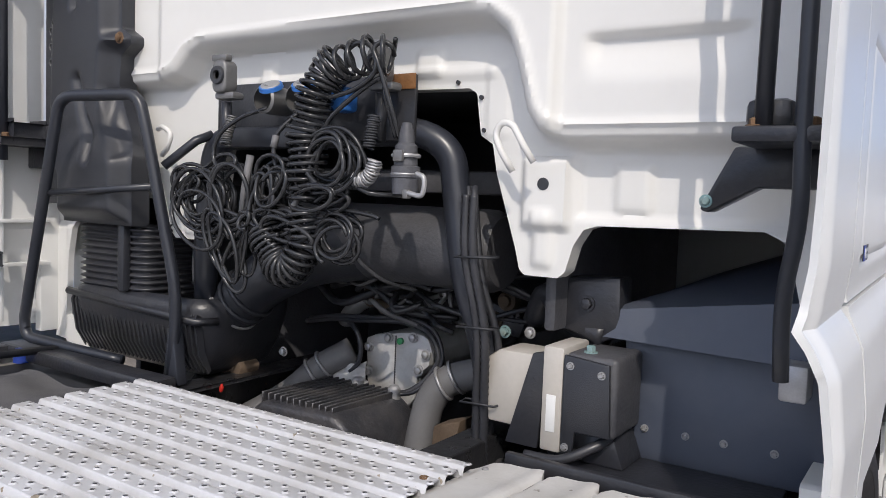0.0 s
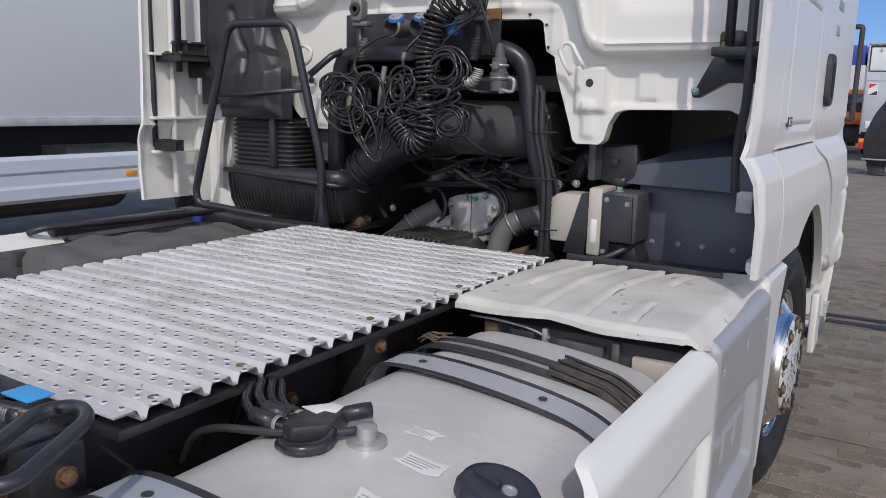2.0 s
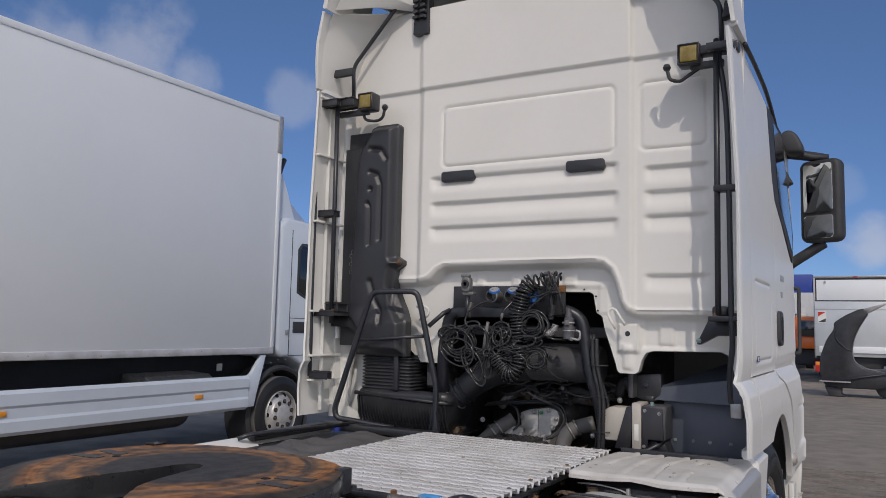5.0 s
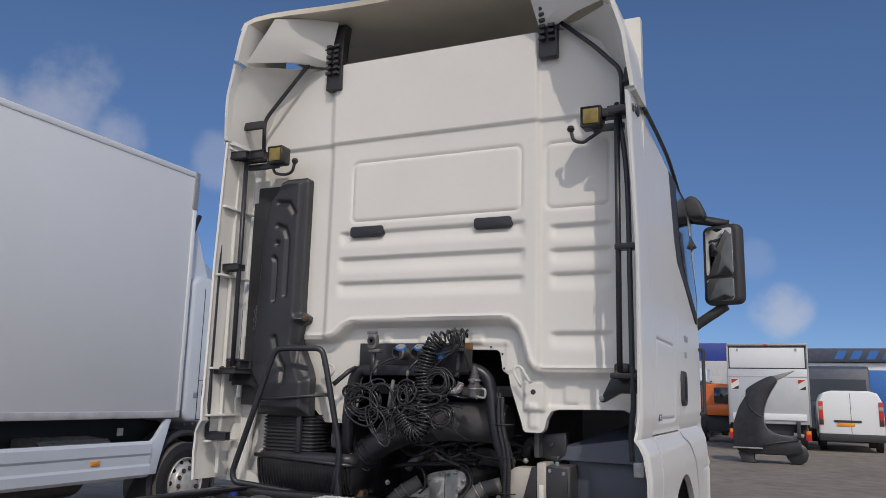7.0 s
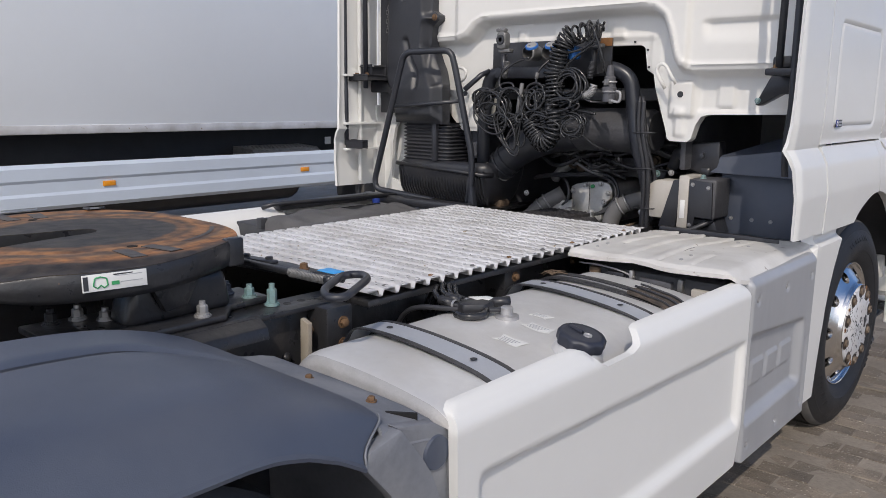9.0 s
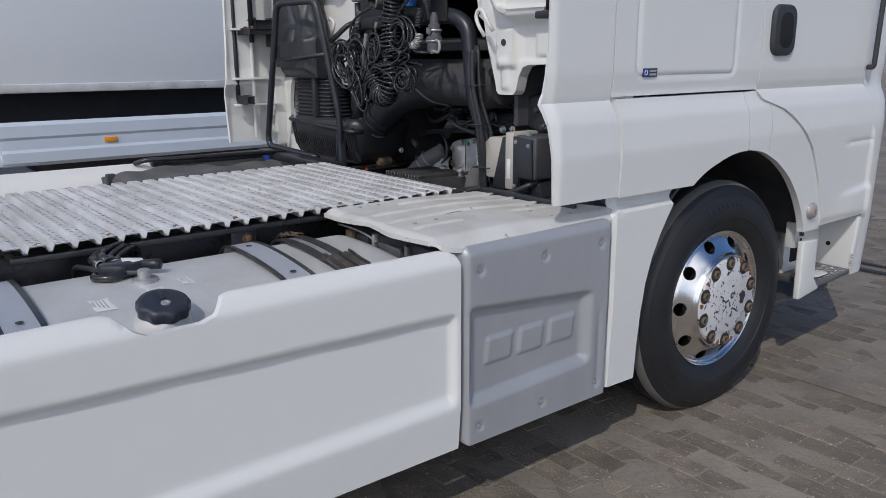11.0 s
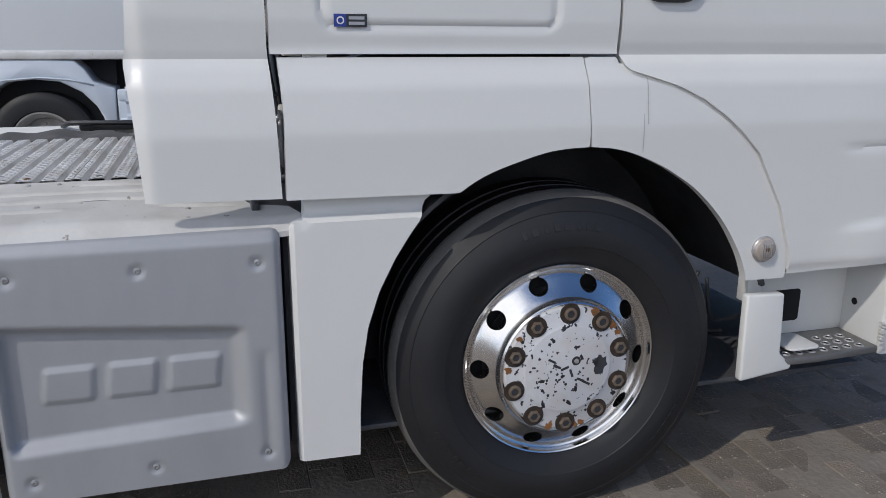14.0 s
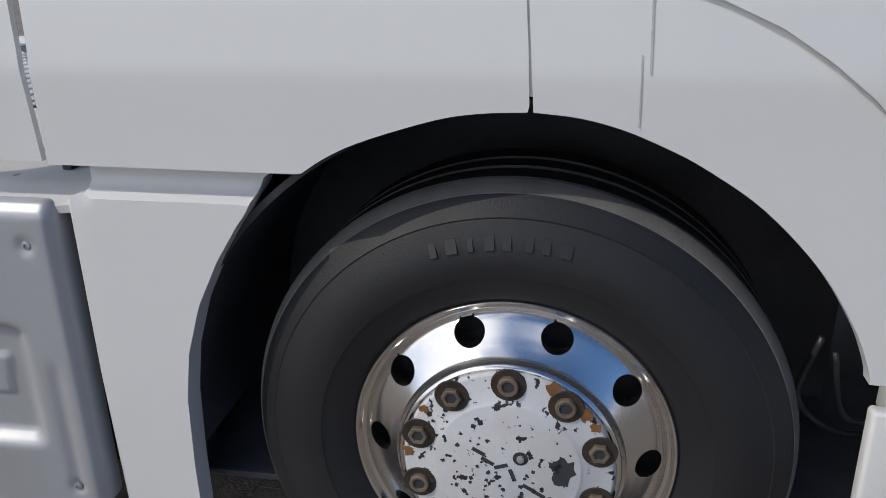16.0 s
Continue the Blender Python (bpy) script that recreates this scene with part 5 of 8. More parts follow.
for y in (-0.335, 0.36):
    over_tank(y - 0.038, y + 0.038, 0.0115, 0.003, "strap", STRAP)
    over_tank(y - 0.052, y - 0.038, 0.013, 0.004, "strap_edge", RUBBER)
    over_tank(y + 0.038, y + 0.052, 0.013, 0.004, "strap_edge", RUBBER)
    for x, z in ((0.72, 0.915), (1.0, 0.895)):
        part("strap_slot", lathe([(z, 0.009), (z + 0.001, 0.009), (z + 0.001, 0)], (x, y, 0), "z", 12), INK, tank)
for y in (0.50, 0.56):
    over_tank(y - 0.016, y + 0.016, 0.008, 0.006, "strap_edge", RUBBER)
over_tank(0.516, 0.544, 0.004, 0.003, "strap", STEEL)
line = [(q.x, q.z) for q in curve_through([(0.955, 0, 0.908), (1.03, 0, 0.897), (1.09, 0, 0.880), (1.145, 0, 0.848), (1.18, 0, 0.80), (1.19, 0, 0.72)], 5)]
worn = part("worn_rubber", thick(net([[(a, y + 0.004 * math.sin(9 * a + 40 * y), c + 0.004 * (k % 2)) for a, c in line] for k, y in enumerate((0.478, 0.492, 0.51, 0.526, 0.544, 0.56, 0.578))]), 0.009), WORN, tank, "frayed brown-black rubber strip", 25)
for y, z in ((0.487, 0.007), (0.532, 0.008), (0.571, 0.007)):
    part("frayed_edge", tube([(a, y + 0.003 * math.sin(60 * a), c + z) for a, c in line], 0.004, 6), RUBBER, worn)
g = random.Random(12)
for k in range(14):
    x, y = 0.60 + 0.02 * g.random() * k / 4, 0.50 + 0.07 * g.random()
    part("frayed_end", tube([(x, y, 0.903), (x + g.uniform(0.01, 0.03), y + g.uniform(-0.015, 0.015), 0.914), (x + g.uniform(0.03, 0.06), y + g.uniform(-0.02, 0.02), 0.911)], 0.0022, 4), BROWN, worn)
bm = lathe([(-0.04, 0.078), (-0.01, 0.07), (0.024, 0.056), (0.03, 0.05)], (0, 0, 0), "z", 32)
neck = part("filler_neck", bm, TANK, tank)
cap_m = pose(1.105, -0.045, 0.868, 0, 14, 0)
neck.matrix_basis = cap_m
prof = []
bm = bmesh.new()
ringz = [(0.022, 0.0601), (0.025, 0.0615), (0.044, 0.0615), (0.052, 0.058), (0.054, 0.045), (0.052, 0.0)]
rings = []
for d, r in ringz:
    rings.append([(r * (1 + (0.04 * math.cos(9 * 2 * math.pi * k / 96) if r > 0.06 else 0)) * math.cos(2 * math.pi * k / 96), r * (1 + (0.04 * math.cos(9 * 2 * math.pi * k / 96) if r > 0.06 else 0)) * math.sin(2 * math.pi * k / 96), d) for k in range(96)])
net(rings, bm, True)
cap = part("filler_cap", bm, CAP, tank, "dark blue-grey lobed filler cap")
cap.matrix_basis = cap_m
part("cap_lock", lathe([(0.051, 0.012), (0.056, 0.011), (0.056, 0.007), (0.054, 0.006), (0.054, 0)], (0.015, 0, 0), "z", 18), STEEL, cap)
part("cap_ridge", box(-0.045, 0.0, -0.006, 0.006, 0.05, 0.060, 0.003), CAP, cap)
part("fuel_sender", lathe([(0.88, 0.035), (0.905, 0.034), (0.907, 0.018), (0.928, 0.017), (0.931, 0.013), (0.931, 0)], (0.845, 0.0, 0), "z", 20), STEEL, tank)
cluster = part("hose_block", prism([(0.715, -0.03), (0.757, 0.03), (0.786, 0.03), (0.805, -0.045), (0.765, -0.095), (0.735, -0.085)], "z", 0.902, 0.938, 0.008), BLACK, tank, "black fuel hose connectors on the tank")
for k, (dx, dy, dz) in enumerate(((0.0, 0.0, 0.0), (0.012, 0.022, 0.006), (0.028, 0.040, 0.0), (0.045, 0.055, -0.006))):
    part("hose", tube(curve_through([(0.50, 0.03 + dy, 0.84), (0.545 + dx * 0.4, 0.02 + dy, 0.915 + dz), (0.59 + dx * 0.5, -0.01 + dy, 0.945 + dz), (0.63 + dx * 0.7, -0.06 + dy, 0.94 + dz), (0.685 + dx * 0.6, -0.085 + dy, 0.932 + dz), (0.735 + dx * 0.3, -0.07 + dy * 0.9, 0.922)], 8), 0.0085, 10), HOSE_BLACK, tank)
    part("hose_sleeve", tube([(0.668 + dx * 0.6, -0.082 + dy, 0.934 + dz), (0.712 + dx * 0.4, -0.077 + dy * 0.95, 0.927 + dz)], 0.0135, 12), BLACK, tank)
    part("sleeve_ring", lathe([(-0.004, 0.013), (-0.003, 0.0145), (0.003, 0.0145), (0.004, 0.013)], (0.718 + dx * 0.4, -0.075 + dy * 0.95, 0.926 + dz), "x", 14), STEEL if k in (0, 2) else BLACK, tank)
part("connector", tube([(0.775, 0.01, 0.925), (0.80, 0.045, 0.928), (0.81, 0.058, 0.928)], 0.0145, 12), BLACK, tank)
part("connector", tube(curve_through([(0.745, -0.10, 0.908), (0.785, -0.108, 0.91), (0.812, -0.075, 0.912), (0.80, -0.035, 0.918)]), 0.011, 10), HOSE_BLACK, tank)
part("hose", tube(curve_through([(0.49, -0.09, 0.80), (0.545, -0.105, 0.87), (0.61, -0.112, 0.905), (0.694, -0.094, 0.915), (0.779, -0.055, 0.918), (0.83, -0.004, 0.918)]), 0.0075, 8), RUBBER, tank)
part("hose_tag", prism([(0.722, -0.022), (0.757, 0.024), (0.78, 0.022), (0.787, -0.01), (0.765, -0.012), (0.762, -0.03)], "z", 0.9385, 0.9405, 0.0005), PAPER, tank, "white torn label")
for x, y, a, w, d in ((0.965, -0.145, 10, 0.075, 0.05), (0.955, 0.0, 5, 0.085, 0.045), (0.90, 0.09, 0, 0.06, 0.03)):
    torn = random.Random(int(w * 1000 + d * 100))
    s = part("sticker", prism([(w / 2 * q + torn.uniform(-0.005, 0.005), d / 2 * e + torn.uniform(-0.006, 0.006)) for q, e in ((-1, -1), (-0.3, -0.9), (0.4, -1), (1, -0.9), (0.95, 0.1), (1, 0.9), (0.3, 1), (-0.5, 0.85), (-1, 1), (-0.9, 0))], "z", 0, 0.0006, 0.0), PAPER, tank)
    s.matrix_basis = pose(x, y, tank_top(x) + 0.001, 0, math.degrees(math.atan(0.1 * (x - 0.75) / 0.1936)), 0)
    for k in range(4):
        part("print_bar", box(-w * 0.36, w * (0.1 + 0.08 * k), -d * 0.36 + k * d * 0.17, -d * 0.36 + k * d * 0.17 + d * 0.07, 0.0006, 0.0009, 0.0), SILVER, s)

# ---- chassis ----
for sgn in (1, -1):
    bm = box(sgn * 0.455, sgn * 0.47, -2.6, 3.2, 0.66, 0.93, 0.004)
    box(sgn * 0.39, sgn * 0.47, -2.6, 3.2, 0.922, 0.935, 0.003, 1, bm)
    box(sgn * 0.39, sgn * 0.47, -2.6, 3.2, 0.655, 0.668, 0.003, 1, bm)
    part("frame_rail", bm, LACQUER, truck, "black steel chassis rail")
    for y in (0.42, 0.20, -0.37, -0.42, 0.9):
        part("rail_bolt", bolt((sgn * 0.49, y, 0.88 if y != 0.2 else 0.83), "x", 0.012, sgn * 0.014), RUSTY, truck)
    for k in range(24):
        part("rail_rivet", lathe([(sgn * 0.0, 0.015), (sgn * 0.006, 0.0135), (sgn * 0.011, 0.008), (sgn * 0.013, 0)], (sgn * 0.47, -1.05 + 0.055 * (k // 2) * 1.3, 0.72 + 0.09 * (k % 2)), "x", 8), LACQUER, truck)
for y in (-1.9, -0.55, 0.7):
    part("cross_member", box(-0.455, 0.455, y - 0.05, y + 0.05, 0.70, 0.90, 0.01), LACQUER, truck)
for y in (-0.36, 0.42):
    bm = box(0.47, 0.555, y - 0.045, y + 0.045, 0.78, 0.945, 0.006)
    part("tank_bracket", bm, LACQUER, truck)
    for z in (0.90, 0.84):
        part("bracket_bolt", bolt((0.555, y + 0.01, z), "x", 0.012, 0.014), RUSTY, truck)
part("bracket_plate", prism([(0.508, 0.72), (0.540, 0.72), (0.545, 0.915), (0.513, 0.925)], "y", -0.462, -0.446, 0.003), STAINED, truck, "pale rust-stained bracket plate")
bm = box(0.39, 0.505, -1.6, -0.28, 0.936, 0.95, 0.003)
part("mounting_plate", bm, LACQUER, truck, "drilled black mounting plate")
part("mounting_plate", box(-0.60, -0.38, -1.6, -0.28, 0.936, 0.95, 0.003), LACQUER, truck)
for k in range(9):
    part("plate_hole", lathe([(0.950, 0.011), (0.951, 0.011), (0.951, 0)], (0.445, -0.31 - 0.047 * k if k < 4 else -1.15 - 0.05 * k, 0), "z", 12), INK, truck)
part("mounting_angle", prism([(0.495, 0.954), (0.535, 0.93), (0.545, 0.90), (0.535, 0.90), (0.525, 0.92), (0.49, 0.945)], "y", -1.5, -0.58, 0.003), LACQUER, truck)

# aluminium deck: four corrugated plates
DECK_Y = (-0.265, 0.125, 0.52, 0.915, 1.305)
for i in range(4):
    y0, y1 = DECK_Y[i] + 0.0018, DECK_Y[i + 1] - 0.0018
    zt = 0.972 + (0.001 if i == 3 else 0.0)
    prof = []
    n = 6
    p = (y1 - y0) / n
    for k in range(n):
        a = y0 + k * p
        prof += [(a, zt), (a + p * 0.29, zt), (a + p * 0.33, zt - 0.0015), (a + p * 0.36, zt - 0.005), (a + p * 0.40, zt - 0.014), (a + p * 0.43, zt - 0.017), (a + p * 0.58, zt - 0.017), (a + p * 0.61, zt - 0.014), (a + p * 0.65, zt - 0.005), (a + p * 0.68, zt - 0.0015), (a + p * 0.72, zt)]
    prof.append((y1, zt))
    if i == 0:
        prof.insert(0, (y0 - 0.02, zt))
    full = prof + [(y, z - 0.003) for y, z in prof[::-1]]
    bm = net([[(x, y, z + 0.002 * math.sin(x * 5 + y * 3) * (0.4 if abs(x) < 0.5 else 1.0)) for y, z in full] for x in [-0.455 + 1.035 * j / 24 for j in range(25)]], None, True)
    bmesh.ops.recalc_face_normals(bm, faces=bm.faces)
    plate = part("deck_plate", bm, ALU, truck, "silver corrugated aluminium deck plate", 25)
    rim, dark = bmesh.new(), bmesh.new()
    for k in range(n):
        for row in (0.15, 0.87):
            for j in range(24):
                x, y = -0.43 + j * 0.043 + (0.02 if row > 0.3 else 0), y0 + (k + row) * p
                lathe_z = zt + 0.002 * math.sin(x * 5 + y * 3) * (0.4 if abs(x) < 0.5 else 1.0)
                big = 0.0047 if (j + k) % 7 else 0.0056
                pts = [(math.cos(2 * math.pi * q / 8), math.sin(2 * math.pi * q / 8)) for q in range(8)]
                r1 = [rim.verts.new((x + c * big * 1.75, y + s * big * 1.75, lathe_z + 0.0003)) for c, s in pts]
                r2 = [rim.verts.new((x + c * big, y + s * big, lathe_z + 0.0030)) for c, s in pts]
                for q in range(8):
                    rim.faces.new((r1[q], r1[(q + 1) % 8], r2[(q + 1) % 8], r2[q]))
                dark.faces.new([dark.verts.new((x + c * big, y + s * big, lathe_z + 0.0016)) for c, s in pts])
    tagged(part("perforation_rim", rim, ALU, plate), kind="stuff")
    tagged(part("perforation", dark, BAY, plate), kind="stuff")
    for k in (1, 4):
        part("deck_screw", bolt((0.555, y0 + (k + 0.1) * p, zt), "z", 0.006, 0.003), RUSTY if k == 4 else ZINC, plate)
for sgn, xx in ((1, 0.53), (-1, -0.43)):
    part("deck_bearer", box(xx - 0.04, xx + 0.04, -0.27, 1.28, 0.925, 0.944, 0.004), LACQUER, truck)

# ---- fifth wheel ----
def coupling_material():
    m = bpy.data.materials.new("rust_ring_on_greasy_steel")
    m.use_nodes = True
    n, l = m.node_tree.nodes, m.node_tree.links
    b = n["Principled BSDF"]
    tc = n.new("ShaderNodeTexCoord")
    sub = n.new("ShaderNodeVectorMath")
    sub.operation = "SUBTRACT"
    sub.inputs[1].default_value = (0.0, -0.79, 1.133)
    l.new(tc.outputs["Object"], sub.inputs[0])
    ln = n.new("ShaderNodeVectorMath")
    ln.operation = "LENGTH"
    l.new(sub.outputs[0], ln.inputs[0])
    ns = n.new("ShaderNodeTexNoise")
    ns.inputs["Scale"].default_value, ns.inputs["Detail"].default_value = 9.0, 8.0
    l.new(tc.outputs["Object"], ns.inputs["Vector"])
    off = n.new("ShaderNodeMath")
    off.operation = "MULTIPLY_ADD"
    off.inputs[1].default_value, off.inputs[2].default_value = 0.05, -0.025
    l.new(ns.outputs["Fac"], off.inputs[0])
    add = n.new("ShaderNodeMath")
    l.new(ln.outputs["Value"], add.inputs[0])
    l.new(off.outputs[0], add.inputs[1])
    r = n.new("ShaderNodeValToRGB")
    e = r.color_ramp.elements
    e[0].position, e[0].color = 0.0, (0.030, 0.027, 0.025, 1)
    e[1].position, e[1].color = 1.0, (0.02, 0.018, 0.017, 1)
    for p, c in ((0.236, (0.040, 0.037, 0.034, 1)), (0.252, (0.20, 0.105, 0.045, 1)), (0.275, (0.12, 0.07, 0.035, 1)), (0.30, (0.32, 0.155, 0.06, 1)), (0.345, (0.19, 0.11, 0.06, 1)), (0.36, (0.11, 0.07, 0.045, 1)), (0.375, (0.26, 0.14, 0.06, 1)), (0.41, (0.36, 0.155, 0.045, 1)), (0.436, (0.17, 0.085, 0.035, 1)), (0.452, (0.045, 0.038, 0.033, 1))):
        x = e.new(p)
        x.color = c
    l.new(add.outputs[0], r.inputs["Fac"])
    cm = n.new("ShaderNodeCombineXYZ")
    l.new(ln.outputs["Value"], cm.inputs[0])
    n3 = n.new("ShaderNodeTexNoise")
    n3.inputs["Scale"].default_value, n3.inputs["Detail"].default_value = 70.0, 3.0
    l.new(cm.outputs[0], n3.inputs["Vector"])
    n2 = n.new("ShaderNodeTexNoise")
    n2.inputs["Scale"].default_value, n2.inputs["Detail"].default_value = 24.0, 10.0
    l.new(tc.outputs["Object"], n2.inputs["Vector"])
    sm = n.new("ShaderNodeMath")
    sm.operation = "MULTIPLY_ADD"
    sm.inputs[1].default_value = 0.25
    l.new(n3.outputs["Fac"], sm.inputs[0])
    hf = n.new("ShaderNodeMath")
    hf.operation = "MULTIPLY"
    hf.inputs[1].default_value = 0.75
    l.new(n2.outputs["Fac"], hf.inputs[0])
    l.new(hf.outputs[0], sm.inputs[2])
    r2 = n.new("ShaderNodeValToRGB")
    r2.color_ramp.elements[0].position, r2.color_ramp.elements[0].color = 0.38, (0.30, 0.27, 0.26, 1)
    r2.color_ramp.elements[1].position, r2.color_ramp.elements[1].color = 0.60, (1.25, 1.15, 1.0, 1)
    l.new(sm.outputs[0], r2.inputs["Fac"])
    mx = n.new("ShaderNodeMixRGB")
    mx.blend_type = "MULTIPLY"
    mx.inputs["Fac"].default_value = 1.0
    l.new(r.outputs["Color"], mx.inputs["Color1"])
    l.new(r2.outputs["Color"], mx.inputs["Color2"])
    l.new(mx.outputs["Color"], b.inputs["Base Color"])
    b.inputs["Roughness"].default_value = 0.55
    bp = n.new("ShaderNodeBump")
    bp.inputs["Distance"].default_value = 0.002
    l.new(n2.outputs["Fac"], bp.inputs["Height"])
    l.new(bp.outputs["Normal"], b.inputs["Normal"])
    return m


RING = coupling_material()
HALF = [(0.0, -0.455), (0.14, -0.459), (0.25, -0.483), (0.34, -0.53), (0.40, -0.595), (0.45, -0.69), (0.482, -0.79), (0.488, -0.90), (0.462, -1.01), (0.427, -1.08), (0.388, -1.16), (0.352, -1.225), (0.318, -1.255), (0.275, -1.258), (0.23, -1.23), (0.19, -1.18), (0.145, -1.12), (0.105, -1.05), (0.072, -0.95), (0.054, -0.86), (0.045, -0.795), (0.028, -0.762), (0.0, -0.75)]
HALF = flow(HALF, 3)
PLATE = HALF + [(-x, y) for x, y in HALF[::-1][1:-1]]
RECESS = ((0.375, -0.846, 4), (0.366, -0.759, -10))


def plate_height(x, y):
    r = np.hypot(x, y + 0.79)
    h = 1.133 - 0.10 * np.clip(-1.06 - y, 0, 1) - 0.010 * smooth((r - 0.44) / 0.06) + 0 * x
    for sx in (1, -1):
        for xx, yy, a in RECESS:
            c, s = math.cos(radians(a)), math.sin(radians(a))
            u, v = (x * sx - xx) * c - (y - yy) * s, (x * sx - xx) * s + (y - yy) * c
            h = h - 0.0015 * pad(u, v, -0.06, 0.06, -0.024, 0.024, 0.012)
        h = h - 0.001 * smooth(1.3 - np.hypot(x * sx - 0.298, y + 0.80) / 0.018)
        ang = np.degrees(np.arctan2(y + 0.79, x * sx))
        h = h - 0.0012 * np.exp(-((r - 0.338) / 0.011) ** 2) * smooth((ang - 18) / 4) * smooth((62 - ang) / 4)
        h = h - 0.003 * np.exp(-((r - 0.315) / 0.009) ** 2) * smooth((ang + 75) / 6) * smooth((-20 - ang) / 6)
    return h


coupling = part("fifth_wheel", sheet(PLATE, 0.0105, plate_height, lambda u, v, h: (u, v, h), 0.003), RING, truck, "greasy fifth wheel plate with an orange rust ring", 50)
wall = [[(x * k, -0.8 + (y + 0.8) * k, float(plate_height(np.array(x), np.array(y))) - d * (1 - 0.7 * float(smooth(np.array((-1.05 - y) / 0.2))))) for x, y in PLATE] for d, k in ((0.002, 1.0), (0.008, 1.006), (0.05, 1.004), (0.064, 0.995), (0.066, 0.93))]
part("plate_rim", net(wall, None, True), LACQUER, coupling, "black worn rim of the plate", 50)
part("plate_core", prism([(x * 0.96, -0.8 + (y + 0.8) * 0.96) for x, y in HALF[:22]] + [(0.2, -0.84), (0.06, -0.72), (-0.06, -0.72), (-0.2, -0.84)] + [(-x * 0.96, -0.8 + (y + 0.8) * 0.96) for x, y in HALF[:22][::-1][:-1]], "z", 1.06, 1.075, 0.0), BLACK, coupling)
for sgn in (1, -1):
    for xx, yy, a in RECESS:
        o = part("recess_floor", box(-0.055, 0.055, -0.019, 0.019, 0, 0.001, 0.0), GREASE, coupling)
        o.matrix_basis = pose(sgn * xx, yy, 1.1326, 0, 0, -sgn * a)
    part("grease_hole", lathe([(0, 0.013), (0.001, 0.013), (0.001, 0)], (sgn * 0.298, -0.80, 1.1325), "z", 16), HOLE_SHADE, coupling)
    groove = [(sgn * 0.338 * math.cos(radians(q)), -0.79 + 0.338 * math.sin(radians(q))) for q in range(20, 63, 3)]
    part("grease_groove", net([[(x * k, -0.79 + (y + 0.79) * k, 1.1334) for x, y in groove] for k in (0.982, 1.018)]), GREASE, coupling)
    part("corner_lug", box(sgn * 0.372, sgn * 0.402, -0.60, -0.55, 1.065, 1.138, 0.006), LACQUER, coupling)
    bm = prism([(-0.62, 1.07), (-0.86, 1.07), (-0.89, 0.965), (-0.60, 0.965)], "x", sgn * 0.32, sgn * 0.42, 0.02, 3)
    prism([(-0.70, 1.07), (-0.74, 1.0), (-0.80, 0.99), (-0.84, 1.07)], "x", sgn * 0.42, sgn * 0.445, 0.01, 2, bm)
    part("pedestal", bm, LACQUER, coupling, "cast pedestal")
    part("pedestal_foot", prism([(sgn * 0.25, -0.47), (sgn * 0.40, -0.47), (sgn * 0.41, -0.60), (sgn * 0.48, -0.66), (sgn * 0.485, -1.0), (sgn * 0.40, -1.05), (sgn * 0.22, -1.05)], "z", 0.95, 0.968, 0.006), LACQUER, coupling)
    for x, y, hgt, mt in ((0.432, -0.49, 0.052, TEAL), (0.373, -0.52, 0.026, TEAL), (0.295, -0.54, 0.026, MUD), (0.452, -0.71, 0.03, STEEL), (0.265, -0.93, 0.028, STEEL), (0.313, -0.885, 0.02, STEEL), (0.26, -0.99, 0.028, BLACK)):
        base = 0.951 if hgt > 0.05 else 0.968
        bm = lathe([(0, 0.021), (0.004, 0.021), (0.004, 0.017), (0.008, 0.017), (0.008, 0.0)], (sgn * x, y, base), "z", 18)
        lathe([(0.008, 0.0135), (0.006 + hgt * 0.7, 0.0135), (0.008 + hgt * 0.7, 0.011), (0.008 + hgt * 0.7, 0.0)], (sgn * x, y, base), "z", 6, bm)
        lathe([(hgt * 0.7, 0.0085), (0.012 + hgt * 0.9, 0.008), (0.012 + hgt * 0.9, 0.0)], (sgn * x, y, base), "z", 10, bm)
        part("stud", bm, mt, coupling)
label = part("label", box(-0.002, 0.002, -0.068, 0.068, -0.0185, 0.0185, 0.0005), PAPER, coupling, "white label with green drawing")
label.matrix_basis = pose(0.484, -0.937, 1.100, 0, -4, -9)
part("label_mark", box(0.002, 0.003, -0.066, -0.056, -0.015, 0.015, 0), INK, label)
bm = tube([(0.003, -0.042, 0.010), (0.003, -0.046, -0.006), (0.003, -0.038, -0.012), (0.003, -0.030, -0.006), (0.003, -0.024, -0.012), (0.003, -0.016, -0.007), (0.003, -0.018, 0.008), (0.003, -0.030, 0.012), (0.003, -0.042, 0.010)], 0.0018, 6)
box(0.002, 0.004, -0.008, 0.008, -0.008, 0.0, 0, 1, bm)
part("label_drawing", bm, GREEN, label)
for k in range(2):
    part("label_bar", box(0.002, 0.0026, 0.0 + 0.012 * k, 0.058, 0.010 - 0.014 * k, 0.0115 - 0.014 * k, 0), SILVER, label)
# release handle
bm = prism([(0.12, -0.475), (0.36, -0.45), (0.49, -0.415), (0.50, -0.36), (0.33, -0.355), (0.14, -0.41)], "z", 1.022, 1.034, 0.004)
prism([(0.20, -0.44), (0.33, -0.42), (0.33, -0.39), (0.20, -0.405)], "z", 1.034, 1.044, 0.003, 2, bm)
part("handle_bar", bm, BLACK, coupling)
part("release_rod", tube([(0.16, -0.475, 1.045), (0.47, -0.452, 1.04), (0.66, -0.44, 1.05)], 0.010, 8), BLACK, coupling)
coil = [(0.465 + 0.145 * k / 240, -0.452 + 0.009 * k / 240 + 0.012 * math.cos(k * 0.75), 1.04 + 0.012 * math.sin(k * 0.75)) for k in range(241)]
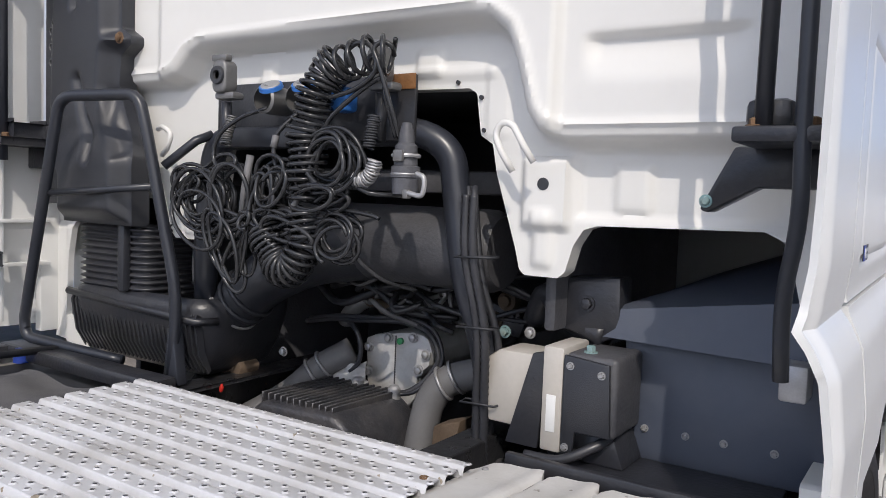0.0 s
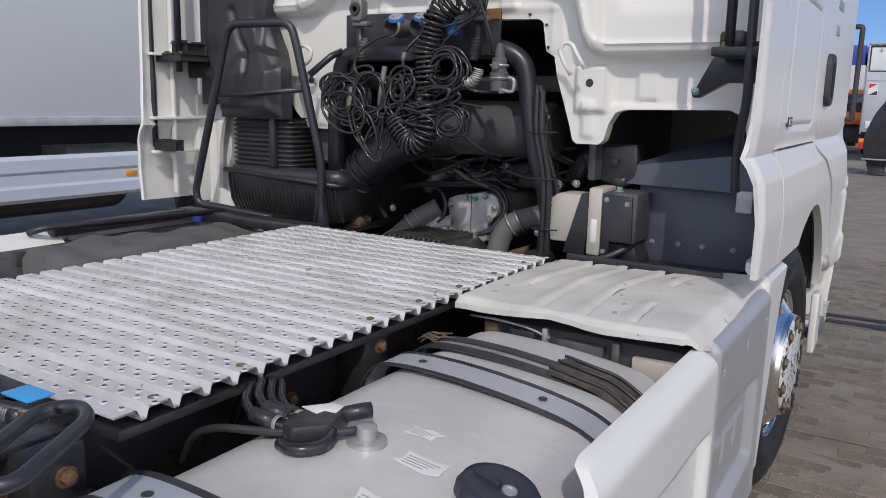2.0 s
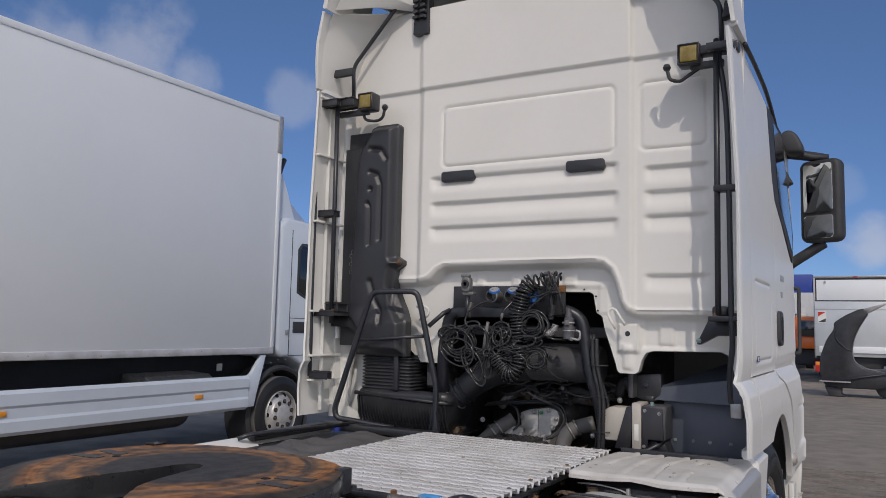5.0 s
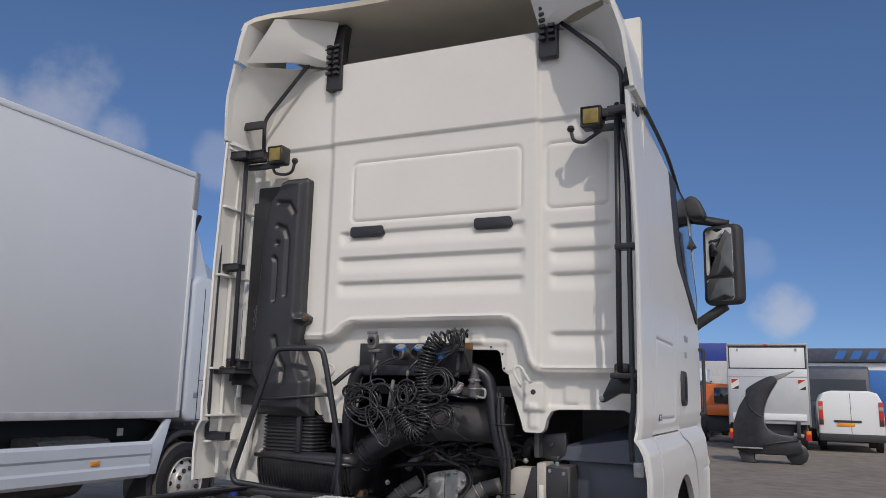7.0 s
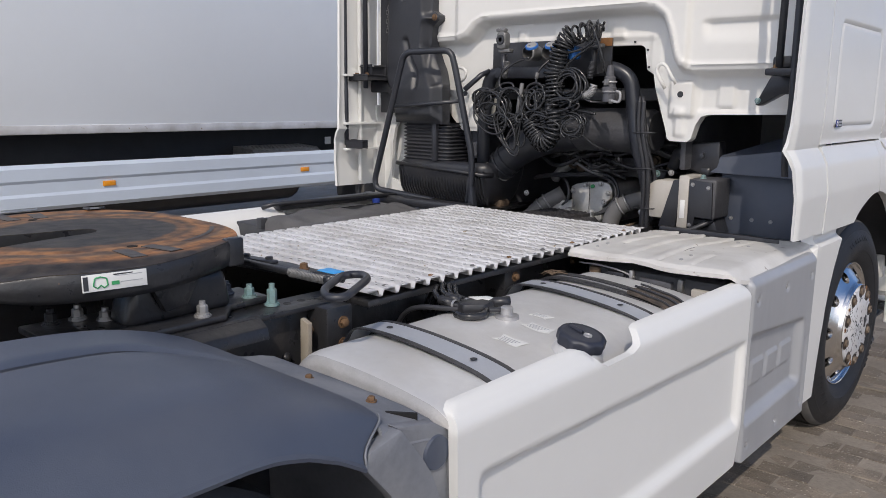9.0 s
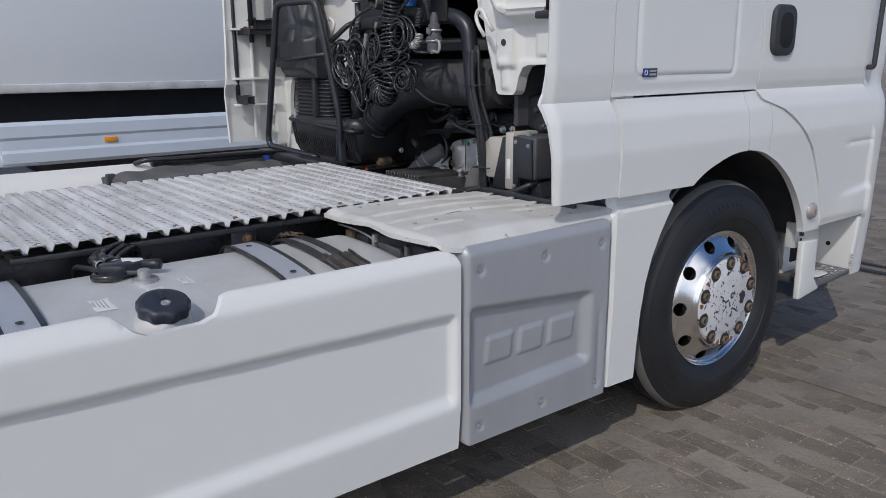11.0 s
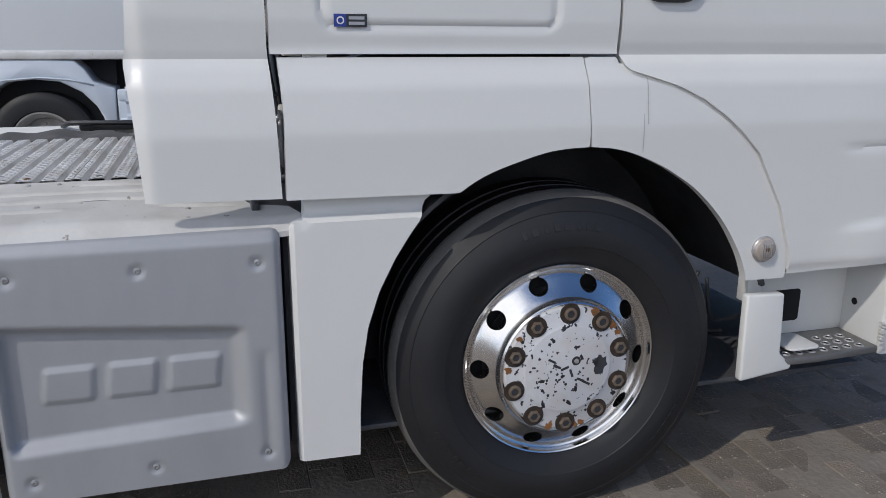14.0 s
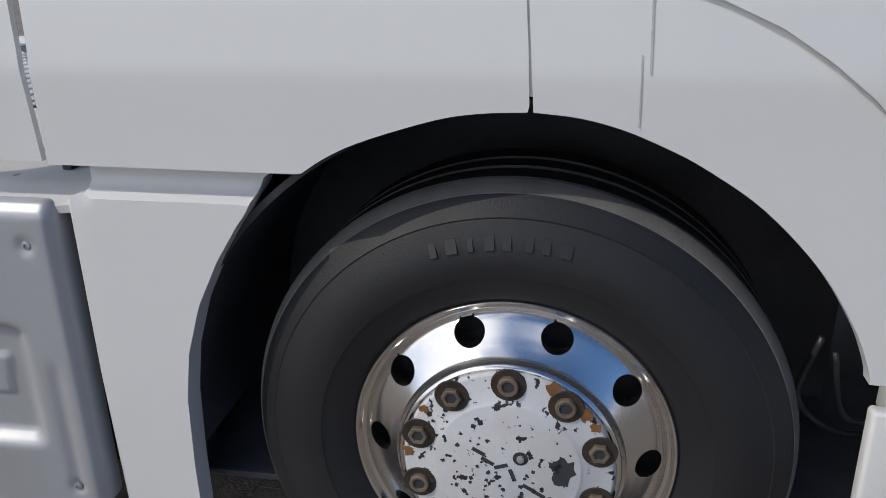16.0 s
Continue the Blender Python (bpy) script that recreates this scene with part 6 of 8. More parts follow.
part("return_spring", tube(coil, 0.0026, 5), ZINC, coupling, "grey coil spring")
part("spring_end", tube([(0.605, -0.445, 1.04), (0.625, -0.444, 1.042)], 0.014, 10), BLACK, coupling)
part("blue_tag", box(0.55, 0.612, -0.432, -0.392, 1.053, 1.056, 0.001), LIGHT_BLUE, coupling, "blue plastic tag")
loop = [Vector((0.735, -0.5, 1.057)).lerp(q, 0.88) for q in rounded([(0.69, -0.505, 1.058), (0.655, -0.44, 1.062), (0.69, -0.40, 1.066), (0.745, -0.42, 1.066), (0.79, -0.51, 1.058), (0.815, -0.57, 1.05), (0.785, -0.60, 1.048), (0.725, -0.57, 1.052), (0.69, -0.505, 1.058)], 0.04)]
part("release_grip", tube(loop[:-1], 0.0098, 12, closed=True), TUBE, coupling, "black looped release handle")
for x, y in ((0.44, -0.388), (0.30, -0.40), (0.22, -0.42)):
    part("handle_bolt", bolt((x, y, 1.034), "z", 0.011, 0.016), RUSTY if x > 0.4 else BLACK, coupling)

# ---- rear mudguards ----
def mudguard(sgn):
    prof = [(-2.5, 0.80), (-2.2, 0.98), (-1.9, 1.045), (-1.6, 1.068), (-1.3, 1.072), (-1.1, 1.06), (-0.98, 1.035), (-0.89, 1.002), (-0.815, 0.962)]
    line = [(q.x, q.y) for q in curve_through([(a, c, 0) for a, c in prof], 7)]
    rows, edge, groove_shade = [], [], []
    for y, z in line:
        row = []
        front = float(smooth(np.array((y + 1.05) / 0.235)))
        low = float(np.interp(y - 0.082 * front, [-2.5, -1.9, -1.45, -1.25, -1.119, -1.07, -1.014, -0.954, -0.899, -0.815], [0.55, 0.86, 0.955, 0.985, 0.985, 0.981, 0.966, 0.939, 0.906, 0.87]))

        def surface(u):
            x = 0.60 + 0.63 * u
            d = -0.035 * (1 - smooth(np.array(u / 0.12))) - (z - low) * max(0.0, (u - 0.5) / 0.5) ** (5.0 + 3.0 * front)
            d += -0.011 * math.exp(-((u - g0 + 0.01) / 0.030) ** 2) * smooth(np.array((-0.90 - y) / 0.14))
            return (sgn * x, y - 0.082 * front * float(smooth(np.array((u - 0.91) / 0.09))), z + float(d))

        g0 = 0.35 + 0.20 * max(0.0, (y + 1.12) / 0.2) ** 1.5
        row = [surface(k / 84) for k in range(85)]
        # narrow dark strip laid in the groove, painting the shade along it
        if y < -0.97:
            w = 0.011 * min(1.0, (-0.95 - y) / 0.12)
            groove_shade.append([Vector(surface(g0 - 0.012 + q * w)) + Vector((0, 0, 0.0015)) for q in (-1, -0.5, 0, 0.5, 1)])
        rows.append(row)
        e = Vector(row[-1])
        edge.append([e, e + Vector((sgn * 0.008, 0, -0.005)), e + Vector((sgn * 0.006, 0, -0.012))])
    g = part("mudguard", thick(net(rows), 0.006), MUD, truck, "dark blue-grey plastic wheel mudguard", 50)
    part("mudguard_edge", thick(net(edge), 0.005), MUD, g)
    part("guard_seam", thick(net(groove_shade), 0.001), DARK, g, "dark strip painted as shade in the guard's groove", 60)
    part("lip_line", tube([Vector(q) + Vector((sgn * 0.002, 0.003, 0.001)) for q in rows[-1][76:]], 0.0022, 6), GUARD_DUST, g)
    # dusty front end: its top, the band round the wheel opening, the panel with a boss, and the front face
    top = [[(sgn * x, y - dy, z + dz) for x, dz, dy in ((0.64, -0.02, 0), (0.70, 0.0, 0), (0.9, 0.0, 0), (1.05, -0.002, 0), (1.12, -0.005, 0), (1.18, -0.012, 0.0), (1.20, -0.022, 0.0), (1.209, -0.045, 0.0))] for y, z in ((-0.83, 0.958), (-0.80, 0.945), (-0.76, 0.935), (-0.72, 0.928), (-0.685, 0.918), (-0.668, 0.90), (-0.66, 0.87), (-0.655, 0.35))]
    part("mudguard_front", thick(net(top), 0.006), GUARD_DUST, g, "dusty grey front end of the mudguard", 60)
    outer = flow([(-0.80, 0.932), (-0.782, 0.909), (-0.726, 0.832), (-0.689, 0.745), (-0.664, 0.675), (-0.65, 0.55)], 4)
    open_edge = flow([(-0.888, 0.890), (-0.85, 0.846), (-0.807, 0.790), (-0.78, 0.731), (-0.755, 0.65), (-0.74, 0.5)], 4)
    part("opening_band", prism(outer + open_edge[::-1] + [(-0.875, 0.915)], "x", sgn * 1.19, sgn * 1.2215, 0.005), GUARD_DUST, g)
    part("boss_panel", prism(outer + [(-0.65, 0.84), (-0.662, 0.885), (-0.70, 0.91)], "x", sgn * 1.18, sgn * 1.2075, 0.006), GUARD_DUST, g)
    part("mudguard_boss", lathe([(0, 0.034), (sgn * 0.006, 0.032), (sgn * 0.007, 0)], (sgn * 1.2075, -0.698, 0.852), "x", 28), MUD, g)
    for x, y in ((0.90, -0.745), (1.08, -0.74)):
        part("mudguard_rivet", bolt((sgn * x, y, 0.9285), "z", 0.0075, 0.009), RUSTY, g)
    part("slit", box(sgn * 0.79, sgn * 0.87, -0.788, -0.782, 0.938, 0.9425, 0.0), HOLE_SHADE, g)
    part("slit", prism([(sgn * 1.112, -0.764), (sgn * 1.119, -0.770), (sgn * 1.184, -0.722), (sgn * 1.179, -0.717)], "z", 0.91, 0.9275, 0.0), HOLE_SHADE, g)
    part("guard_liner", box(sgn * 0.595, sgn * 0.61, -2.3, -0.64, 0.12, 0.66, 0.002), INK, g)
    return g


mudguard(1)
mudguard(-1)
for sgn in (1, -1):
    w = part("rear_wheel", lathe([(-sgn * 0.62, 0.25), (-sgn * 0.62, 0.46), (-sgn * 0.60, 0.49), (-sgn * 0.36, 0.49), (-sgn * 0.335, 0.45), (-sgn * 0.31, 0.49), (-sgn * 0.03, 0.49), (-sgn * 0.008, 0.46), (0, 0.40), (-sgn * 0.02, 0.30), (-sgn * 0.03, 0.28), (-sgn * 0.12, 0.26), (-sgn * 0.14, 0.0)], (sgn * 1.21, -1.34, 0.497), "x", 64), TYRE, truck, "black twin tyre under the mudguard")

# ---- the other side of the deck ----
LSK = [(-0.665, 0.30), (-0.69, 0.90), (-0.67, 0.94), (0.75, 0.938), (0.778, 0.9), (0.778, 0.30)]
part("tank_skirt", sheet(LSK, 0.03, lambda y, z: 1.238 - 0.035 * smooth((z - 0.89) / 0.06) ** 2, lambda u, v, h: (-h, u, v), 0.03), WHITE_SIDE, truck, "white plastic skirt")
part("skirt_cap", box(-1.215, -1.17, 0.78, 1.42, 0.90, 0.945, 0.01), WHITE_SIDE, truck)
part("skirt_flange", thick(net([[(-1.215, y, 0.946), (-1.17, y, 0.944), (-1.10, y, 0.885), (-1.085, y, 0.84)] for y in (-0.66, 0.0, 0.4, 0.74)]), 0.005), WHITE_SIDE, truck, "white turned-in skirt edge")
lt = tank_line(-0.66, 0.40, 0.60, 1.08, 0.28, 0.86)
for v in lt.verts:
    v.co.x = -v.co.x
bmesh.ops.reverse_faces(lt, faces=lt.faces[:])
ltank = part("fuel_tank", lt, TANK, truck, "dull aluminium fuel tank", 50)
part("filler_cap", lathe([(0.85, 0.05), (0.91, 0.045), (0.915, 0.055), (0.935, 0.054), (0.938, 0)], (-0.95, -0.18, 0), "z", 24), STEEL, ltank)
bm = sheet([(-0.86, 0.42), (-0.85, 1.15), (-0.83, 1.2), (-0.47, 1.2), (-0.47, 0.44), (-0.5, 0.42)], 0.02, lambda x, y: 0.955 + 0.01 * np.sin(x * 20 + y * 9) + 0.006 * np.sin(y * 31) - 0.03 * smooth((0.45 - y) / 0.04), lambda u, v, h: (u, v, h), 0.06)
part("battery_cover", bm, DUSTY, truck, "dusty dark grey battery cover", 50)
part("battery_box", box(-1.14, -0.50, 0.44, 1.40, 0.40, 0.905, 0.01), INK, truck)
part("battery_strap", box(-0.90, -0.86, 0.40, 0.44, 0.90, 0.95, 0.006), INK, truck)
part("side_beam", tube(rounded([(-1.16, 0.62, 0.95), (-1.12, 0.66, 0.97), (-0.95, 1.38, 0.975)], 0.03), 0.012, 6), BLACK, truck)
part("rear_crossbar", box(-1.18, -0.40, 1.30, 1.38, 0.93, 0.975, 0.012), BLACK, truck)
part("side_angle", box(-1.18, -1.12, 0.70, 1.36, 0.93, 0.97, 0.008), BLACK, truck)

# ---- engine bay ----
part("firewall", box(-0.6, 0.6, 2.45, 2.5, 0.45, 1.9, 0.01), BAY, truck)
part("cab_floor", box(-1.17, 1.17, 1.72, 3.6, 1.50, 1.56, 0.01), BAY, truck)
part("tunnel_roof", box(-0.62, 0.62, 1.56, 2.5, 1.76, 1.80, 0.01), BAY, truck)
for sgn in (1, -1):
    part("tunnel_side", box(sgn * 0.58, sgn * 0.61, 1.60, 2.5, 1.2, 1.78, 0.01), BAY, truck)
part("under_tray", box(-1.1, 1.1, 1.4, 3.4, 0.30, 0.32, 0.01), BAY, truck)
# white lower corner behind the bellows
bm = sheet([(-1.19, 0.97), (-1.19, 1.46), (-1.06, 1.46), (-1.075, 1.36), (-1.10, 1.25), (-1.11, 1.05), (-1.05, 1.03), (-0.99, 0.99), (-0.985, 0.95)], 0.01, lambda x, z: 0.012 * smooth((x + 1.13) / 0.02) - 0.01 * np.exp(-((z - 1.36) / 0.012) ** 2), lambda u, v, h: (u, 1.50 - h, v), 0.02)
part("corner_panel", bm, WHITE_SIDE, truck, "white lower corner panel")
part("corner_backing", box(-1.19, -1.005, 1.56, 1.572, 0.97, 1.46, 0.003), WHITE_SIDE, truck)
part("corner_bracket", box(-1.07, -0.93, 1.40, 1.47, 0.945, 0.96, 0.004), WHITE_SIDE, truck, "white foot bracket")
part("blue_plug", lathe([(0.93, 0.024), (0.965, 0.024), (0.972, 0.018), (0.972, 0)], (-1.04, 1.30, 0), "z", 16), BLUEPRINT, truck)
part("corner_return", box(-1.215, -1.18, 1.44, 1.505, 0.99, 1.46, 0.004), WHITE_SIDE, truck)
# guard frame round the intake
line = rounded([(-0.75, 1.45, 0.955), (-0.82, 1.42, 0.965), (-1.075, 1.335, 1.0), (-1.09, 1.335, 1.05), (-0.815, 1.285, 1.735), (-0.56, 1.36, 1.74), (-0.535, 1.365, 1.66), (-0.445, 1.40, 1.22), (-0.445, 1.405, 1.12), (-0.47, 1.41, 0.95)], 0.05, 6)
guard = part("guard_frame", tube(line, 0.0165, 12), TUBE, truck, "bent black tube frame")
part("guard_bar", tube([(-0.93, 1.31, 1.455), (-0.50, 1.39, 1.49)], 0.010, 8), TUBE, guard)
part("guard_foot", prism([(-0.49, 0.94), (-0.42, 0.94), (-0.43, 1.0), (-0.445, 1.1), (-0.47, 1.1), (-0.48, 1.0)], "y", 1.395, 1.43, 0.006), TUBE, guard)
# air intake: embossed duct, funnel, bellows and ribbed filter
INTAKE = [(-1.06, 2.50), (-1.04, 2.60), (-0.97, 2.70), (-0.95, 2.735), (-0.91, 2.75), (-0.77, 2.75), (-0.755, 2.735), (-0.755, 1.95), (-0.71, 1.925), (-0.71, 1.90), (-0.755, 1.87), (-0.765, 1.78), (-0.72, 1.68), (-0.66, 1.57), (-0.655, 1.37), (-1.0, 1.37), (-1.0, 1.50), (-1.09, 1.60), (-1.09, 1.72)]


def intake_height(x, z):
    d, _, _ = distance(INTAKE, x, z, True)
    h = 0.05 * smooth(d / 0.05)
    for line, w in (([(-0.93, 2.60), (-0.86, 2.59), (-0.82, 2.53)], 0.014), ([(-0.93, 2.46), (-0.88, 2.44), (-0.855, 2.38), (-0.855, 2.05)], 0.014), ([(-0.945, 2.27), (-0.93, 2.25), (-0.93, 2.02)], 0.012), ([(-0.91, 1.80), (-0.875, 1.69), (-0.83, 1.62), (-0.82, 1.56)], 0.016), ([(-0.78, 1.76), (-0.76, 1.66), (-0.70, 1.58)], 0.014)):
        d, _, _ = distance(line, x, z)
        h = h - 0.019 * np.exp(-(d / w) ** 2)
    h = h - 0.022 * np.exp(-((np.hypot(x + 0.925, z - 2.355)) / 0.014) ** 2)
    h = h + 0.03 * smooth((1.66 - z) / 0.12)
    return h


duct = part("air_intake", sheet(INTAKE, 0.007, intake_height, lambda u, v, h: (u, 1.44 - h, v), 0.06), DARK, truck, "dark grey moulded air intake duct", 60)
part("intake_bolt", bolt((-0.712, 1.405, 1.912), "y", 0.012, -0.01), RUSTY, duct)
part("intake_shield", box(-1.14, -0.95, 1.43, 1.442, 1.42, 2.62, 0.004), DARK, duct)
part("intake_side", box(-1.13, -0.80, 1.45, 1.49, 1.45, 2.72, 0.01), INK, duct)
bm = bmesh.new()
for i in range(4):
    for j in range(6):
        a = tube([(-1.055 + 0.022 * i * 0.8 + 0.011 * (j % 2) + 0.010 * math.cos(2 * math.pi * q / 6), 1.40, 1.86 + 0.024 * j + 0.012 * math.sin(2 * math.pi * q / 6)) for q in range(6)], 0.0025, 4, bm, True)
part("intake_mesh", bm, ZINC, duct, "hexagon wire mesh")
bm = bmesh.new()
rows = []
for k in range(61):
    z = 1.375 - 0.235 * k / 60
    s = 0.014 * (0.5 + 0.5 * math.cos(2 * math.pi * k / 5))
    rows.append([(px, py, z) for px, py in round_rect(-0.99 - s, -0.655 + s, 1.46 - s, 1.74 + s, 0.05, 5)])
net(rows, bm, True)
part("bellows", bm, RUBBER, duct, "black ribbed rubber bellows", 70)
part("bellows_clip", box(-0.75, -0.715, 1.425, 1.455, 1.17, 1.39, 0.01), DARK, duct)
bm = bmesh.new()
rows = []
for z, e in ((1.175, 0.0), (1.16, 0.02), (1.14, 0.025), (1.10, 0.02), (1.02, -0.005), (0.97, -0.03), (0.94, -0.07), (0.93, -0.15)):
    rows.append([(px, py, z) for px, py in round_rect(-1.01 - e, -0.40 + e, 1.46 - e, 1.80 + e, max(0.02, 0.07 + e), 8)])
net(rows, bm, True)
fil = part("air_filter", bm, BLACK, truck, "black ribbed air filter housing", 50)
for k in range(30):
    x = -1.0 + 0.59 * k / 29
    part("filter_rib", prism([(1.446, 1.135), (1.438, 1.12), (1.455, 1.02), (1.49, 0.96), (1.50, 0.97), (1.475, 1.03), (1.46, 1.13)], "x", x - 0.004, x + 0.004, 0.0), BLACK, fil)
part("filter_seam", tube([(-1.02, 1.44, 1.145), (-0.40, 1.44, 1.115), (-0.385, 1.5, 1.115)], 0.012, 8), BLACK, fil)
# duct from the filter to the engine
def band(at, along, radius, r, name, mat, parent):
    """A ring round a pipe."""
    d = Vector(along).normalized()
    u = d.orthogonal().normalized()
    w = d.cross(u)
    part(name, tube([Vector(at) + (u * math.cos(2 * math.pi * j / 28) + w * math.sin(2 * math.pi * j / 28)) * radius for j in range(28)], r, 6, closed=True), mat, parent)


line = curve_through([(-0.62, 1.62, 1.05), (-0.51, 1.60, 1.085), (-0.41, 1.60, 1.155), (-0.29, 1.62, 1.25), (-0.17, 1.67, 1.315), (0.0, 1.72, 1.35)], 8)
pipe = part("intake_pipe", tube(line, 0.08, 28, radii=[0.076 + 0.018 * min(1, max(0, i - 20) / 16) for i in range(len(line))]), DARK, truck, "black air pipe with ribbed clamps")
for i, radius, r, mat in ((3, 0.078, 0.006, DARK), (6, 0.078, 0.006, DARK), (9, 0.078, 0.006, DARK), (12, 0.078, 0.006, DARK), (15, 0.079, 0.004, STEEL), (17, 0.078, 0.008, DARK), (19, 0.078, 0.008, DARK)):
    band(line[i], line[i + 1] - line[i - 1], radius, r, "pipe_rib" if mat is DARK else "pipe_clamp", mat, pipe)
part("clamp_screw", tube([line[15] + Vector((0.02, -0.082, 0.0)), line[15] + Vector((-0.018, -0.078, 0.026))], 0.006, 8), STEEL, pipe)
part("muffler", lathe([(-0.35, 0.0), (-0.35, 0.09), (-0.33, 0.105), (0.30, 0.105), (0.33, 0.09), (0.33, 0.0)], (0.08, 1.72, 1.36), "x", 36), BAY, truck, "black cylinder across the engine bay")
# bent bar over the couplings
line = rounded([(-0.47, 1.53, 1.10), (-0.475, 1.53, 1.40), (-0.43, 1.52, 1.63), (0.27, 1.54, 1.645), (0.345, 1.56, 1.60), (0.40, 1.55, 1.30), (0.44, 1.57, 1.18), (0.46, 1.60, 1.0)], 0.07, 6)
rack = part("hose_rack", tube(line, 0.034, 16), TUBE, truck, "thick black bent tube rack")
part("rack_plate", box(-0.40, 0.275, 1.50, 1.512, 1.62, 1.775, 0.004), BLACK, rack, "black coupling plate with rusty corner")
part("rusty_corner", box(0.17, 0.276, 1.4965, 1.50, 1.74, 1.776, 0.001), RUST, rack)
part("rack_rail", box(-0.35, 0.02, 1.455, 1.48, 1.60, 1.655, 0.008), TUBE, rack)
part("rack_stay", tube([(-0.50, 1.40, 1.545), (-0.44, 1.46, 1.62), (-0.42, 1.5, 1.64)], 0.013, 8), TUBE, rack)
for x, y, z in ((-0.262, 1.38, 1.775), (0.215, 1.42, 1.785)):
    g = part("air_coupling", prism(round_rect(x - 0.026, x + 0.026, z - 0.04, z + 0.045, 0.02), "y", y, y + 0.045, 0.008, 3), ZINC, rack, "grey cast air coupling")
    part("coupling_seal", lathe([(0, 0.024), (-0.006, 0.022), (-0.006, 0.012), (0.001, 0.01), (0.001, 0)], (x, y - 0.001, z + 0.005), "y", 18), INK, g)
    part("coupling_lug", box(x - 0.034, x + 0.022, y + 0.005, y + 0.03, z + 0.042, z + 0.06, 0.006), ZINC, g)
    part("coupling_lug", box(x - 0.024, x + 0.045, y + 0.01, y + 0.05, z - 0.055, z - 0.036, 0.006), ZINC, g)
    part("coupling_stem", tube([(x, y + 0.03, z - 0.06), (x, y + 0.03, z - 0.17)], 0.014, 8), BLACK, g)
for x in (-0.105, 0.005):
    s = part("socket", lathe([(0.05, 0.035), (-0.03, 0.036), (-0.035, 0.03)], (x, 1.42, 1.715), "y", 18), ZINC, rack, "grey power socket with blue lid")
    lid = part("socket_lid", lathe([(0, 0.042), (0.012, 0.04), (0.014, 0)], (0, 0, 0), "z", 20), BLUE, s, "blue round lid")
    lid.matrix_basis = pose(x + 0.01, 1.405, 1.742, 30, 8, 0) @ Matrix.Diagonal((0.74, 0.74, 0.8, 1))
    part("lid_ring", lathe([(0.013, 0.034), (0.016, 0.032), (0.016, 0)], (0, 0, 0), "z", 20), STEEL, lid)
part("blue_coupling", box(0.10, 0.15, 1.40, 1.45, 1.68, 1.74, 0.012), BLUE, rack, "blue coupling block")
plug = part("cable_plug", lathe([(-0.105, 0.0), (-0.105, 0.028), (-0.07, 0.029), (-0.068, 0.032), (-0.045, 0.032), (-0.043, 0.026), (0.0, 0.024), (0.006, 0.018), (0.03, 0.016), (0.05, 0.010), (0.05, 0)], (0.335, 1.39, 1.60), "z", 20), BAY, rack, "black trailer cable plug")
part("plug_latch", tube(curve_through([(0.36, 1.36, 1.50), (0.40, 1.36, 1.495), (0.405, 1.36, 1.53), (0.385, 1.36, 1.54)]), 0.006, 6), STEEL, plug)
for z in (1.535, 1.575):
    part("plug_ring", lathe([(0, 0.031), (0.004, 0.033), (0.008, 0.031)], (0.335, 1.39, z), "z", 20), STEEL, plug)
part("plug_hinge", box(0.325, 0.35, 1.354, 1.364, 1.565, 1.59, 0.003), ZINC, plug)
part("plug_collar", box(0.352, 0.368, 1.354, 1.372, 1.486, 1.506, 0.004), ZINC, plug)
# gearbox and hoses
gear = part("gearbox", prism([(-0.122, 0.86), (-0.134, 1.053), (-0.10, 1.068), (-0.06, 1.077), (0.028, 1.09), (0.075, 1.088), (0.095, 1.078), (0.109, 1.046), (0.098, 1.0), (0.06, 0.966), (0.05, 0.86)], "y", 1.86, 2.4, 0.006, 2), CAST, truck, "pale cast gearbox end")
for x, z in ((-0.118, 0.955), (-0.118, 1.03), (-0.045, 1.066), (0.045, 1.078), (0.092, 1.035), (0.068, 0.985)):
    part("gearbox_bolt", bolt((x, 1.857, z), "y", 0.011, -0.012), STEEL, gear)
part("gearbox_seam", box(-0.022, -0.019, 1.857, 1.861, 0.93, 1.075, 0.0), OILY, gear)
bm = lathe([(0, 0.010), (-0.010, 0.010), (-0.012, 0.006), (-0.012, 0)], (0.0, 1.858, 1.062), "y", 14)
part("green_plug", bm, GREEN, gear)
rows = [[(-0.245 + 0.036 * i + 0.008 * j + 0.006 * math.sin(3 * j + i), 1.83 - 0.012 * j + 0.012 * math.sin(2.3 * i + 1.7 * j), 0.972 - 0.017 * j + 0.008 * math.sin(1.7 * i + 2 * j) + 0.003 * i) for i in range(5)] for j in range(5)]
part("foil_guard", thick(net(rows), 0.003), CAST, gear, "crumpled foil heat guard", 15)
block = part("gearbox_top", prism([(-0.33, 0.70), (-0.28, 0.86), (-0.21, 0.918), (0.05, 0.925), (0.11, 0.88), (0.16, 0.70)], "y", 1.50, 1.80, 0.02, 3), OILY, truck, "oily black ribbed casting")
for k in range(12):
    part("casting_rib", prism([(-0.225 + 0.023 * k, 1.52), (-0.218 + 0.023 * k, 1.52), (-0.198 + 0.023 * k, 1.79), (-0.205 + 0.023 * k, 1.79)], "z", 0.90, 0.938, 0.002, 1), OILY, block)
for x, y in ((-0.095, 1.78), (0.045, 1.77)):
    part("casting_cap", lathe([(0.91, 0.019), (0.945, 0.018), (0.952, 0.012), (0.952, 0)], (x, y, 0), "z", 16), STEEL, block)
part("hose_union", lathe([(0.0, 0.018), (-0.03, 0.017), (-0.034, 0.0)], (-0.262, 1.80, 0.945), "y", 12), TEAL, block)
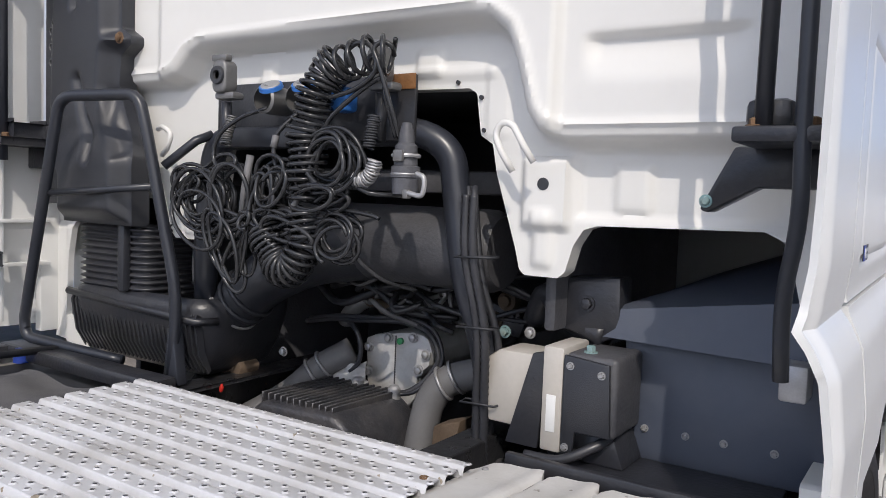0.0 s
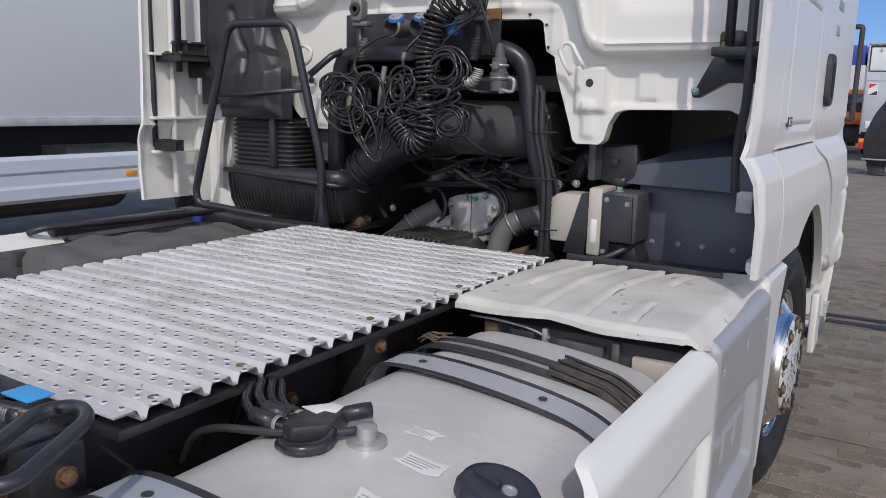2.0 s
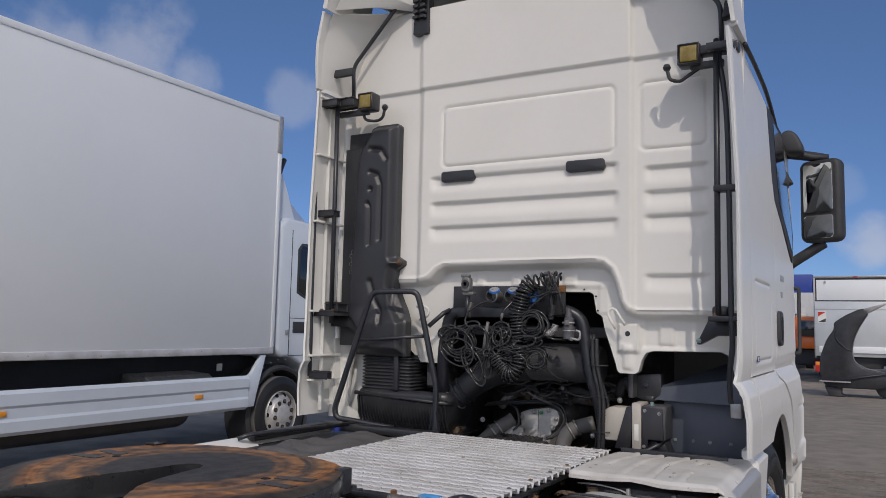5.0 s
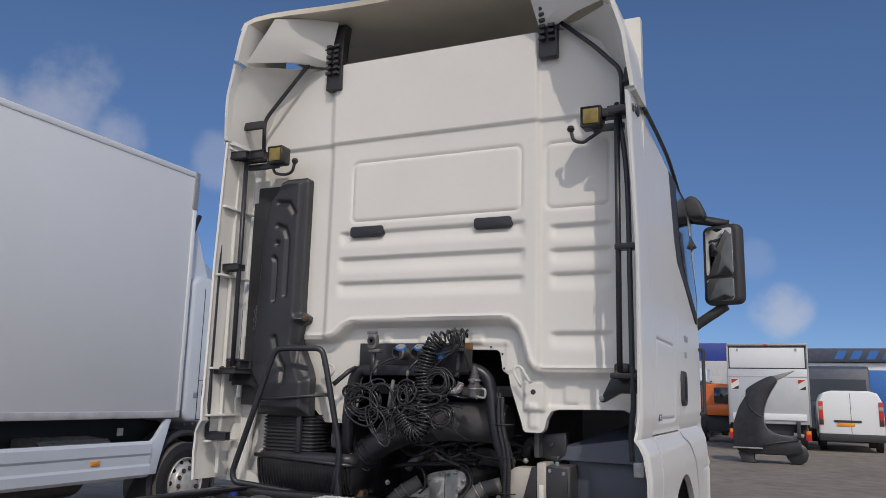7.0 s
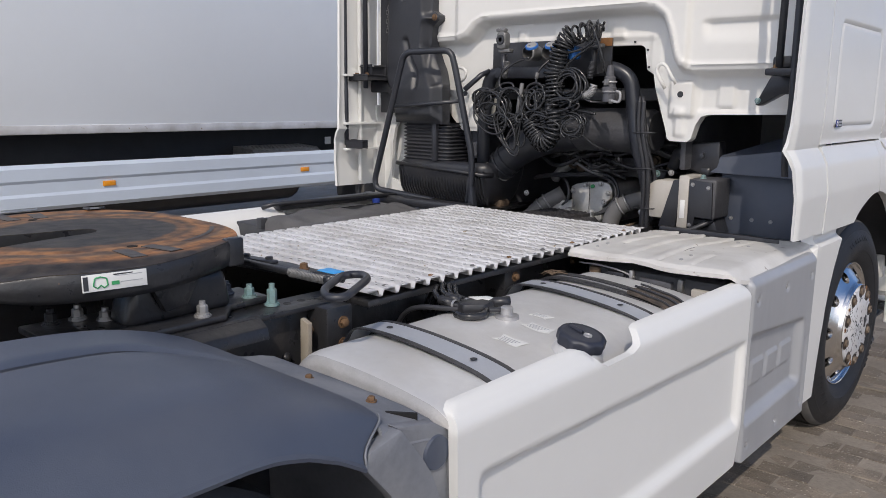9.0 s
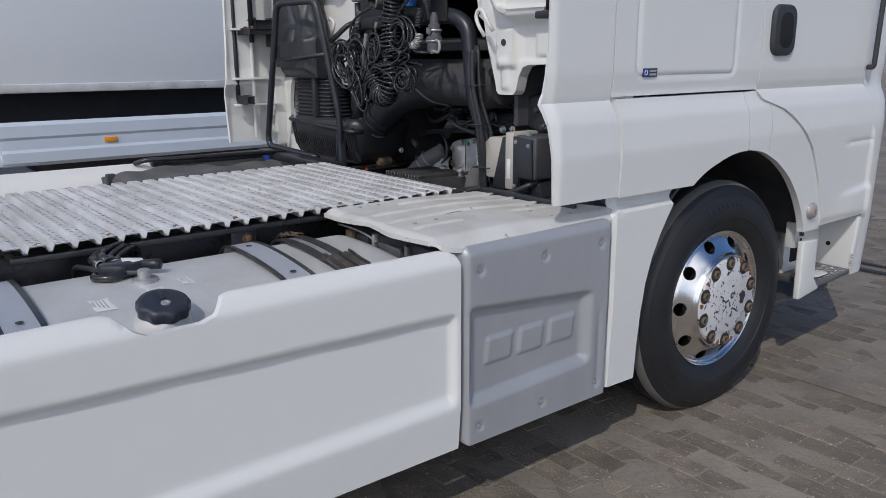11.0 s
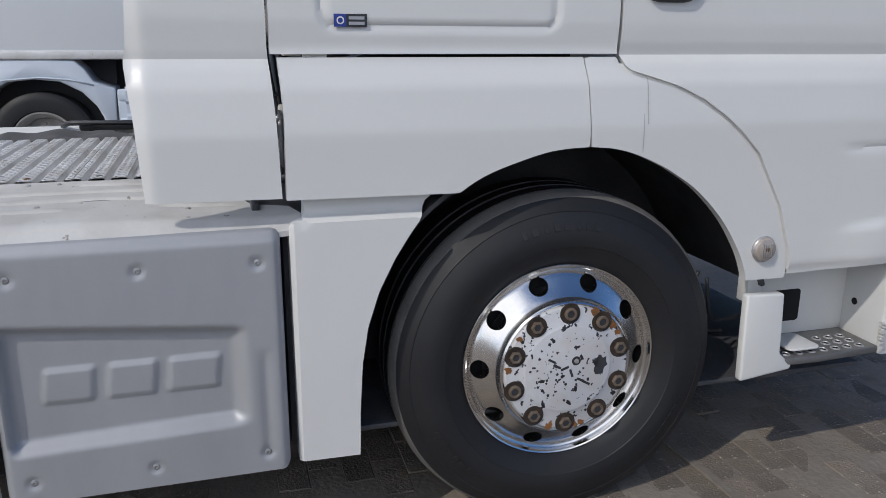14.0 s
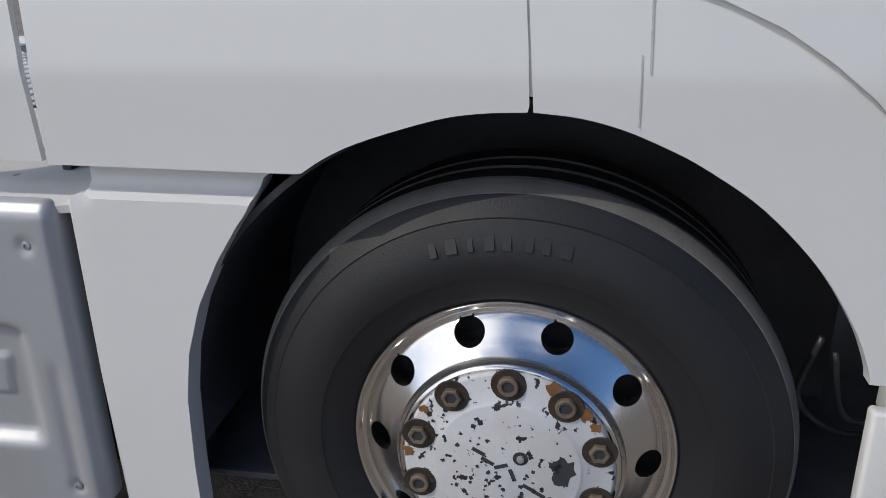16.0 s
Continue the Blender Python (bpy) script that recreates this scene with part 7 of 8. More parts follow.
part("casting_above", prism([(-0.16, 1.12), (-0.10, 1.20), (0.20, 1.22), (0.36, 1.15), (0.34, 1.10), (0.05, 1.13)], "y", 1.95, 2.2, 0.012), OILY, truck)
for a, c in (((-0.081, 1.144), (0.0, 1.133)), ((-0.081, 1.144), (-0.015, 1.197)), ((0.034, 1.183), (0.064, 1.152)), ((0.064, 1.152), (0.115, 1.209)), ((0.034, 1.183), (0.115, 1.209)), ((0.0, 1.133), (0.064, 1.152)), ((0.115, 1.209), (0.13, 1.15))):
    part("casting_web", tube([(a[0], 1.93, a[1]), (c[0], 1.93, c[1])], 0.007, 6), STEEL, truck)
for x, z in ((0.064, 1.152), (0.10, 1.205), (-0.078, 1.145)):
    part("web_eye", lathe([(0.012, 0.016), (-0.012, 0.015), (-0.014, 0.008), (0.0, 0.007), (0.0, 0)], (x, 1.925, z), "y", 14), STEEL, truck)
for x, z, r in ((-0.112, 1.148, 0.026), (-0.16, 1.172, 0.034)):
    part("casting_drum", lathe([(0.05, r), (-0.04, r * 0.95), (-0.045, r * 0.6), (-0.045, 0)], (x, 1.95, z), "y", 18), BROWN, truck)
part("worn_pipe", tube(curve_through([(-0.30, 1.96, 1.075), (-0.283, 1.95, 1.094), (-0.245, 1.95, 1.132), (-0.19, 1.96, 1.165)]), 0.026, 14), STEEL, truck)
for line, r, mt in (([(-0.52, 1.50, 0.72), (-0.42, 1.65, 0.80), (-0.33, 1.74, 0.875), (-0.25, 1.78, 0.955), (-0.17, 1.84, 1.015)], 0.040, HOSE_GREY), ([(0.165, 1.70, 0.70), (0.165, 1.74, 0.84), (0.178, 1.76, 0.935), (0.225, 1.78, 0.995), (0.33, 1.82, 1.03)], 0.043, HOSE_GREY)):
    h = part("coolant_hose", tube(curve_through(line), r, 16), mt, truck, "thick grey rubber coolant hose")
    for k in (3,):
        q, d = Vector(line[k]), (Vector(line[k + 1]) - Vector(line[k - 1])).normalized()
        s = d.orthogonal().normalized()
        t = d.cross(s)
        for o in (-0.02, 0.02):
            part("hose_clamp", tube([q + d * o + (s * math.cos(2 * math.pi * j / 20) + t * math.sin(2 * math.pi * j / 20)) * (r + 0.003) for j in range(20)], 0.005, 6, closed=True), STEEL, h)
for dx, dz, r in ((0.0, 0.0, 0.008), (0.014, 0.012, 0.0065)):
    part("dark_hose", tube(curve_through([(-0.36 + dx, 1.84, 1.08 + dz), (-0.25 + dx, 1.84, 1.10 + dz), (-0.13 + dx, 1.84, 1.11 + dz), (0.02 + dx, 1.84, 1.122 + dz), (0.11 + dx, 1.84, 1.10 + dz), (0.145 + dx, 1.84, 1.04), (0.125 + dx, 1.83, 0.985), (0.075 + dx, 1.80, 0.935), (0.02 + dx, 1.76, 0.925), (0.0 + dx, 1.68, 0.91)]), r, 9), RUBBER, truck)
part("dark_hose", tube(curve_through([(-0.20, 1.85, 1.10), (-0.15, 1.83, 1.08), (-0.13, 1.83, 1.03), (-0.135, 1.825, 0.98), (-0.16, 1.82, 0.95)]), 0.008, 8), RUBBER, truck)
# added dark sheet that stands for the darkness left of the engine
part("engine_side", box(-0.62, -0.60, 1.84, 2.5, 0.32, 1.2, 0.004), BAY, truck)
rng = random.Random(4)
for k in range(4):
    dx = rng.uniform(-0.02, 0.03)
    part("bay_cable", tube(curve_through([(0.40 + dx * 0.3, 1.56, 1.52), (0.42 + dx, 1.545, 1.32), (0.46 + dx, 1.57, 1.15), (0.43 + dx, 1.60, 0.98), (0.42 + dx * 1.5, 1.62, 0.80)]), rng.uniform(0.005, 0.010), 7), RUBBER, truck)
for k in range(10):
    a, b2 = rng.uniform(-0.4, 0.45), rng.uniform(1.19, 1.29)
    part("bay_cable", tube(curve_through([(a - 0.2, 1.85 + rng.uniform(-0.1, 0.1), b2), (a - 0.07, 1.80, b2 + rng.uniform(-0.05, 0.04)), (a + 0.07, 1.82, b2 + rng.uniform(-0.05, 0.03)), (a + 0.22, 1.87, b2 + rng.uniform(-0.06, 0.06))]), rng.uniform(0.006, 0.012), 6), RUBBER, truck)
rng = random.Random(17)
for k in range(16):
    x, y, z = rng.uniform(-0.22, 0.46), rng.uniform(1.93, 2.0), rng.uniform(1.13, 1.26)
    m = (OILY, BROWN, BAY, OILY)[k % 4]
    if k % 2:
        part("casting_boss", lathe([(0, 0.03), (-0.03, 0.028), (-0.034, 0.018), (-0.045, 0.016), (-0.047, 0)], (x, y, z), "y", 12), m, truck)
    else:
        w, h = rng.uniform(0.02, 0.05), rng.uniform(0.015, 0.03)
        part("casting_lug", box(x - w, x + w, y - 0.02, y + 0.03, z - h, z + h, 0.006), m, truck)
for k in range(9):
    x, z = rng.uniform(-0.35, 0.05), rng.uniform(1.15, 1.25)
    pts = [(x, 1.82, z)]
    for q in range(4):
        pts.append((pts[-1][0] + rng.uniform(0.02, 0.07), 1.80 + rng.uniform(-0.04, 0.05), pts[-1][2] + rng.uniform(-0.035, 0.04)))
    part("bay_cable", tube(curve_through(pts), rng.uniform(0.005, 0.010), 6), RUBBER if k % 3 else HOSE_GREY, truck)
for x, y, z in ((-0.28, 1.66, 1.02), (0.36, 1.70, 0.98), (0.52, 1.66, 1.18), (0.55, 1.62, 1.06)):
    part("bay_bolt", bolt((x, y, z), "y", 0.010, -0.012), STEEL, truck)
part("red_tag", prism([(-0.374, 0.915), (-0.366, 0.912), (-0.36, 0.925), (-0.366, 0.938), (-0.372, 0.93)], "y", 1.50, 1.508, 0.002), RED, truck, "small red tag")
part("rust_block", prism([(-0.50, 0.905), (-0.43, 0.915), (-0.415, 0.955), (-0.45, 0.99), (-0.51, 0.975)], "y", 1.62, 1.70, 0.008), BROWN, truck)
part("rust_block", prism([(0.235, 0.83), (0.31, 0.86), (0.325, 0.925), (0.24, 0.895)], "y", 1.68, 1.76, 0.008), BROWN, truck)
part("cross_pipe", tube([(0.20, 1.52, 0.80), (0.42, 1.60, 0.83), (0.55, 1.66, 0.84)], 0.04, 14), OILY, truck)
# pump with its pale reservoir and dark covers
pump = part("cab_tilt_pump", box(0.672, 0.79, 1.525, 1.68, 1.005, 1.175, 0.012, 3), BAY, truck, "dark pump housing with a pale reservoir")
part("pump_cover", prism([(0.674, 0.96), (0.674, 1.172), (0.775, 1.162), (0.782, 1.01), (0.705, 1.01), (0.70, 0.96)], "y", 1.515, 1.526, 0.003), DARK, pump)
for x, z in ((0.69, 1.15), (0.76, 1.14), (0.685, 0.975)):
    part("pump_screw", bolt((x, 1.515, z), "y", 0.006, -0.004), STEEL, pump)
part("pump_hose", tube(curve_through([(0.60, 1.50, 0.945), (0.68, 1.50, 0.95), (0.74, 1.53, 0.98), (0.77, 1.57, 1.0)]), 0.011, 8), RUBBER, pump)
part("pump_nut", bolt((0.715, 1.56, 1.175), "z", 0.010, 0.014), TEAL, pump)
part("reservoir", prism([(0.475, 0.985), (0.465, 1.13), (0.50, 1.155), (0.60, 1.155), (0.60, 0.985)], "y", 1.55, 1.66, 0.008, 2), PALE, pump, "pale translucent reservoir")
part("pump_plate", prism([(0.53, 0.95), (0.59, 1.16), (0.63, 1.17), (0.61, 0.95)], "y", 1.535, 1.55, 0.004), BLACK, pump)
part("pump_strip", box(0.622, 0.672, 1.52, 1.66, 0.955, 1.185, 0.008), PALE, pump)
part("pump_label", box(0.636, 0.658, 1.5175, 1.52, 1.0, 1.08, 0.001), PAPER, pump)
part("pump_foot", prism([(0.62, 0.935), (0.80, 0.935), (0.775, 1.0), (0.66, 1.0)], "y", 1.56, 1.68, 0.006), BLACK, pump)
part("cab_bearing", prism([(0.60, 1.20), (0.60, 1.32), (0.735, 1.33), (0.74, 1.20), (0.70, 1.18)], "y", 1.66, 1.74, 0.01), BLACK, truck, "black cab bearing block")
part("bearing_bolt", bolt((0.66, 1.658, 1.265), "y", 0.013, -0.012), BLACK, truck)
part("bearing_arm", tube(curve_through([(0.50, 1.72, 1.20), (0.54, 1.70, 1.27), (0.60, 1.70, 1.22), (0.70, 1.68, 1.19)]), 0.03, 10), BLACK, truck)
part("teal_nut", bolt((0.442, 1.68, 1.170), "y", 0.011, -0.016), TEAL, truck)
part("white_catch", tube(rounded([(0.558, 1.465, 1.552), (0.538, 1.45, 1.591), (0.520, 1.45, 1.628), (0.535, 1.45, 1.655), (0.562, 1.45, 1.650), (0.587, 1.45, 1.608), (0.606, 1.465, 1.572)], 0.015), 0.0075, 8), WHITE, truck, "white bent catch")
part("white_catch", tube(rounded([(-0.60, 1.47, 1.58), (-0.535, 1.44, 1.60), (-0.52, 1.44, 1.64), (-0.56, 1.44, 1.66), (-0.62, 1.47, 1.655)], 0.02), 0.0075, 8), WHITE, truck)

# ---- hoses that hang on the rack ----
def coil_line(path, radius, turns, n=14):
    pts = curve_through(path, 12)
    total = int(turns * n)
    out = []
    for k in range(total + 1):
        u = k / total * (len(pts) - 1)
        i = min(int(u), len(pts) - 2)
        c = pts[i].lerp(pts[i + 1], u - i)
        d = (pts[i + 1] - pts[i]).normalized()
        s = d.cross(Vector((0, 1, 0.15))).normalized()
        t = d.cross(s)
        a = 2 * math.pi * k / n
        rr = radius * (1 + 0.12 * math.sin(k * 0.37))
        out.append(c + s * math.cos(a) * rr + t * math.sin(a) * rr)
    return out


def ring_loops(centre, rx, rz, turns, seed, tilt=0.0, depth=0.02, drift=0.02):
    """Wraps of a hose that hang almost on one another, each a little off the last."""
    c, pts, g, turns = Vector(centre), [], random.Random(seed), turns * 1.3
    p1, p2 = g.uniform(0, 6), g.uniform(0, 6)
    for k in range(int(turns * 14)):
        a, w = 2 * math.pi * k / 14, k / (turns * 14)
        k1, k2 = 1 + 0.13 * math.sin(2.3 * a / turns * 2 + p1), 1 + 0.12 * math.sin(1.7 * a / turns * 2 + p2)
        u, v = rx * k1 * math.cos(a), rz * k2 * math.sin(a)
        pts.append(c + Vector((u * math.cos(tilt) - v * math.sin(tilt) + drift * (w - 0.5), depth * math.sin(a * 0.55 + p2) - 0.012 * w, u * math.sin(tilt) + v * math.cos(tilt) + 0.6 * drift * math.sin(5 * w))))
    return curve_through(pts, 3)


def hose(name, label, pieces):
    """A hanging hose: its coils, loops and cords as (part, line, radius, material)."""
    h = thing(name, label, "cable" if "cable" in name else "hose", group="hoses on the rack")
    for kind, line, r, mat in pieces:
        part(kind, tube(line, 0.82 * r, 8), mat, h)


COIL, CABLE = "black coiled air hose hanging on the rack", "black electric cable in loops on the rack"
hose("coiled_air_hose", COIL, (("coil", coil_line([(0.142, 1.39, 1.795), (0.106, 1.38, 1.76), (0.092, 1.37, 1.722), (0.075, 1.37, 1.676), (0.061, 1.37, 1.626), (0.061, 1.37, 1.575), (0.062, 1.37, 1.524), (0.058, 1.37, 1.461)], 0.043, 21), 0.0066, HOSE_BLACK),))
hose("coiled_air_hose", COIL, (("coil", coil_line([(0.075, 1.36, 1.44), (0.081, 1.355, 1.376), (0.056, 1.35, 1.317), (0.008, 1.35, 1.312), (-0.032, 1.355, 1.355), (-0.06, 1.36, 1.399)], 0.040, 19), 0.0066, HOSE_BLACK),))
hose("coiled_air_hose", COIL, (("coil", coil_line([(0.101, 1.39, 1.76), (0.142, 1.38, 1.784), (0.196, 1.375, 1.792), (0.249, 1.38, 1.797), (0.286, 1.4, 1.795)], 0.040, 6), 0.0068, HOSE_BLACK), ("tail", curve_through([(0.286, 1.4, 1.798), (0.295, 1.38, 1.813), (0.278, 1.37, 1.823), (0.261, 1.36, 1.809), (0.265, 1.36, 1.76), (0.214, 1.36, 1.725), (0.142, 1.36, 1.708), (0.088, 1.37, 1.708)]), 0.0068, HOSE_BLACK)))
hose("electric_cable", CABLE, (("cord", curve_through([(-0.101, 1.4, 1.694), (-0.169, 1.38, 1.672), (-0.221, 1.36, 1.633), (-0.243, 1.355, 1.589), (-0.23, 1.35, 1.553), (-0.187, 1.345, 1.542), (-0.151, 1.345, 1.556), (-0.171, 1.35, 1.575), (-0.221, 1.355, 1.573), (-0.265, 1.36, 1.549), (-0.315, 1.37, 1.537), (-0.386, 1.4, 1.532)]), 0.0068, HOSE_BLACK),))
hose("electric_cable", CABLE, (("cord", curve_through([(0.022, 1.4, 1.69), (-0.012, 1.36, 1.64), (-0.024, 1.35, 1.604), (-0.016, 1.345, 1.56), (0.017, 1.34, 1.509), (0.045, 1.34, 1.484), (0.088, 1.345, 1.472)]), 0.0068, HOSE_BLACK), ("sleeve", [(-0.021, 1.352, 1.622), (-0.024, 1.347, 1.593)], 0.0105, HOSE_GREY)))
hose("electric_cable", CABLE, (("loop", ring_loops((-0.276, 1.37, 1.465), 0.078, 0.066, 4.6, 3, 0.25), 0.0068, HOSE_BLACK), ("loop", ring_loops((-0.171, 1.355, 1.476), 0.064, 0.072, 3.6, 8, -0.2), 0.0068, HOSE_BLACK)))
hose("electric_cable", CABLE, (("loop", curve_through([(-0.106, 1.35, 1.412), (-0.174, 1.35, 1.392), (-0.221, 1.35, 1.328), (-0.205, 1.35, 1.306), (-0.148, 1.35, 1.342), (-0.106, 1.35, 1.409), (-0.132, 1.35, 1.342), (-0.122, 1.35, 1.285), (-0.09, 1.35, 1.288), (-0.08, 1.35, 1.342), (-0.106, 1.35, 1.405), (-0.19, 1.35, 1.405), (-0.287, 1.35, 1.388), (-0.293, 1.35, 1.363), (-0.221, 1.35, 1.367), (-0.116, 1.35, 1.405)]), 0.0066, HOSE_BLACK), ("knot", ring_loops((-0.101, 1.345, 1.418), 0.022, 0.018, 3, 5, 0.3, 0.012, 0.01), 0.0066, HOSE_BLACK)))
hose("electric_cable", CABLE, (("loop", ring_loops((-0.055, 1.36, 1.476), 0.040, 0.060, 3.5, 12, -0.3), 0.0066, HOSE_BLACK), ("loop", ring_loops((-0.009, 1.36, 1.419), 0.060, 0.022, 3.0, 14, 0.25), 0.0066, HOSE_BLACK)))
hose("electric_cable", CABLE, (("loop", ring_loops((0.15, 1.36, 1.564), 0.056, 0.050, 4.0, 21, 0.5), 0.0068, HOSE_BLACK), ("loop", ring_loops((0.153, 1.365, 1.56), 0.082, 0.064, 2.2, 24, -0.4), 0.0068, HOSE_BLACK)))
hose("electric_cable", CABLE, (("loop", ring_loops((0.174, 1.365, 1.388), 0.054, 0.046, 4.4, 27, 0.2), 0.0062, HOSE_BLACK), ("cord", curve_through([(0.124, 1.37, 1.461), (0.161, 1.37, 1.433), (0.214, 1.37, 1.43), (0.236, 1.37, 1.405), (0.214, 1.37, 1.359), (0.257, 1.42, 1.299), (0.299, 1.5, 1.27)]), 0.0062, HOSE_BLACK)))
hose("electric_cable", CABLE, (("cord", curve_through([(0.097, 1.36, 1.467), (0.142, 1.36, 1.491), (0.214, 1.36, 1.507), (0.265, 1.36, 1.494), (0.316, 1.42, 1.492)]), 0.0066, HOSE_BLACK), ("cord", curve_through([(-0.045, 1.345, 1.43), (0.027, 1.345, 1.439), (0.08, 1.345, 1.501)]), 0.0085, HOSE_GREY), ("cord", curve_through([(-0.075, 1.345, 1.433), (-0.029, 1.345, 1.461), (-0.004, 1.345, 1.524)]), 0.0085, HOSE_BLACK), ("cord", curve_through([(0.106, 1.37, 1.453), (0.179, 1.37, 1.454), (0.257, 1.37, 1.446), (0.282, 1.37, 1.44)]), 0.0066, HOSE_BLACK)))
hose("electric_cable", "two black cables from the plug over the coupling", (("cord", curve_through([(0.316, 1.39, 1.617), (0.301, 1.37, 1.69), (0.275, 1.36, 1.773), (0.249, 1.36, 1.816), (0.214, 1.36, 1.823), (0.183, 1.36, 1.805), (0.179, 1.37, 1.773)]), 0.0068, HOSE_BLACK), ("cord", curve_through([(0.306, 1.39, 1.617), (0.289, 1.37, 1.705), (0.278, 1.37, 1.746), (0.214, 1.365, 1.715), (0.142, 1.36, 1.662), (0.12, 1.36, 1.626)]), 0.0068, HOSE_BLACK)))
hose("spring_hose", "short hoses in dark and shiny steel springs", (("spring", coil_line([(0.275, 1.36, 1.567), (0.264, 1.36, 1.537), (0.242, 1.36, 1.523), (0.218, 1.36, 1.526)], 0.015, 15, 10), 0.0034, STEEL), ("spring", coil_line([(0.249, 1.385, 1.665), (0.246, 1.38, 1.633), (0.242, 1.375, 1.593)], 0.012, 13, 10), 0.003, INK), ("spring", coil_line([(-0.236, 1.41, 1.676), (-0.241, 1.4, 1.64), (-0.241, 1.39, 1.602)], 0.012, 13, 10), 0.003, ZINC), ("hose_end", [(-0.104, 1.35, 1.575), (-0.114, 1.345, 1.509), (-0.124, 1.345, 1.433)], 0.0115, HOSE_GREY)))
hose("electric_cable", CABLE, (("loop", ring_loops((-0.285, 1.352, 1.425), 0.105, 0.075, 2.8, 31, -0.35, 0.018, 0.05), 0.0066, HOSE_BLACK), ("loop", ring_loops((-0.185, 1.35, 1.35), 0.042, 0.100, 2.6, 33, 0.45, 0.015, 0.03), 0.0066, HOSE_BLACK), ("loop", ring_loops((-0.345, 1.365, 1.50), 0.055, 0.04, 2.5, 35, 0.1, 0.015, 0.02), 0.0066, HOSE_BLACK)))
hose("electric_cable", CABLE, (("loop", ring_loops((-0.02, 1.35, 1.505), 0.060, 0.045, 3.4, 41, 0.7, 0.02, 0.03), 0.0066, HOSE_BLACK), ("loop", ring_loops((0.115, 1.352, 1.475), 0.075, 0.030, 2.6, 43, 0.15, 0.02, 0.02), 0.0066, HOSE_BLACK), ("loop", ring_loops((0.03, 1.348, 1.40), 0.085, 0.035, 2.5, 45, -0.3, 0.02, 0.03), 0.0066, HOSE_BLACK)))
hose("electric_cable", CABLE, (("cord", curve_through([(-0.10, 1.345, 1.42), (-0.02, 1.34, 1.38), (0.06, 1.345, 1.405), (0.15, 1.36, 1.43), (0.23, 1.38, 1.415)]), 0.0066, HOSE_BLACK), ("cord", curve_through([(-0.11, 1.345, 1.42), (-0.21, 1.34, 1.44), (-0.30, 1.35, 1.42), (-0.37, 1.37, 1.45), (-0.40, 1.40, 1.50)]), 0.0066, HOSE_BLACK), ("cord", curve_through([(-0.11, 1.345, 1.41), (-0.16, 1.34, 1.35), (-0.19, 1.345, 1.29), (-0.15, 1.35, 1.262), (-0.12, 1.345, 1.31), (-0.10, 1.345, 1.41)]), 0.0066, HOSE_BLACK)))

# corrugated conduits and their ties
for k, dx in enumerate((0.0, 0.02)):
    path = curve_through([(0.425 + dx, 1.50, 1.50), (0.43 + dx, 1.50, 1.36), (0.455 + dx, 1.52, 1.20), (0.445 + dx, 1.55, 1.02), (0.44 + dx, 1.57, 0.84)], 22)
    part("conduit", tube(path, 0.01, 8, radii=[0.0095 + (0.002 if i % 2 else 0.0) for i in range(len(path))]), RUBBER, truck, "black corrugated cable conduit", 80)
for z, y in ((1.36, 1.50), (1.20, 1.52), (1.02, 1.55)):
    part("cable_tie", tube([(0.41, y - 0.016, z), (0.50, y - 0.016, z + 0.004), (0.505, y + 0.016, z + 0.004), (0.405, y + 0.016, z)], 0.003, 5, closed=True), INK, truck)

# ---- the box truck alongside ----
BX = -4.65
lorry = thing("box_truck", "white box truck with pale blue side guard and cab", "truck", (BX, 0, 0))


def lp(name, bm, mat, parent=None, label="", angle=38):
    """A part of the box truck, built in the world's metres."""
    o = part(name, bm, mat, parent or lorry, label, angle)
    if parent is None:
        o.location = (-BX, 0, 0)
    return o


body = lp("box_body", box(BX - 2.45, BX, -2.6, 4.80, 1.24, 4.0, 0.012), BOX_WHITE, None, "white smooth box body")
lp("bottom_rail", box(BX - 0.04, BX + 0.012, -2.6, 4.81, 1.175, 1.25, 0.01), ALU, body, "grey aluminium rail")
lp("top_rail", box(BX - 0.04, BX + 0.012, -2.6, 4.81, 3.99, 4.06, 0.012), BOX_WHITE, body)
lp("corner_post", box(BX - 0.05, BX + 0.014, 4.74, 4.83, 3.6, 4.06, 0.012), STEEL, body)
lp("corner_post", box(BX - 0.05, BX + 0.010, 4.76, 4.82, 1.25, 3.6, 0.012), BOX_WHITE, body)
# sub-frame carried low, and a dark block added, for the shade underneath
lp("sub_frame", box(BX - 1.75, BX - 0.7, -2.5, 6.2, 0.62, 1.15, 0.01), INK)
lp("under_shadow_box", box(BX - 1.6, BX - 0.25, 0.9, 3.9, 0.38, 0.80, 0.18, 5), BLACK, None, "dark block that stands for the shade under the box")
gp = [(0.575, -0.03), (0.60, 0.0), (0.665, 0.002), (0.69, -0.012), (0.79, -0.012), (0.815, 0.003), (0.89, 0.003), (0.915, -0.02)]
g = lp("side_guard", thick(net([[(BX + d, y, z) for z, d in gp] for y in (0.60, 2.0, 3.2, 4.40)]), 0.03), PALE_BLUE, None, "pale blue-white side guard", 25)
lp("guard_end", prism([(4.40, 0.575), (4.40, 0.915), (4.47, 0.96), (4.62, 1.16), (4.70, 1.16), (4.56, 0.70), (4.53, 0.575)], "x", BX - 0.05, BX, 0.01), PALE_BLUE, g)
lp("guard_end", prism([(0.53, 0.60), (0.53, 0.90), (0.92, 0.90), (0.92, 0.84), (0.94, 0.80), (0.94, 0.68), (0.92, 0.62)], "x", BX - 0.04, BX + 0.005, 0.01), PALE_BLUE, g)
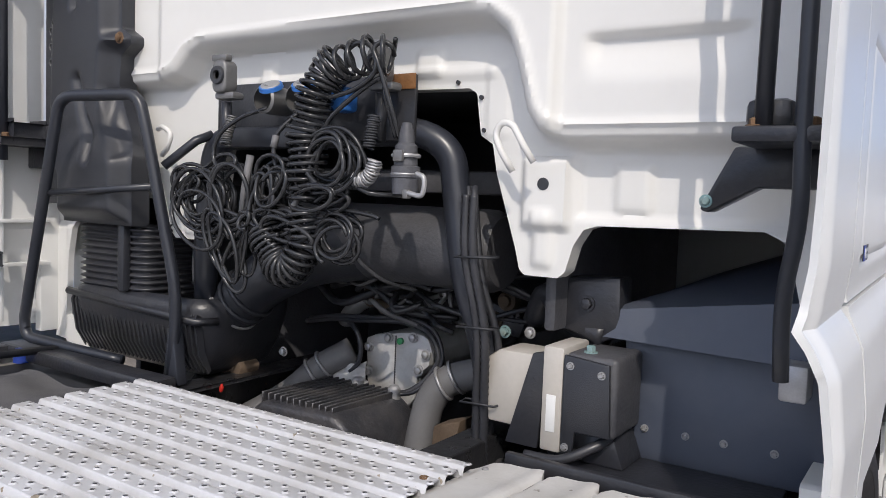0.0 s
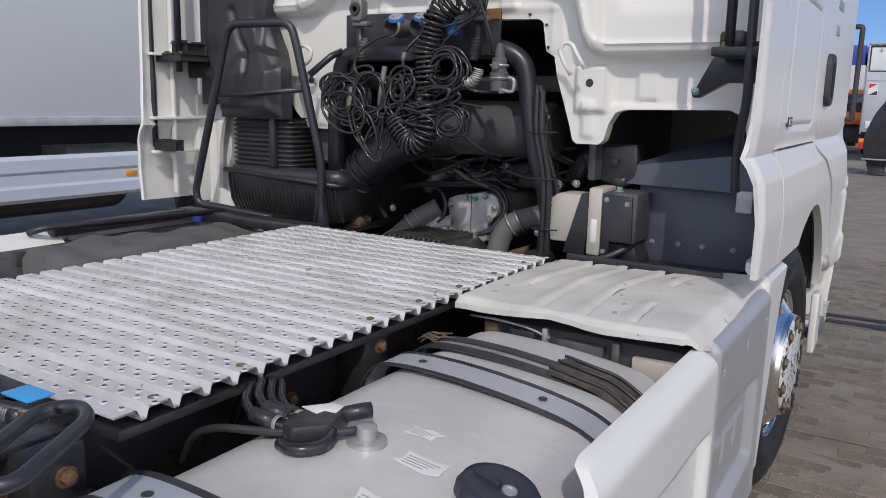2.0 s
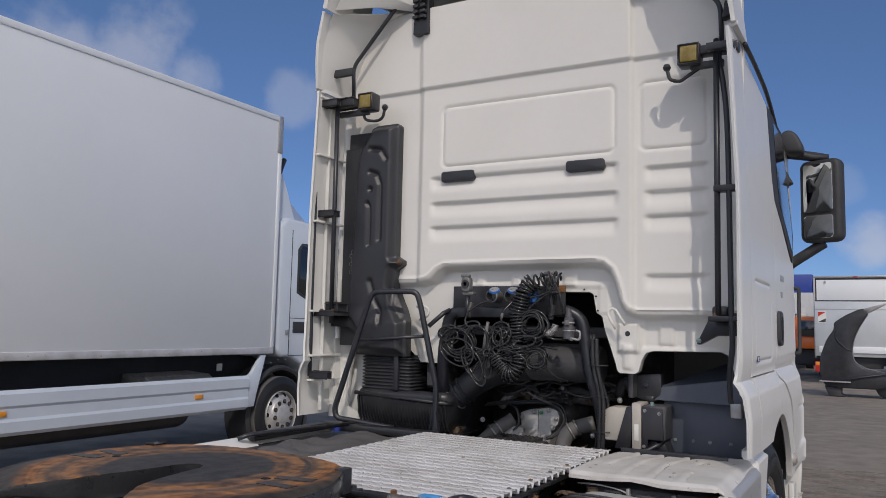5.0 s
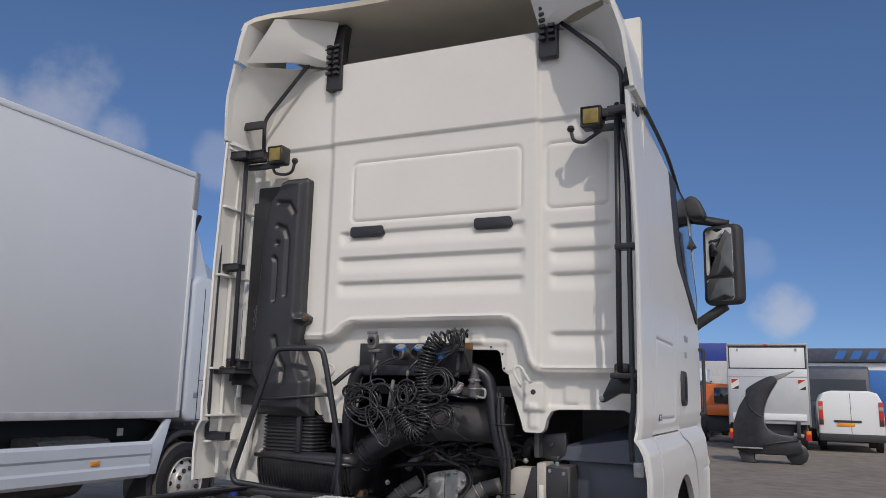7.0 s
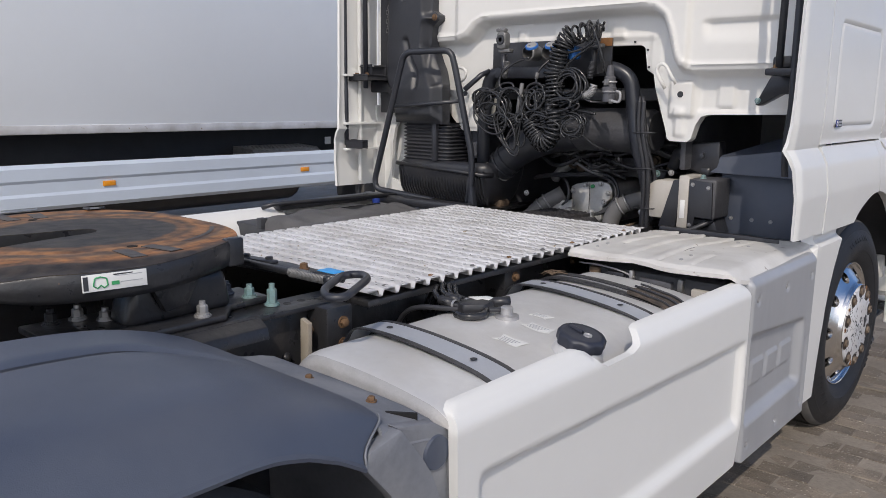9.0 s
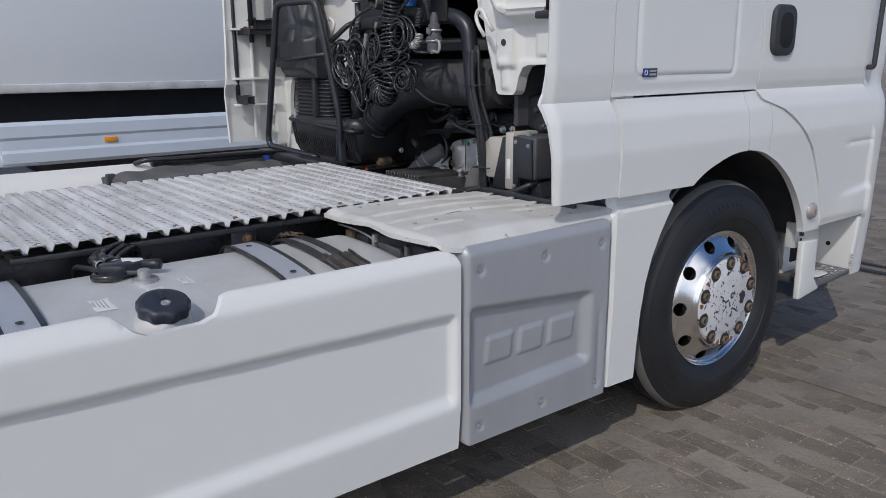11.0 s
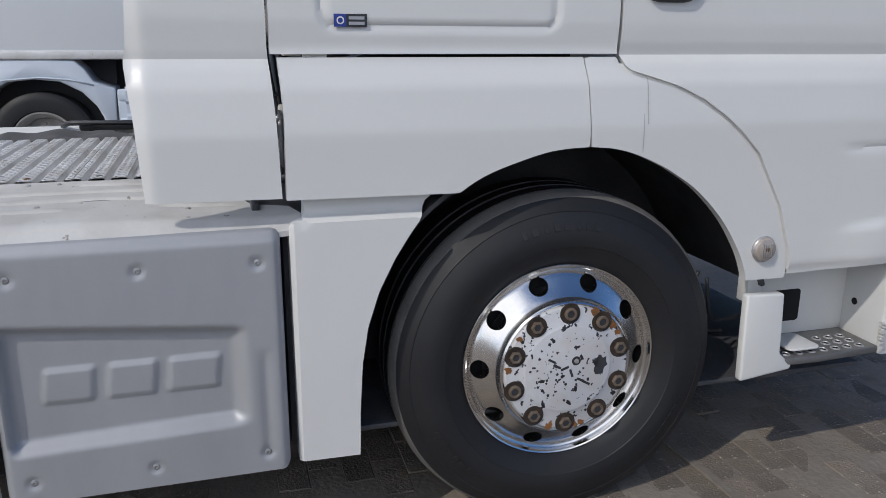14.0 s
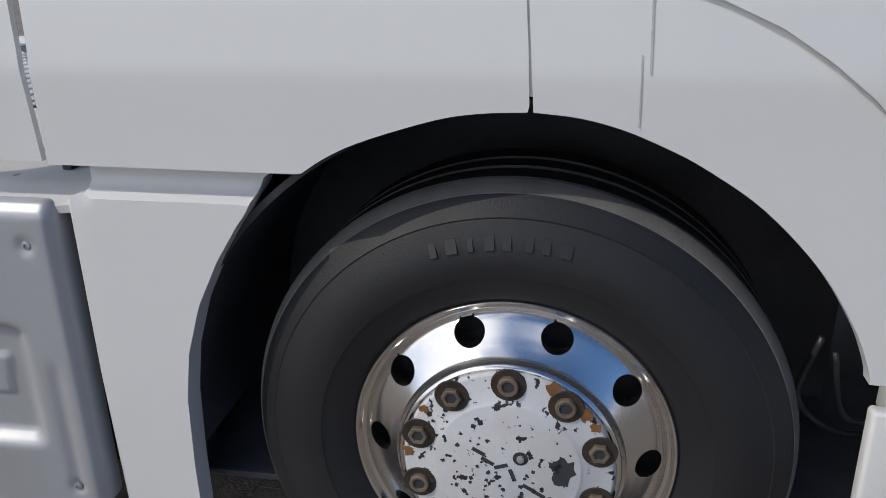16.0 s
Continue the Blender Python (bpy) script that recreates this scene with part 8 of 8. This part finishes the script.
for y in (1.50, 3.66):
    lp("marker", box(BX - 0.02, BX + 0.032, y - 0.055, y + 0.055, 0.72, 0.765, 0.005), AMBER, g, "amber side marker")
lp("marker", box(BX - 0.05, BX + 0.0, -0.935, -0.815, 0.770, 0.814, 0.005), AMBER, g)
lp("marker_bracket", box(BX - 0.09, BX - 0.05, -0.905, -0.825, 0.692, 0.842, 0.006), BLACK, g)
lp("tread_plate", prism([(BX - 0.75, 0.88), (BX - 0.25, 0.88), (BX - 0.35, 0.95), (BX - 0.7, 0.97)], "y", 3.25, 4.15, 0.005), STEEL, None, "grey chequer plate tank cover")
bm = bmesh.new()
for i in range(34):
    for j in range(9):
        x = 0.28 + 0.045 * j
        c = Vector((BX - x, 3.27 + 0.026 * i, -0.048 + float(np.interp(x, [0.25, 0.35, 0.7], [0.93, 1.0, 1.02]))))
        s = 1 if (i + j) % 2 else -1
        tube([c + Vector((-0.012, -0.008 * s, 0)), c + Vector((0.012, 0.008 * s, 0))], 0.003, 4, bm)
tagged(lp("chequer_rib", bm, STEEL), kind="stuff")
lp("white_mark", box(BX - 0.32, BX - 0.31, 4.23, 4.31, 0.98, 1.06, 0.0), PAPER)
fender = [(-0.76, 0.57), (-0.755, 0.93), (-0.62, 0.955), (-0.56, 1.05), (-0.48, 1.13), (-0.40, 1.17), (-0.1, 1.178), (0.2, 1.165), (0.28, 1.09), (0.345, 0.98), (0.52, 0.92), (0.505, 0.558), (0.413, 0.56), (0.40, 0.66), (0.351, 0.765), (0.24, 0.89), (0.065, 0.984), (-0.14, 1.005), (-0.354, 0.982), (-0.48, 0.91), (-0.566, 0.80), (-0.63, 0.69), (-0.665, 0.57)]
rf = lp("rear_fender", prism(fender, "x", BX - 0.42, BX + 0.0, 0.015, 2), PALE_BLUE, None, "pale blue-white wheel arch", 50)
lp("fender_ledge", tube([(BX + 0.002, -0.62, 0.957), (BX + 0.002, -0.36, 1.0), (BX + 0.002, -0.1, 1.02), (BX + 0.002, 0.15, 1.0), (BX + 0.002, 0.345, 0.95)], 0.008, 6), PALE_BLUE, rf)
# flat dark sheet stands for the shade within this arch
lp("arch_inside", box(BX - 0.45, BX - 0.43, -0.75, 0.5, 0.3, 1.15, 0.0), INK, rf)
for z0, z1 in ((0.815, 0.915), (0.56, 0.655)):
    lp("guard_step", box(BX - 0.03, BX + 0.02, 0.535, 0.885, z0, z1, 0.012), PALE_BLUE, g)
wheel(lorry, 0.0, 5.02, 0.45, 0.44, 0.27, (TYRE, RIM_PAINT, RIM_PAINT))
for y in (-0.12,):
    w = lp("wheel", lathe([(-0.30, 0.2), (-0.30, 0.38), (-0.28, 0.44), (-0.03, 0.44), (-0.01, 0.42), (0, 0.37), (-0.01, 0.28), (-0.03, 0.27)], (BX - 0.03, y, 0.45), "x", 56), TYRE, None, "black truck tyre")
    deep = -0.14 if y < 1 else 0.0
    lp("rim", lathe([(-0.03, 0.27), (-0.015, 0.268), (-0.02, 0.255), (-0.06, 0.24), (-0.07 + deep, 0.2), (-0.03 + deep, 0.15), (-0.01 + deep, 0.12), (0.02 + deep * 0.6, 0.09), (0.03 + deep * 0.6, 0.0)], (BX - 0.03, y, 0.45), "x", 48), RIM_PAINT, w, "grey steel rim")
    for k in range(8):
        a = 2 * math.pi * k / 8
        lp("wheel_nut", lathe([(-0.05 + deep, 0.014), (-0.0 + deep, 0.013), (0.002 + deep, 0)], (BX - 0.03, y + 0.15 * math.cos(a), 0.45 + 0.15 * math.sin(a)), "x", 6), INK if k % 2 else STEEL, w)
# its cab
cabp = [(4.93, 1.20), (4.93, 2.75), (5.05, 2.85), (6.4, 2.8), (6.75, 2.0), (6.85, 0.9), (6.8, 0.45), (5.62, 0.45), (5.60, 0.75), (5.45, 1.0), (5.2, 1.12), (5.0, 1.12)]
cab2 = lp("cab", prism(cabp, "x", BX - 2.25, BX - 0.04, 0.05, 3), PALE_BLUE, None, "pale blue-white lorry cab", 50)
lp("window", prism([(5.28, 1.95), (5.28, 2.45), (5.34, 2.52), (6.2, 2.52), (6.45, 1.85), (5.6, 1.80)], "x", BX - 0.05, BX - 0.034, 0.004), GLASS_DARK, cab2)
lp("door_handle", box(BX - 0.045, BX - 0.03, 5.2, 5.42, 1.42, 1.56, 0.01), INK, cab2)
for z0, z1, y0, y1 in ((1.14, 1.148, 5.14, 6.3), (1.60, 1.606, 5.14, 6.3)):
    lp("door_seam", box(BX - 0.045, BX - 0.037, y0, y1, z0, z1, 0.0), INK, cab2)
lp("window_rubber", prism([(5.25, 1.92), (5.25, 2.47), (5.32, 2.55), (6.22, 2.55), (6.48, 1.82), (5.6, 1.77)], "x", BX - 0.05, BX - 0.037, 0.003), INK, cab2)
lp("door_lock", box(BX - 0.042, BX - 0.028, 5.06, 5.12, 1.40, 1.46, 0.004), STEEL, cab2)
for k in range(12):
    a = radians(20 + 140 * k / 11)
    lp("arch_rivet", lathe([(0, 0.008), (0.006, 0.006), (0.007, 0)], (BX - 0.04, 5.02 + 0.60 * math.cos(a), 0.48 + 0.62 * math.sin(a)), "x", 8), STEEL, cab2)
lp("door_seam", box(BX - 0.045, BX - 0.036, 5.13, 5.14, 1.15, 2.7, 0.001), INK, cab2)
lp("wheel_arch", lathe([(-0.35, 0.50), (0.0, 0.50), (0.012, 0.53), (-0.02, 0.56), (-0.35, 0.56)], (BX - 0.06, 5.04, 0.47), "x", 48), INK, cab2)
lp("air_deflector", thick(net([[(BX - 0.15, 4.92, 2.75), (BX - 0.15, 5.0, 3.3), (BX - 0.2, 5.0, 3.45)], [(BX - 0.12, 5.3, 2.72), (BX - 0.15, 5.1, 3.25), (BX - 0.2, 5.06, 3.45)], [(BX - 0.3, 5.8, 2.8), (BX - 0.5, 5.5, 3.2), (BX - 0.6, 5.3, 3.4)]]), 0.02), PALE_BLUE, cab2, "side deflector")
lp("deflector_edge", tube([(BX - 0.15, 4.91, 2.7), (BX - 0.16, 4.95, 3.35), (BX - 0.18, 5.08, 3.6)], 0.03, 6), INK, cab2)

# ---- things further off ----
van = thing("box_truck", "white box truck parked tail on with a raised silver tail lift", "truck", (0.92, 25.7, 0))
o = part("box_body", box(-1.22, 1.22, 0, 7, 0.95, 3.38, 0.02), BOX_WHITE, van)
part("roller_door", box(-1.15, 1.15, -0.02, 0.0, 2.64, 3.30, 0.01), BOX_WHITE, o)
for x in (-1.23, 1.19):
    part("frame", box(x, x + 0.05, -0.06, 0.03, 0.8, 3.40, 0.01), STEEL, o)
part("frame", box(-1.23, 1.24, -0.06, 0.03, 3.36, 3.42, 0.01), STEEL, o)
part("door_seal", box(-1.18, 1.18, -0.03, -0.01, 3.30, 3.345, 0.0), INK, o)
part("door_seal", box(-1.18, 1.18, -0.03, -0.01, 2.60, 2.64, 0.0), INK, o)
for x in (-1.17, 1.14):
    part("door_seal", box(x, x + 0.03, -0.03, -0.01, 2.62, 3.32, 0.0), INK, o)
for x in (-0.92, 0.86):
    part("door_hinge", box(x, x + 0.06, -0.05, -0.02, 3.18, 3.27, 0.005), STEEL, o)
part("roof_lamp", box(-0.08, 0.06, -0.075, -0.06, 3.365, 3.40, 0.004), RED, o)
lift = part("tail_lift", box(-1.20, 1.19, -0.10, -0.04, 0.86, 2.60, 0.012), LIFT, van, "silver aluminium tail lift platform")
part("lift_ledge", box(-1.09, 1.11, -0.15, -0.10, 0.98, 1.18, 0.01), BOX_WHITE, lift)
part("lift_fold", box(-1.19, 1.18, -0.103, -0.10, 2.33, 2.36, 0.0), STEEL, lift)
for x in (-1.11, 0.90):
    sg = part("sign", box(x, x + 0.24, -0.108, -0.10, 1.92, 2.28, 0.0), PAPER, lift, "white sign with red and black wedges")
    part("red_wedge", prism([(x + 0.01, 2.26), (x + 0.23, 2.26), (x + 0.01, 2.12)], "y", -0.113, -0.108, 0), RED, sg)
    part("black_wedge", prism([(x + 0.23, 1.94), (x + 0.01, 1.94), (x + 0.23, 2.06)], "y", -0.113, -0.108, 0), INK, sg)
part("lift_arm", box(0.80, 0.92, -0.2, 0.3, 0.45, 0.95, 0.02), INK, van)
part("lift_arm", box(-0.92, -0.80, -0.2, 0.3, 0.45, 0.95, 0.02), INK, van)
part("lift_cylinder", tube([(0.7, -0.12, 0.55), (1.0, -0.12, 0.50)], 0.06, 12), STEEL, van)
for x in (-1.22, 1.06):
    t = part("tail_light", box(x, x + 0.16, -0.1, 0.0, 0.36, 0.68, 0.01), RED, van, "red tail light cluster")
    part("amber_lens", box(x + 0.02, x + 0.14, -0.105, -0.09, 0.56, 0.66, 0.005), AMBER, t)
part("chassis", box(-0.9, 0.9, 0.1, 6.8, 0.5, 0.95, 0.02), INK, van)
for x in (-0.95, 0.95):
    part("wheel", lathe([(-0.16, 0.0), (-0.16, 0.3), (-0.17, 0.40), (-0.14, 0.46), (0.14, 0.46), (0.17, 0.40), (0.16, 0.3), (0.16, 0.0)], (x, 1.3, 0.46), "x", 32), TYRE, van)
plough = thing("loader_attachment", "black curved steel loader attachment with a bare pointed tip", "attachment", (0.92, 20.1, 0))
horn = flow([(-0.70, 0.66), (-0.68, 0.95), (-0.62, 1.15), (-0.52, 1.42), (-0.36, 1.68), (-0.34, 1.84), (-0.18, 1.97), (0.04, 2.10), (0.30, 2.20), (0.42, 2.09), (0.34, 1.94), (0.22, 1.73), (0.12, 1.50), (0.06, 1.25), (0.06, 1.0), (0.14, 0.84), (0.35, 0.72), (0.62, 0.66), (0.90, 0.58)], 3) + [(0.94, 0.30), (0.55, 0.22), (-0.2, 0.22), (-0.56, 0.26), (-0.66, 0.40)]
shell = part("shell", prism(horn, "y", -0.32, 0.32, 0.03, 2), BLACK, plough, "black curved shell", 50)
part("tip", prism([(0.30, 2.20), (0.82, 2.36), (0.84, 2.33), (0.42, 2.09)], "y", -0.12, 0.12, 0.012), STEEL, plough, "bare steel tip")
part("rib", tube(curve_through([(-0.34, -0.335, 1.74), (-0.30, -0.335, 1.45), (-0.10, -0.335, 1.22), (0.05, -0.335, 1.15)]), 0.014, 6), BLACK, shell)
part("strut", tube([(-0.45, -0.35, 0.34), (0.2, -0.35, 0.50), (0.85, -0.35, 0.62)], 0.03, 8), DARK, shell)
part("ledge", box(-0.70, 0.0, -0.42, -0.30, 0.36, 0.39, 0.005), STEEL, shell)
part("foot", prism([(-0.60, 0.26), (-0.20, 0.26), (-0.22, 0.06), (-0.10, 0.0), (-0.50, 0.0)], "y", -0.25, 0.25, 0.03), INK, plough)
part("roller", lathe([(-0.22, 0.0), (-0.22, 0.22), (-0.19, 0.26), (0.19, 0.26), (0.22, 0.22), (0.22, 0.0)], (0.80, 0, 0.26), "y", 28), BLACK, plough, "black end roller")
delivery = thing("delivery_van", "white delivery van with red tail lights parked beside the lorries", "van", (3.35, 27.0, 0))
part("body", prism([(-0.96, 0.35), (-0.97, 1.1), (-0.93, 1.62), (-0.80, 1.90), (-0.55, 1.97), (0.55, 1.97), (0.80, 1.90), (0.93, 1.62), (0.97, 1.1), (0.96, 0.35)], "y", 0, 4.9, 0.06, 3), BOX_WHITE, delivery, "white van body", 50)
part("bumper", box(-0.98, 0.98, -0.08, 0.1, 0.34, 0.58, 0.04), INK, delivery)
part("door_gap", box(-0.008, 0.008, -0.004, 0.004, 0.6, 1.88, 0.0), INK, delivery)
part("plate_bar", box(-0.42, 0.10, -0.02, 0.0, 0.82, 0.93, 0.004), AMBER, delivery, "yellow plate with an unreadable dark bar")
part("handle_strip", box(-0.50, 0.30, -0.03, 0.0, 0.95, 1.02, 0.01), INK, delivery)
for x in (-0.95, 0.81):
    t = part("tail_light", box(x, x + 0.14, -0.03, 0.05, 0.85, 1.62, 0.02), RED, delivery, "tall red and clear tail light")
    part("clear_lens", box(x + 0.01, x + 0.13, -0.034, -0.02, 1.34, 1.46, 0.005), CLEAR, t)
    part("dark_panel", box(x + 0.01, x + 0.13, -0.034, -0.02, 0.87, 1.05, 0.005), INK, t)
for x in (-0.84, 0.84):
    for y in (0.9, 4.0):
        part("wheel", lathe([(-0.11, 0.0), (-0.11, 0.24), (-0.10, 0.33), (0.10, 0.33), (0.11, 0.24), (0.11, 0.0)], (x, y, 0.33), "x", 24), TYRE, delivery)
dark_cab = thing("dark_lorry", "dark blue-grey lorry cab parked in the back row", "truck", (3.3, 34.0, 0))
part("cab", prism([(0.0, 0.5), (0.05, 1.6), (0.35, 3.0), (0.7, 3.1), (2.2, 3.1), (2.2, 0.5)], "x", -1.2, 1.2, 0.08, 3), MUD, dark_cab, "dark blue-grey cab", 50)
part("windscreen", prism([(0.045, 1.65), (0.30, 2.75), (0.32, 2.75), (0.065, 1.65)], "x", -1.05, 1.05, 0.0), GLASS_DARK, dark_cab)
part("grille", box(-0.9, 0.9, -0.02, 0.03, 0.75, 1.45, 0.02), INK, dark_cab)
for k in range(5):
    part("grille_bar", box(-0.85, 0.85, -0.035, -0.02, 0.82 + 0.12 * k, 0.86 + 0.12 * k, 0.005), STEEL, dark_cab)
for x in (-1.0, 1.0):
    part("wheel", lathe([(-0.16, 0.0), (-0.16, 0.48), (0.16, 0.48), (0.16, 0.0)], (x, 1.2, 0.48), "x", 24), TYRE, dark_cab)
blue_box = thing("blue_lorry", "lorry with a bright blue tarpaulin body in the back row", "truck", (5.4, 40.0, 0))
part("body", box(-1.25, 1.25, 0, 8, 1.0, 3.15, 0.03), BLUE, blue_box, "bright blue tarpaulin body")
part("chassis", box(-1.1, 1.1, 0.1, 7.8, 0.5, 1.0, 0.03), INK, blue_box)
for x in (-1.0, 1.0):
    part("wheel", lathe([(-0.16, 0.0), (-0.16, 0.48), (0.16, 0.48), (0.16, 0.0)], (x, 1.5, 0.48), "x", 24), TYRE, blue_box)
orange = thing("orange_tractor", "small orange tractor parked between lorries", "tractor", (-0.9, 30.0, 0))
part("cabin", box(-0.7, 0.55, 0, 2, 1.0, 2.2, 0.08), ORANGE, orange)
part("cabin_glass", box(-0.25, 0.5, -0.02, 0.0, 1.45, 2.05, 0.02), GLASS_DARK, orange)
part("bonnet", box(-0.5, 0.4, -0.3, 0.0, 1.0, 1.4, 0.05), ORANGE, orange)
for x in (-0.75, 0.6):
    part("wheel", lathe([(-0.2, 0.3), (-0.2, 0.6), (0.2, 0.6), (0.2, 0.3)], (x, 0.5, 0.6), "x", 28), TYRE, orange)
part("axle_block", box(-0.7, 0.6, 0.0, 1.5, 0.4, 1.0, 0.05), INK, orange)
hall = thing("industrial_hall", "long low industrial hall with white wall and dark blue fascia", "building", (0, 70, 0))
part("wall", box(-30, 60, 0, 12, 0, 4.9, 0.02), BOX_WHITE, hall, "white hall wall")
part("fascia", box(-3.4, 60, -0.4, 12, 4.95, 6.05, 0.05), MUD, hall, "dark blue-grey fascia")
part("high_bay", box(-30, -3.6, -0.5, 14, 4.9, 6.5, 0.05), BLUEPRINT, hall, "dark blue upper storey")
part("lean_to", box(-30, -3.4, -2.0, 0.0, 0, 4.9, 0.03), SILVER, hall, "grey lean-to")
for k in range(6):
    part("shutter", box(-28 + 4.2 * k, -25 + 4.2 * k, -2.06, -2.0, 0, 3.6, 0.02), STEEL, hall)
for k in range(5):
    part("fascia_mark", prism([(4.6 + 1.15 * k, 5.15), (4.95 + 1.15 * k, 5.85), (5.6 + 1.15 * k, 5.85), (5.25 + 1.15 * k, 5.15)], "y", -0.46, -0.4, 0.0), BLUE, hall, "blue mark on the fascia")
far = thing("grey_lorry", "pale grey lorry with a crane frame parked far behind", "truck", (-2.4, 36.0, 0))
part("body", box(-1.2, 1.0, 0, 6, 0.95, 2.4, 0.05), PALE, far)
cabf = part("cab", box(-1.2, 0.6, -1.6, -0.1, 0.7, 2.95, 0.08), PALE_BLUE, far, "white cab seen from behind")
part("rear_window", box(-0.9, 0.3, -1.62, -1.6, 1.9, 2.5, 0.02), GLASS_DARK, cabf)
part("chassis", box(-1.1, 1.0, -1.5, 5.8, 0.45, 0.95, 0.05), INK, far)
for x in (0.35, 0.75):
    part("frame_post", tube([(x, -1.7, 0.6), (x, -1.7, 2.4)], 0.05, 8), INK, far)
part("frame_beam", tube([(0.3, -1.7, 2.4), (0.85, -1.7, 2.3)], 0.05, 8), STEEL, far)
part("crane_block", box(0.3, 0.9, -1.9, -1.6, 0.9, 1.5, 0.06), DARK, far)
for y in (1.0, 4.8):
    for x in (-1.05, 1.05):
        part("wheel", lathe([(-0.15, 0.0), (-0.15, 0.45), (0.15, 0.45), (0.15, 0.0)], (x, y, 0.45), "x", 24), TYRE, far)
post = thing("yellow_bollard_machine", "yellow machine frame standing beyond the box truck", "machine", (-8.6, -2.6, 0))
part("column", box(-0.3, 0.3, -0.3, 0.3, 0.15, 1.5, 0.04), AMBER, post)
part("foot", box(-0.6, 0.6, -0.8, 0.6, 0.0, 0.2, 0.04), AMBER, post)

# hatch sticker on the cab side: plain shapes
st = part("hatch_sticker", box(1.206, 1.2085, 1.611, 1.689, 1.407, 1.436, 0.0), DARK, truck, "small blue and dark grey sticker")
part("sticker_mark", box(1.2085, 1.2095, 1.611, 1.640, 1.407, 1.436, 0), BLUEPRINT, st)
part("sticker_ring", lathe([(0.0, 0.009), (0.001, 0.009), (0.001, 0.006), (0.0, 0.006)], (1.2095, 1.626, 1.4215), "x", 16), PAPER, st)
for z in (1.427, 1.415):
    part("print_bar", box(1.2085, 1.2095, 1.646, 1.683, z - 0.0035, z + 0.0035, 0), SILVER, st)
for z, w in ((1.86, 0.16), (1.76, 0.10)):
    part("model_badge", box(1.206, 1.209, 2.62, 2.62 + w, z, z + 0.035, 0.001), STEEL, truck)

# two open drain slots with a pale rib between them, and a worn pale joint, across the yard
for base, wide, low, high, mat, label in ((5.160, 0.026, 0.001, 0.012, INK, "dark drain slot"), (4.970, 0.042, 0.001, 0.012, INK, "dark drain slot"), (2.761, 0.018, 0.001, 0.011, SAND, "pale sandy joint")):
    wave = [(0.4 + 0.25 * q, base + 0.037 * (0.4 + 0.25 * q) + 0.006 * math.sin(2.3 * q + 9 * base)) for q in range(21)]
    outline = [(x, y - wide * (0.8 + 0.3 * math.sin(5 * x))) for x, y in wave] + [(x, y + wide * (0.8 + 0.3 * math.cos(4 * x))) for x, y in wave[::-1]]
    part("drain_slot" if mat is INK else "pale_joint", prism(outline, "z", low, high, 0.0), mat, ground, label)

# ---- brick pavers round the near side of the truck ----
rng = random.Random(11)
PW, PL = 0.105, 0.21


def paver_mesh(seed):
    g = random.Random(seed)
    b = bmesh.new()
    x, y, r = PW / 2 - 0.0018, PL / 2 - 0.0018, 0.004
    lo = [b.verts.new((sx * x, sy * y, -0.03)) for sx, sy in ((-1, -1), (1, -1), (1, 1), (-1, 1))]
    mid = [b.verts.new((sx * x, sy * y, -0.005)) for sx, sy in ((-1, -1), (1, -1), (1, 1), (-1, 1))]
    top = [b.verts.new((sx * (x - r) + g.uniform(-0.004, 0.003), sy * (y - r) + g.uniform(-0.004, 0.003), g.uniform(-0.003, 0.001))) for sx, sy in ((-1, -1), (1, -1), (1, 1), (-1, 1))]
    for a, c in ((lo, mid), (mid, top)):
        for i in range(4):
            b.faces.new((a[i], a[(i + 1) % 4], c[(i + 1) % 4], c[i]))
    b.faces.new(top)
    me = bpy.data.meshes.new("paver")
    b.to_mesh(me)
    b.free()
    me.materials.append(PAVER)
    return me


PAVERS = [paver_mesh(s) for s in range(6)]
rest = []
made = 0
for i in range(-4, 48):
    for j in range(-16, 82):
        x = 0.55 + PL * i + (PL / 2 if j % 2 else 0)
        y = -0.6 + PW * j
        m = pose(x, y, 0.0 + rng.uniform(-0.004, 0.002), rng.uniform(-1.0, 1.0), rng.uniform(-1.0, 1.0), 90 + rng.uniform(-2.0, 2.0))
        if 0.85 < x < 2.0 and 2.1 < y < 4.6 and made < 290:
            o = new("paver", PAVERS[rng.randrange(6)])
            o.parent, o.matrix_basis = ground, m
            made += 1
        else:
            rest.append(m)
vs, fs = [], []
for m in rest:
    me = PAVERS[rng.randrange(6)]
    n = len(vs)
    vs += [tuple(m @ v.co) for v in me.vertices]
    fs += [tuple(n + k for k in p.vertices) for p in me.polygons]
me = bpy.data.meshes.new("paving")
me.from_pydata(vs, [], fs)
me.materials.append(PAVER)
pv = tagged(new("paving", me), kind="stuff")
pv.parent = ground
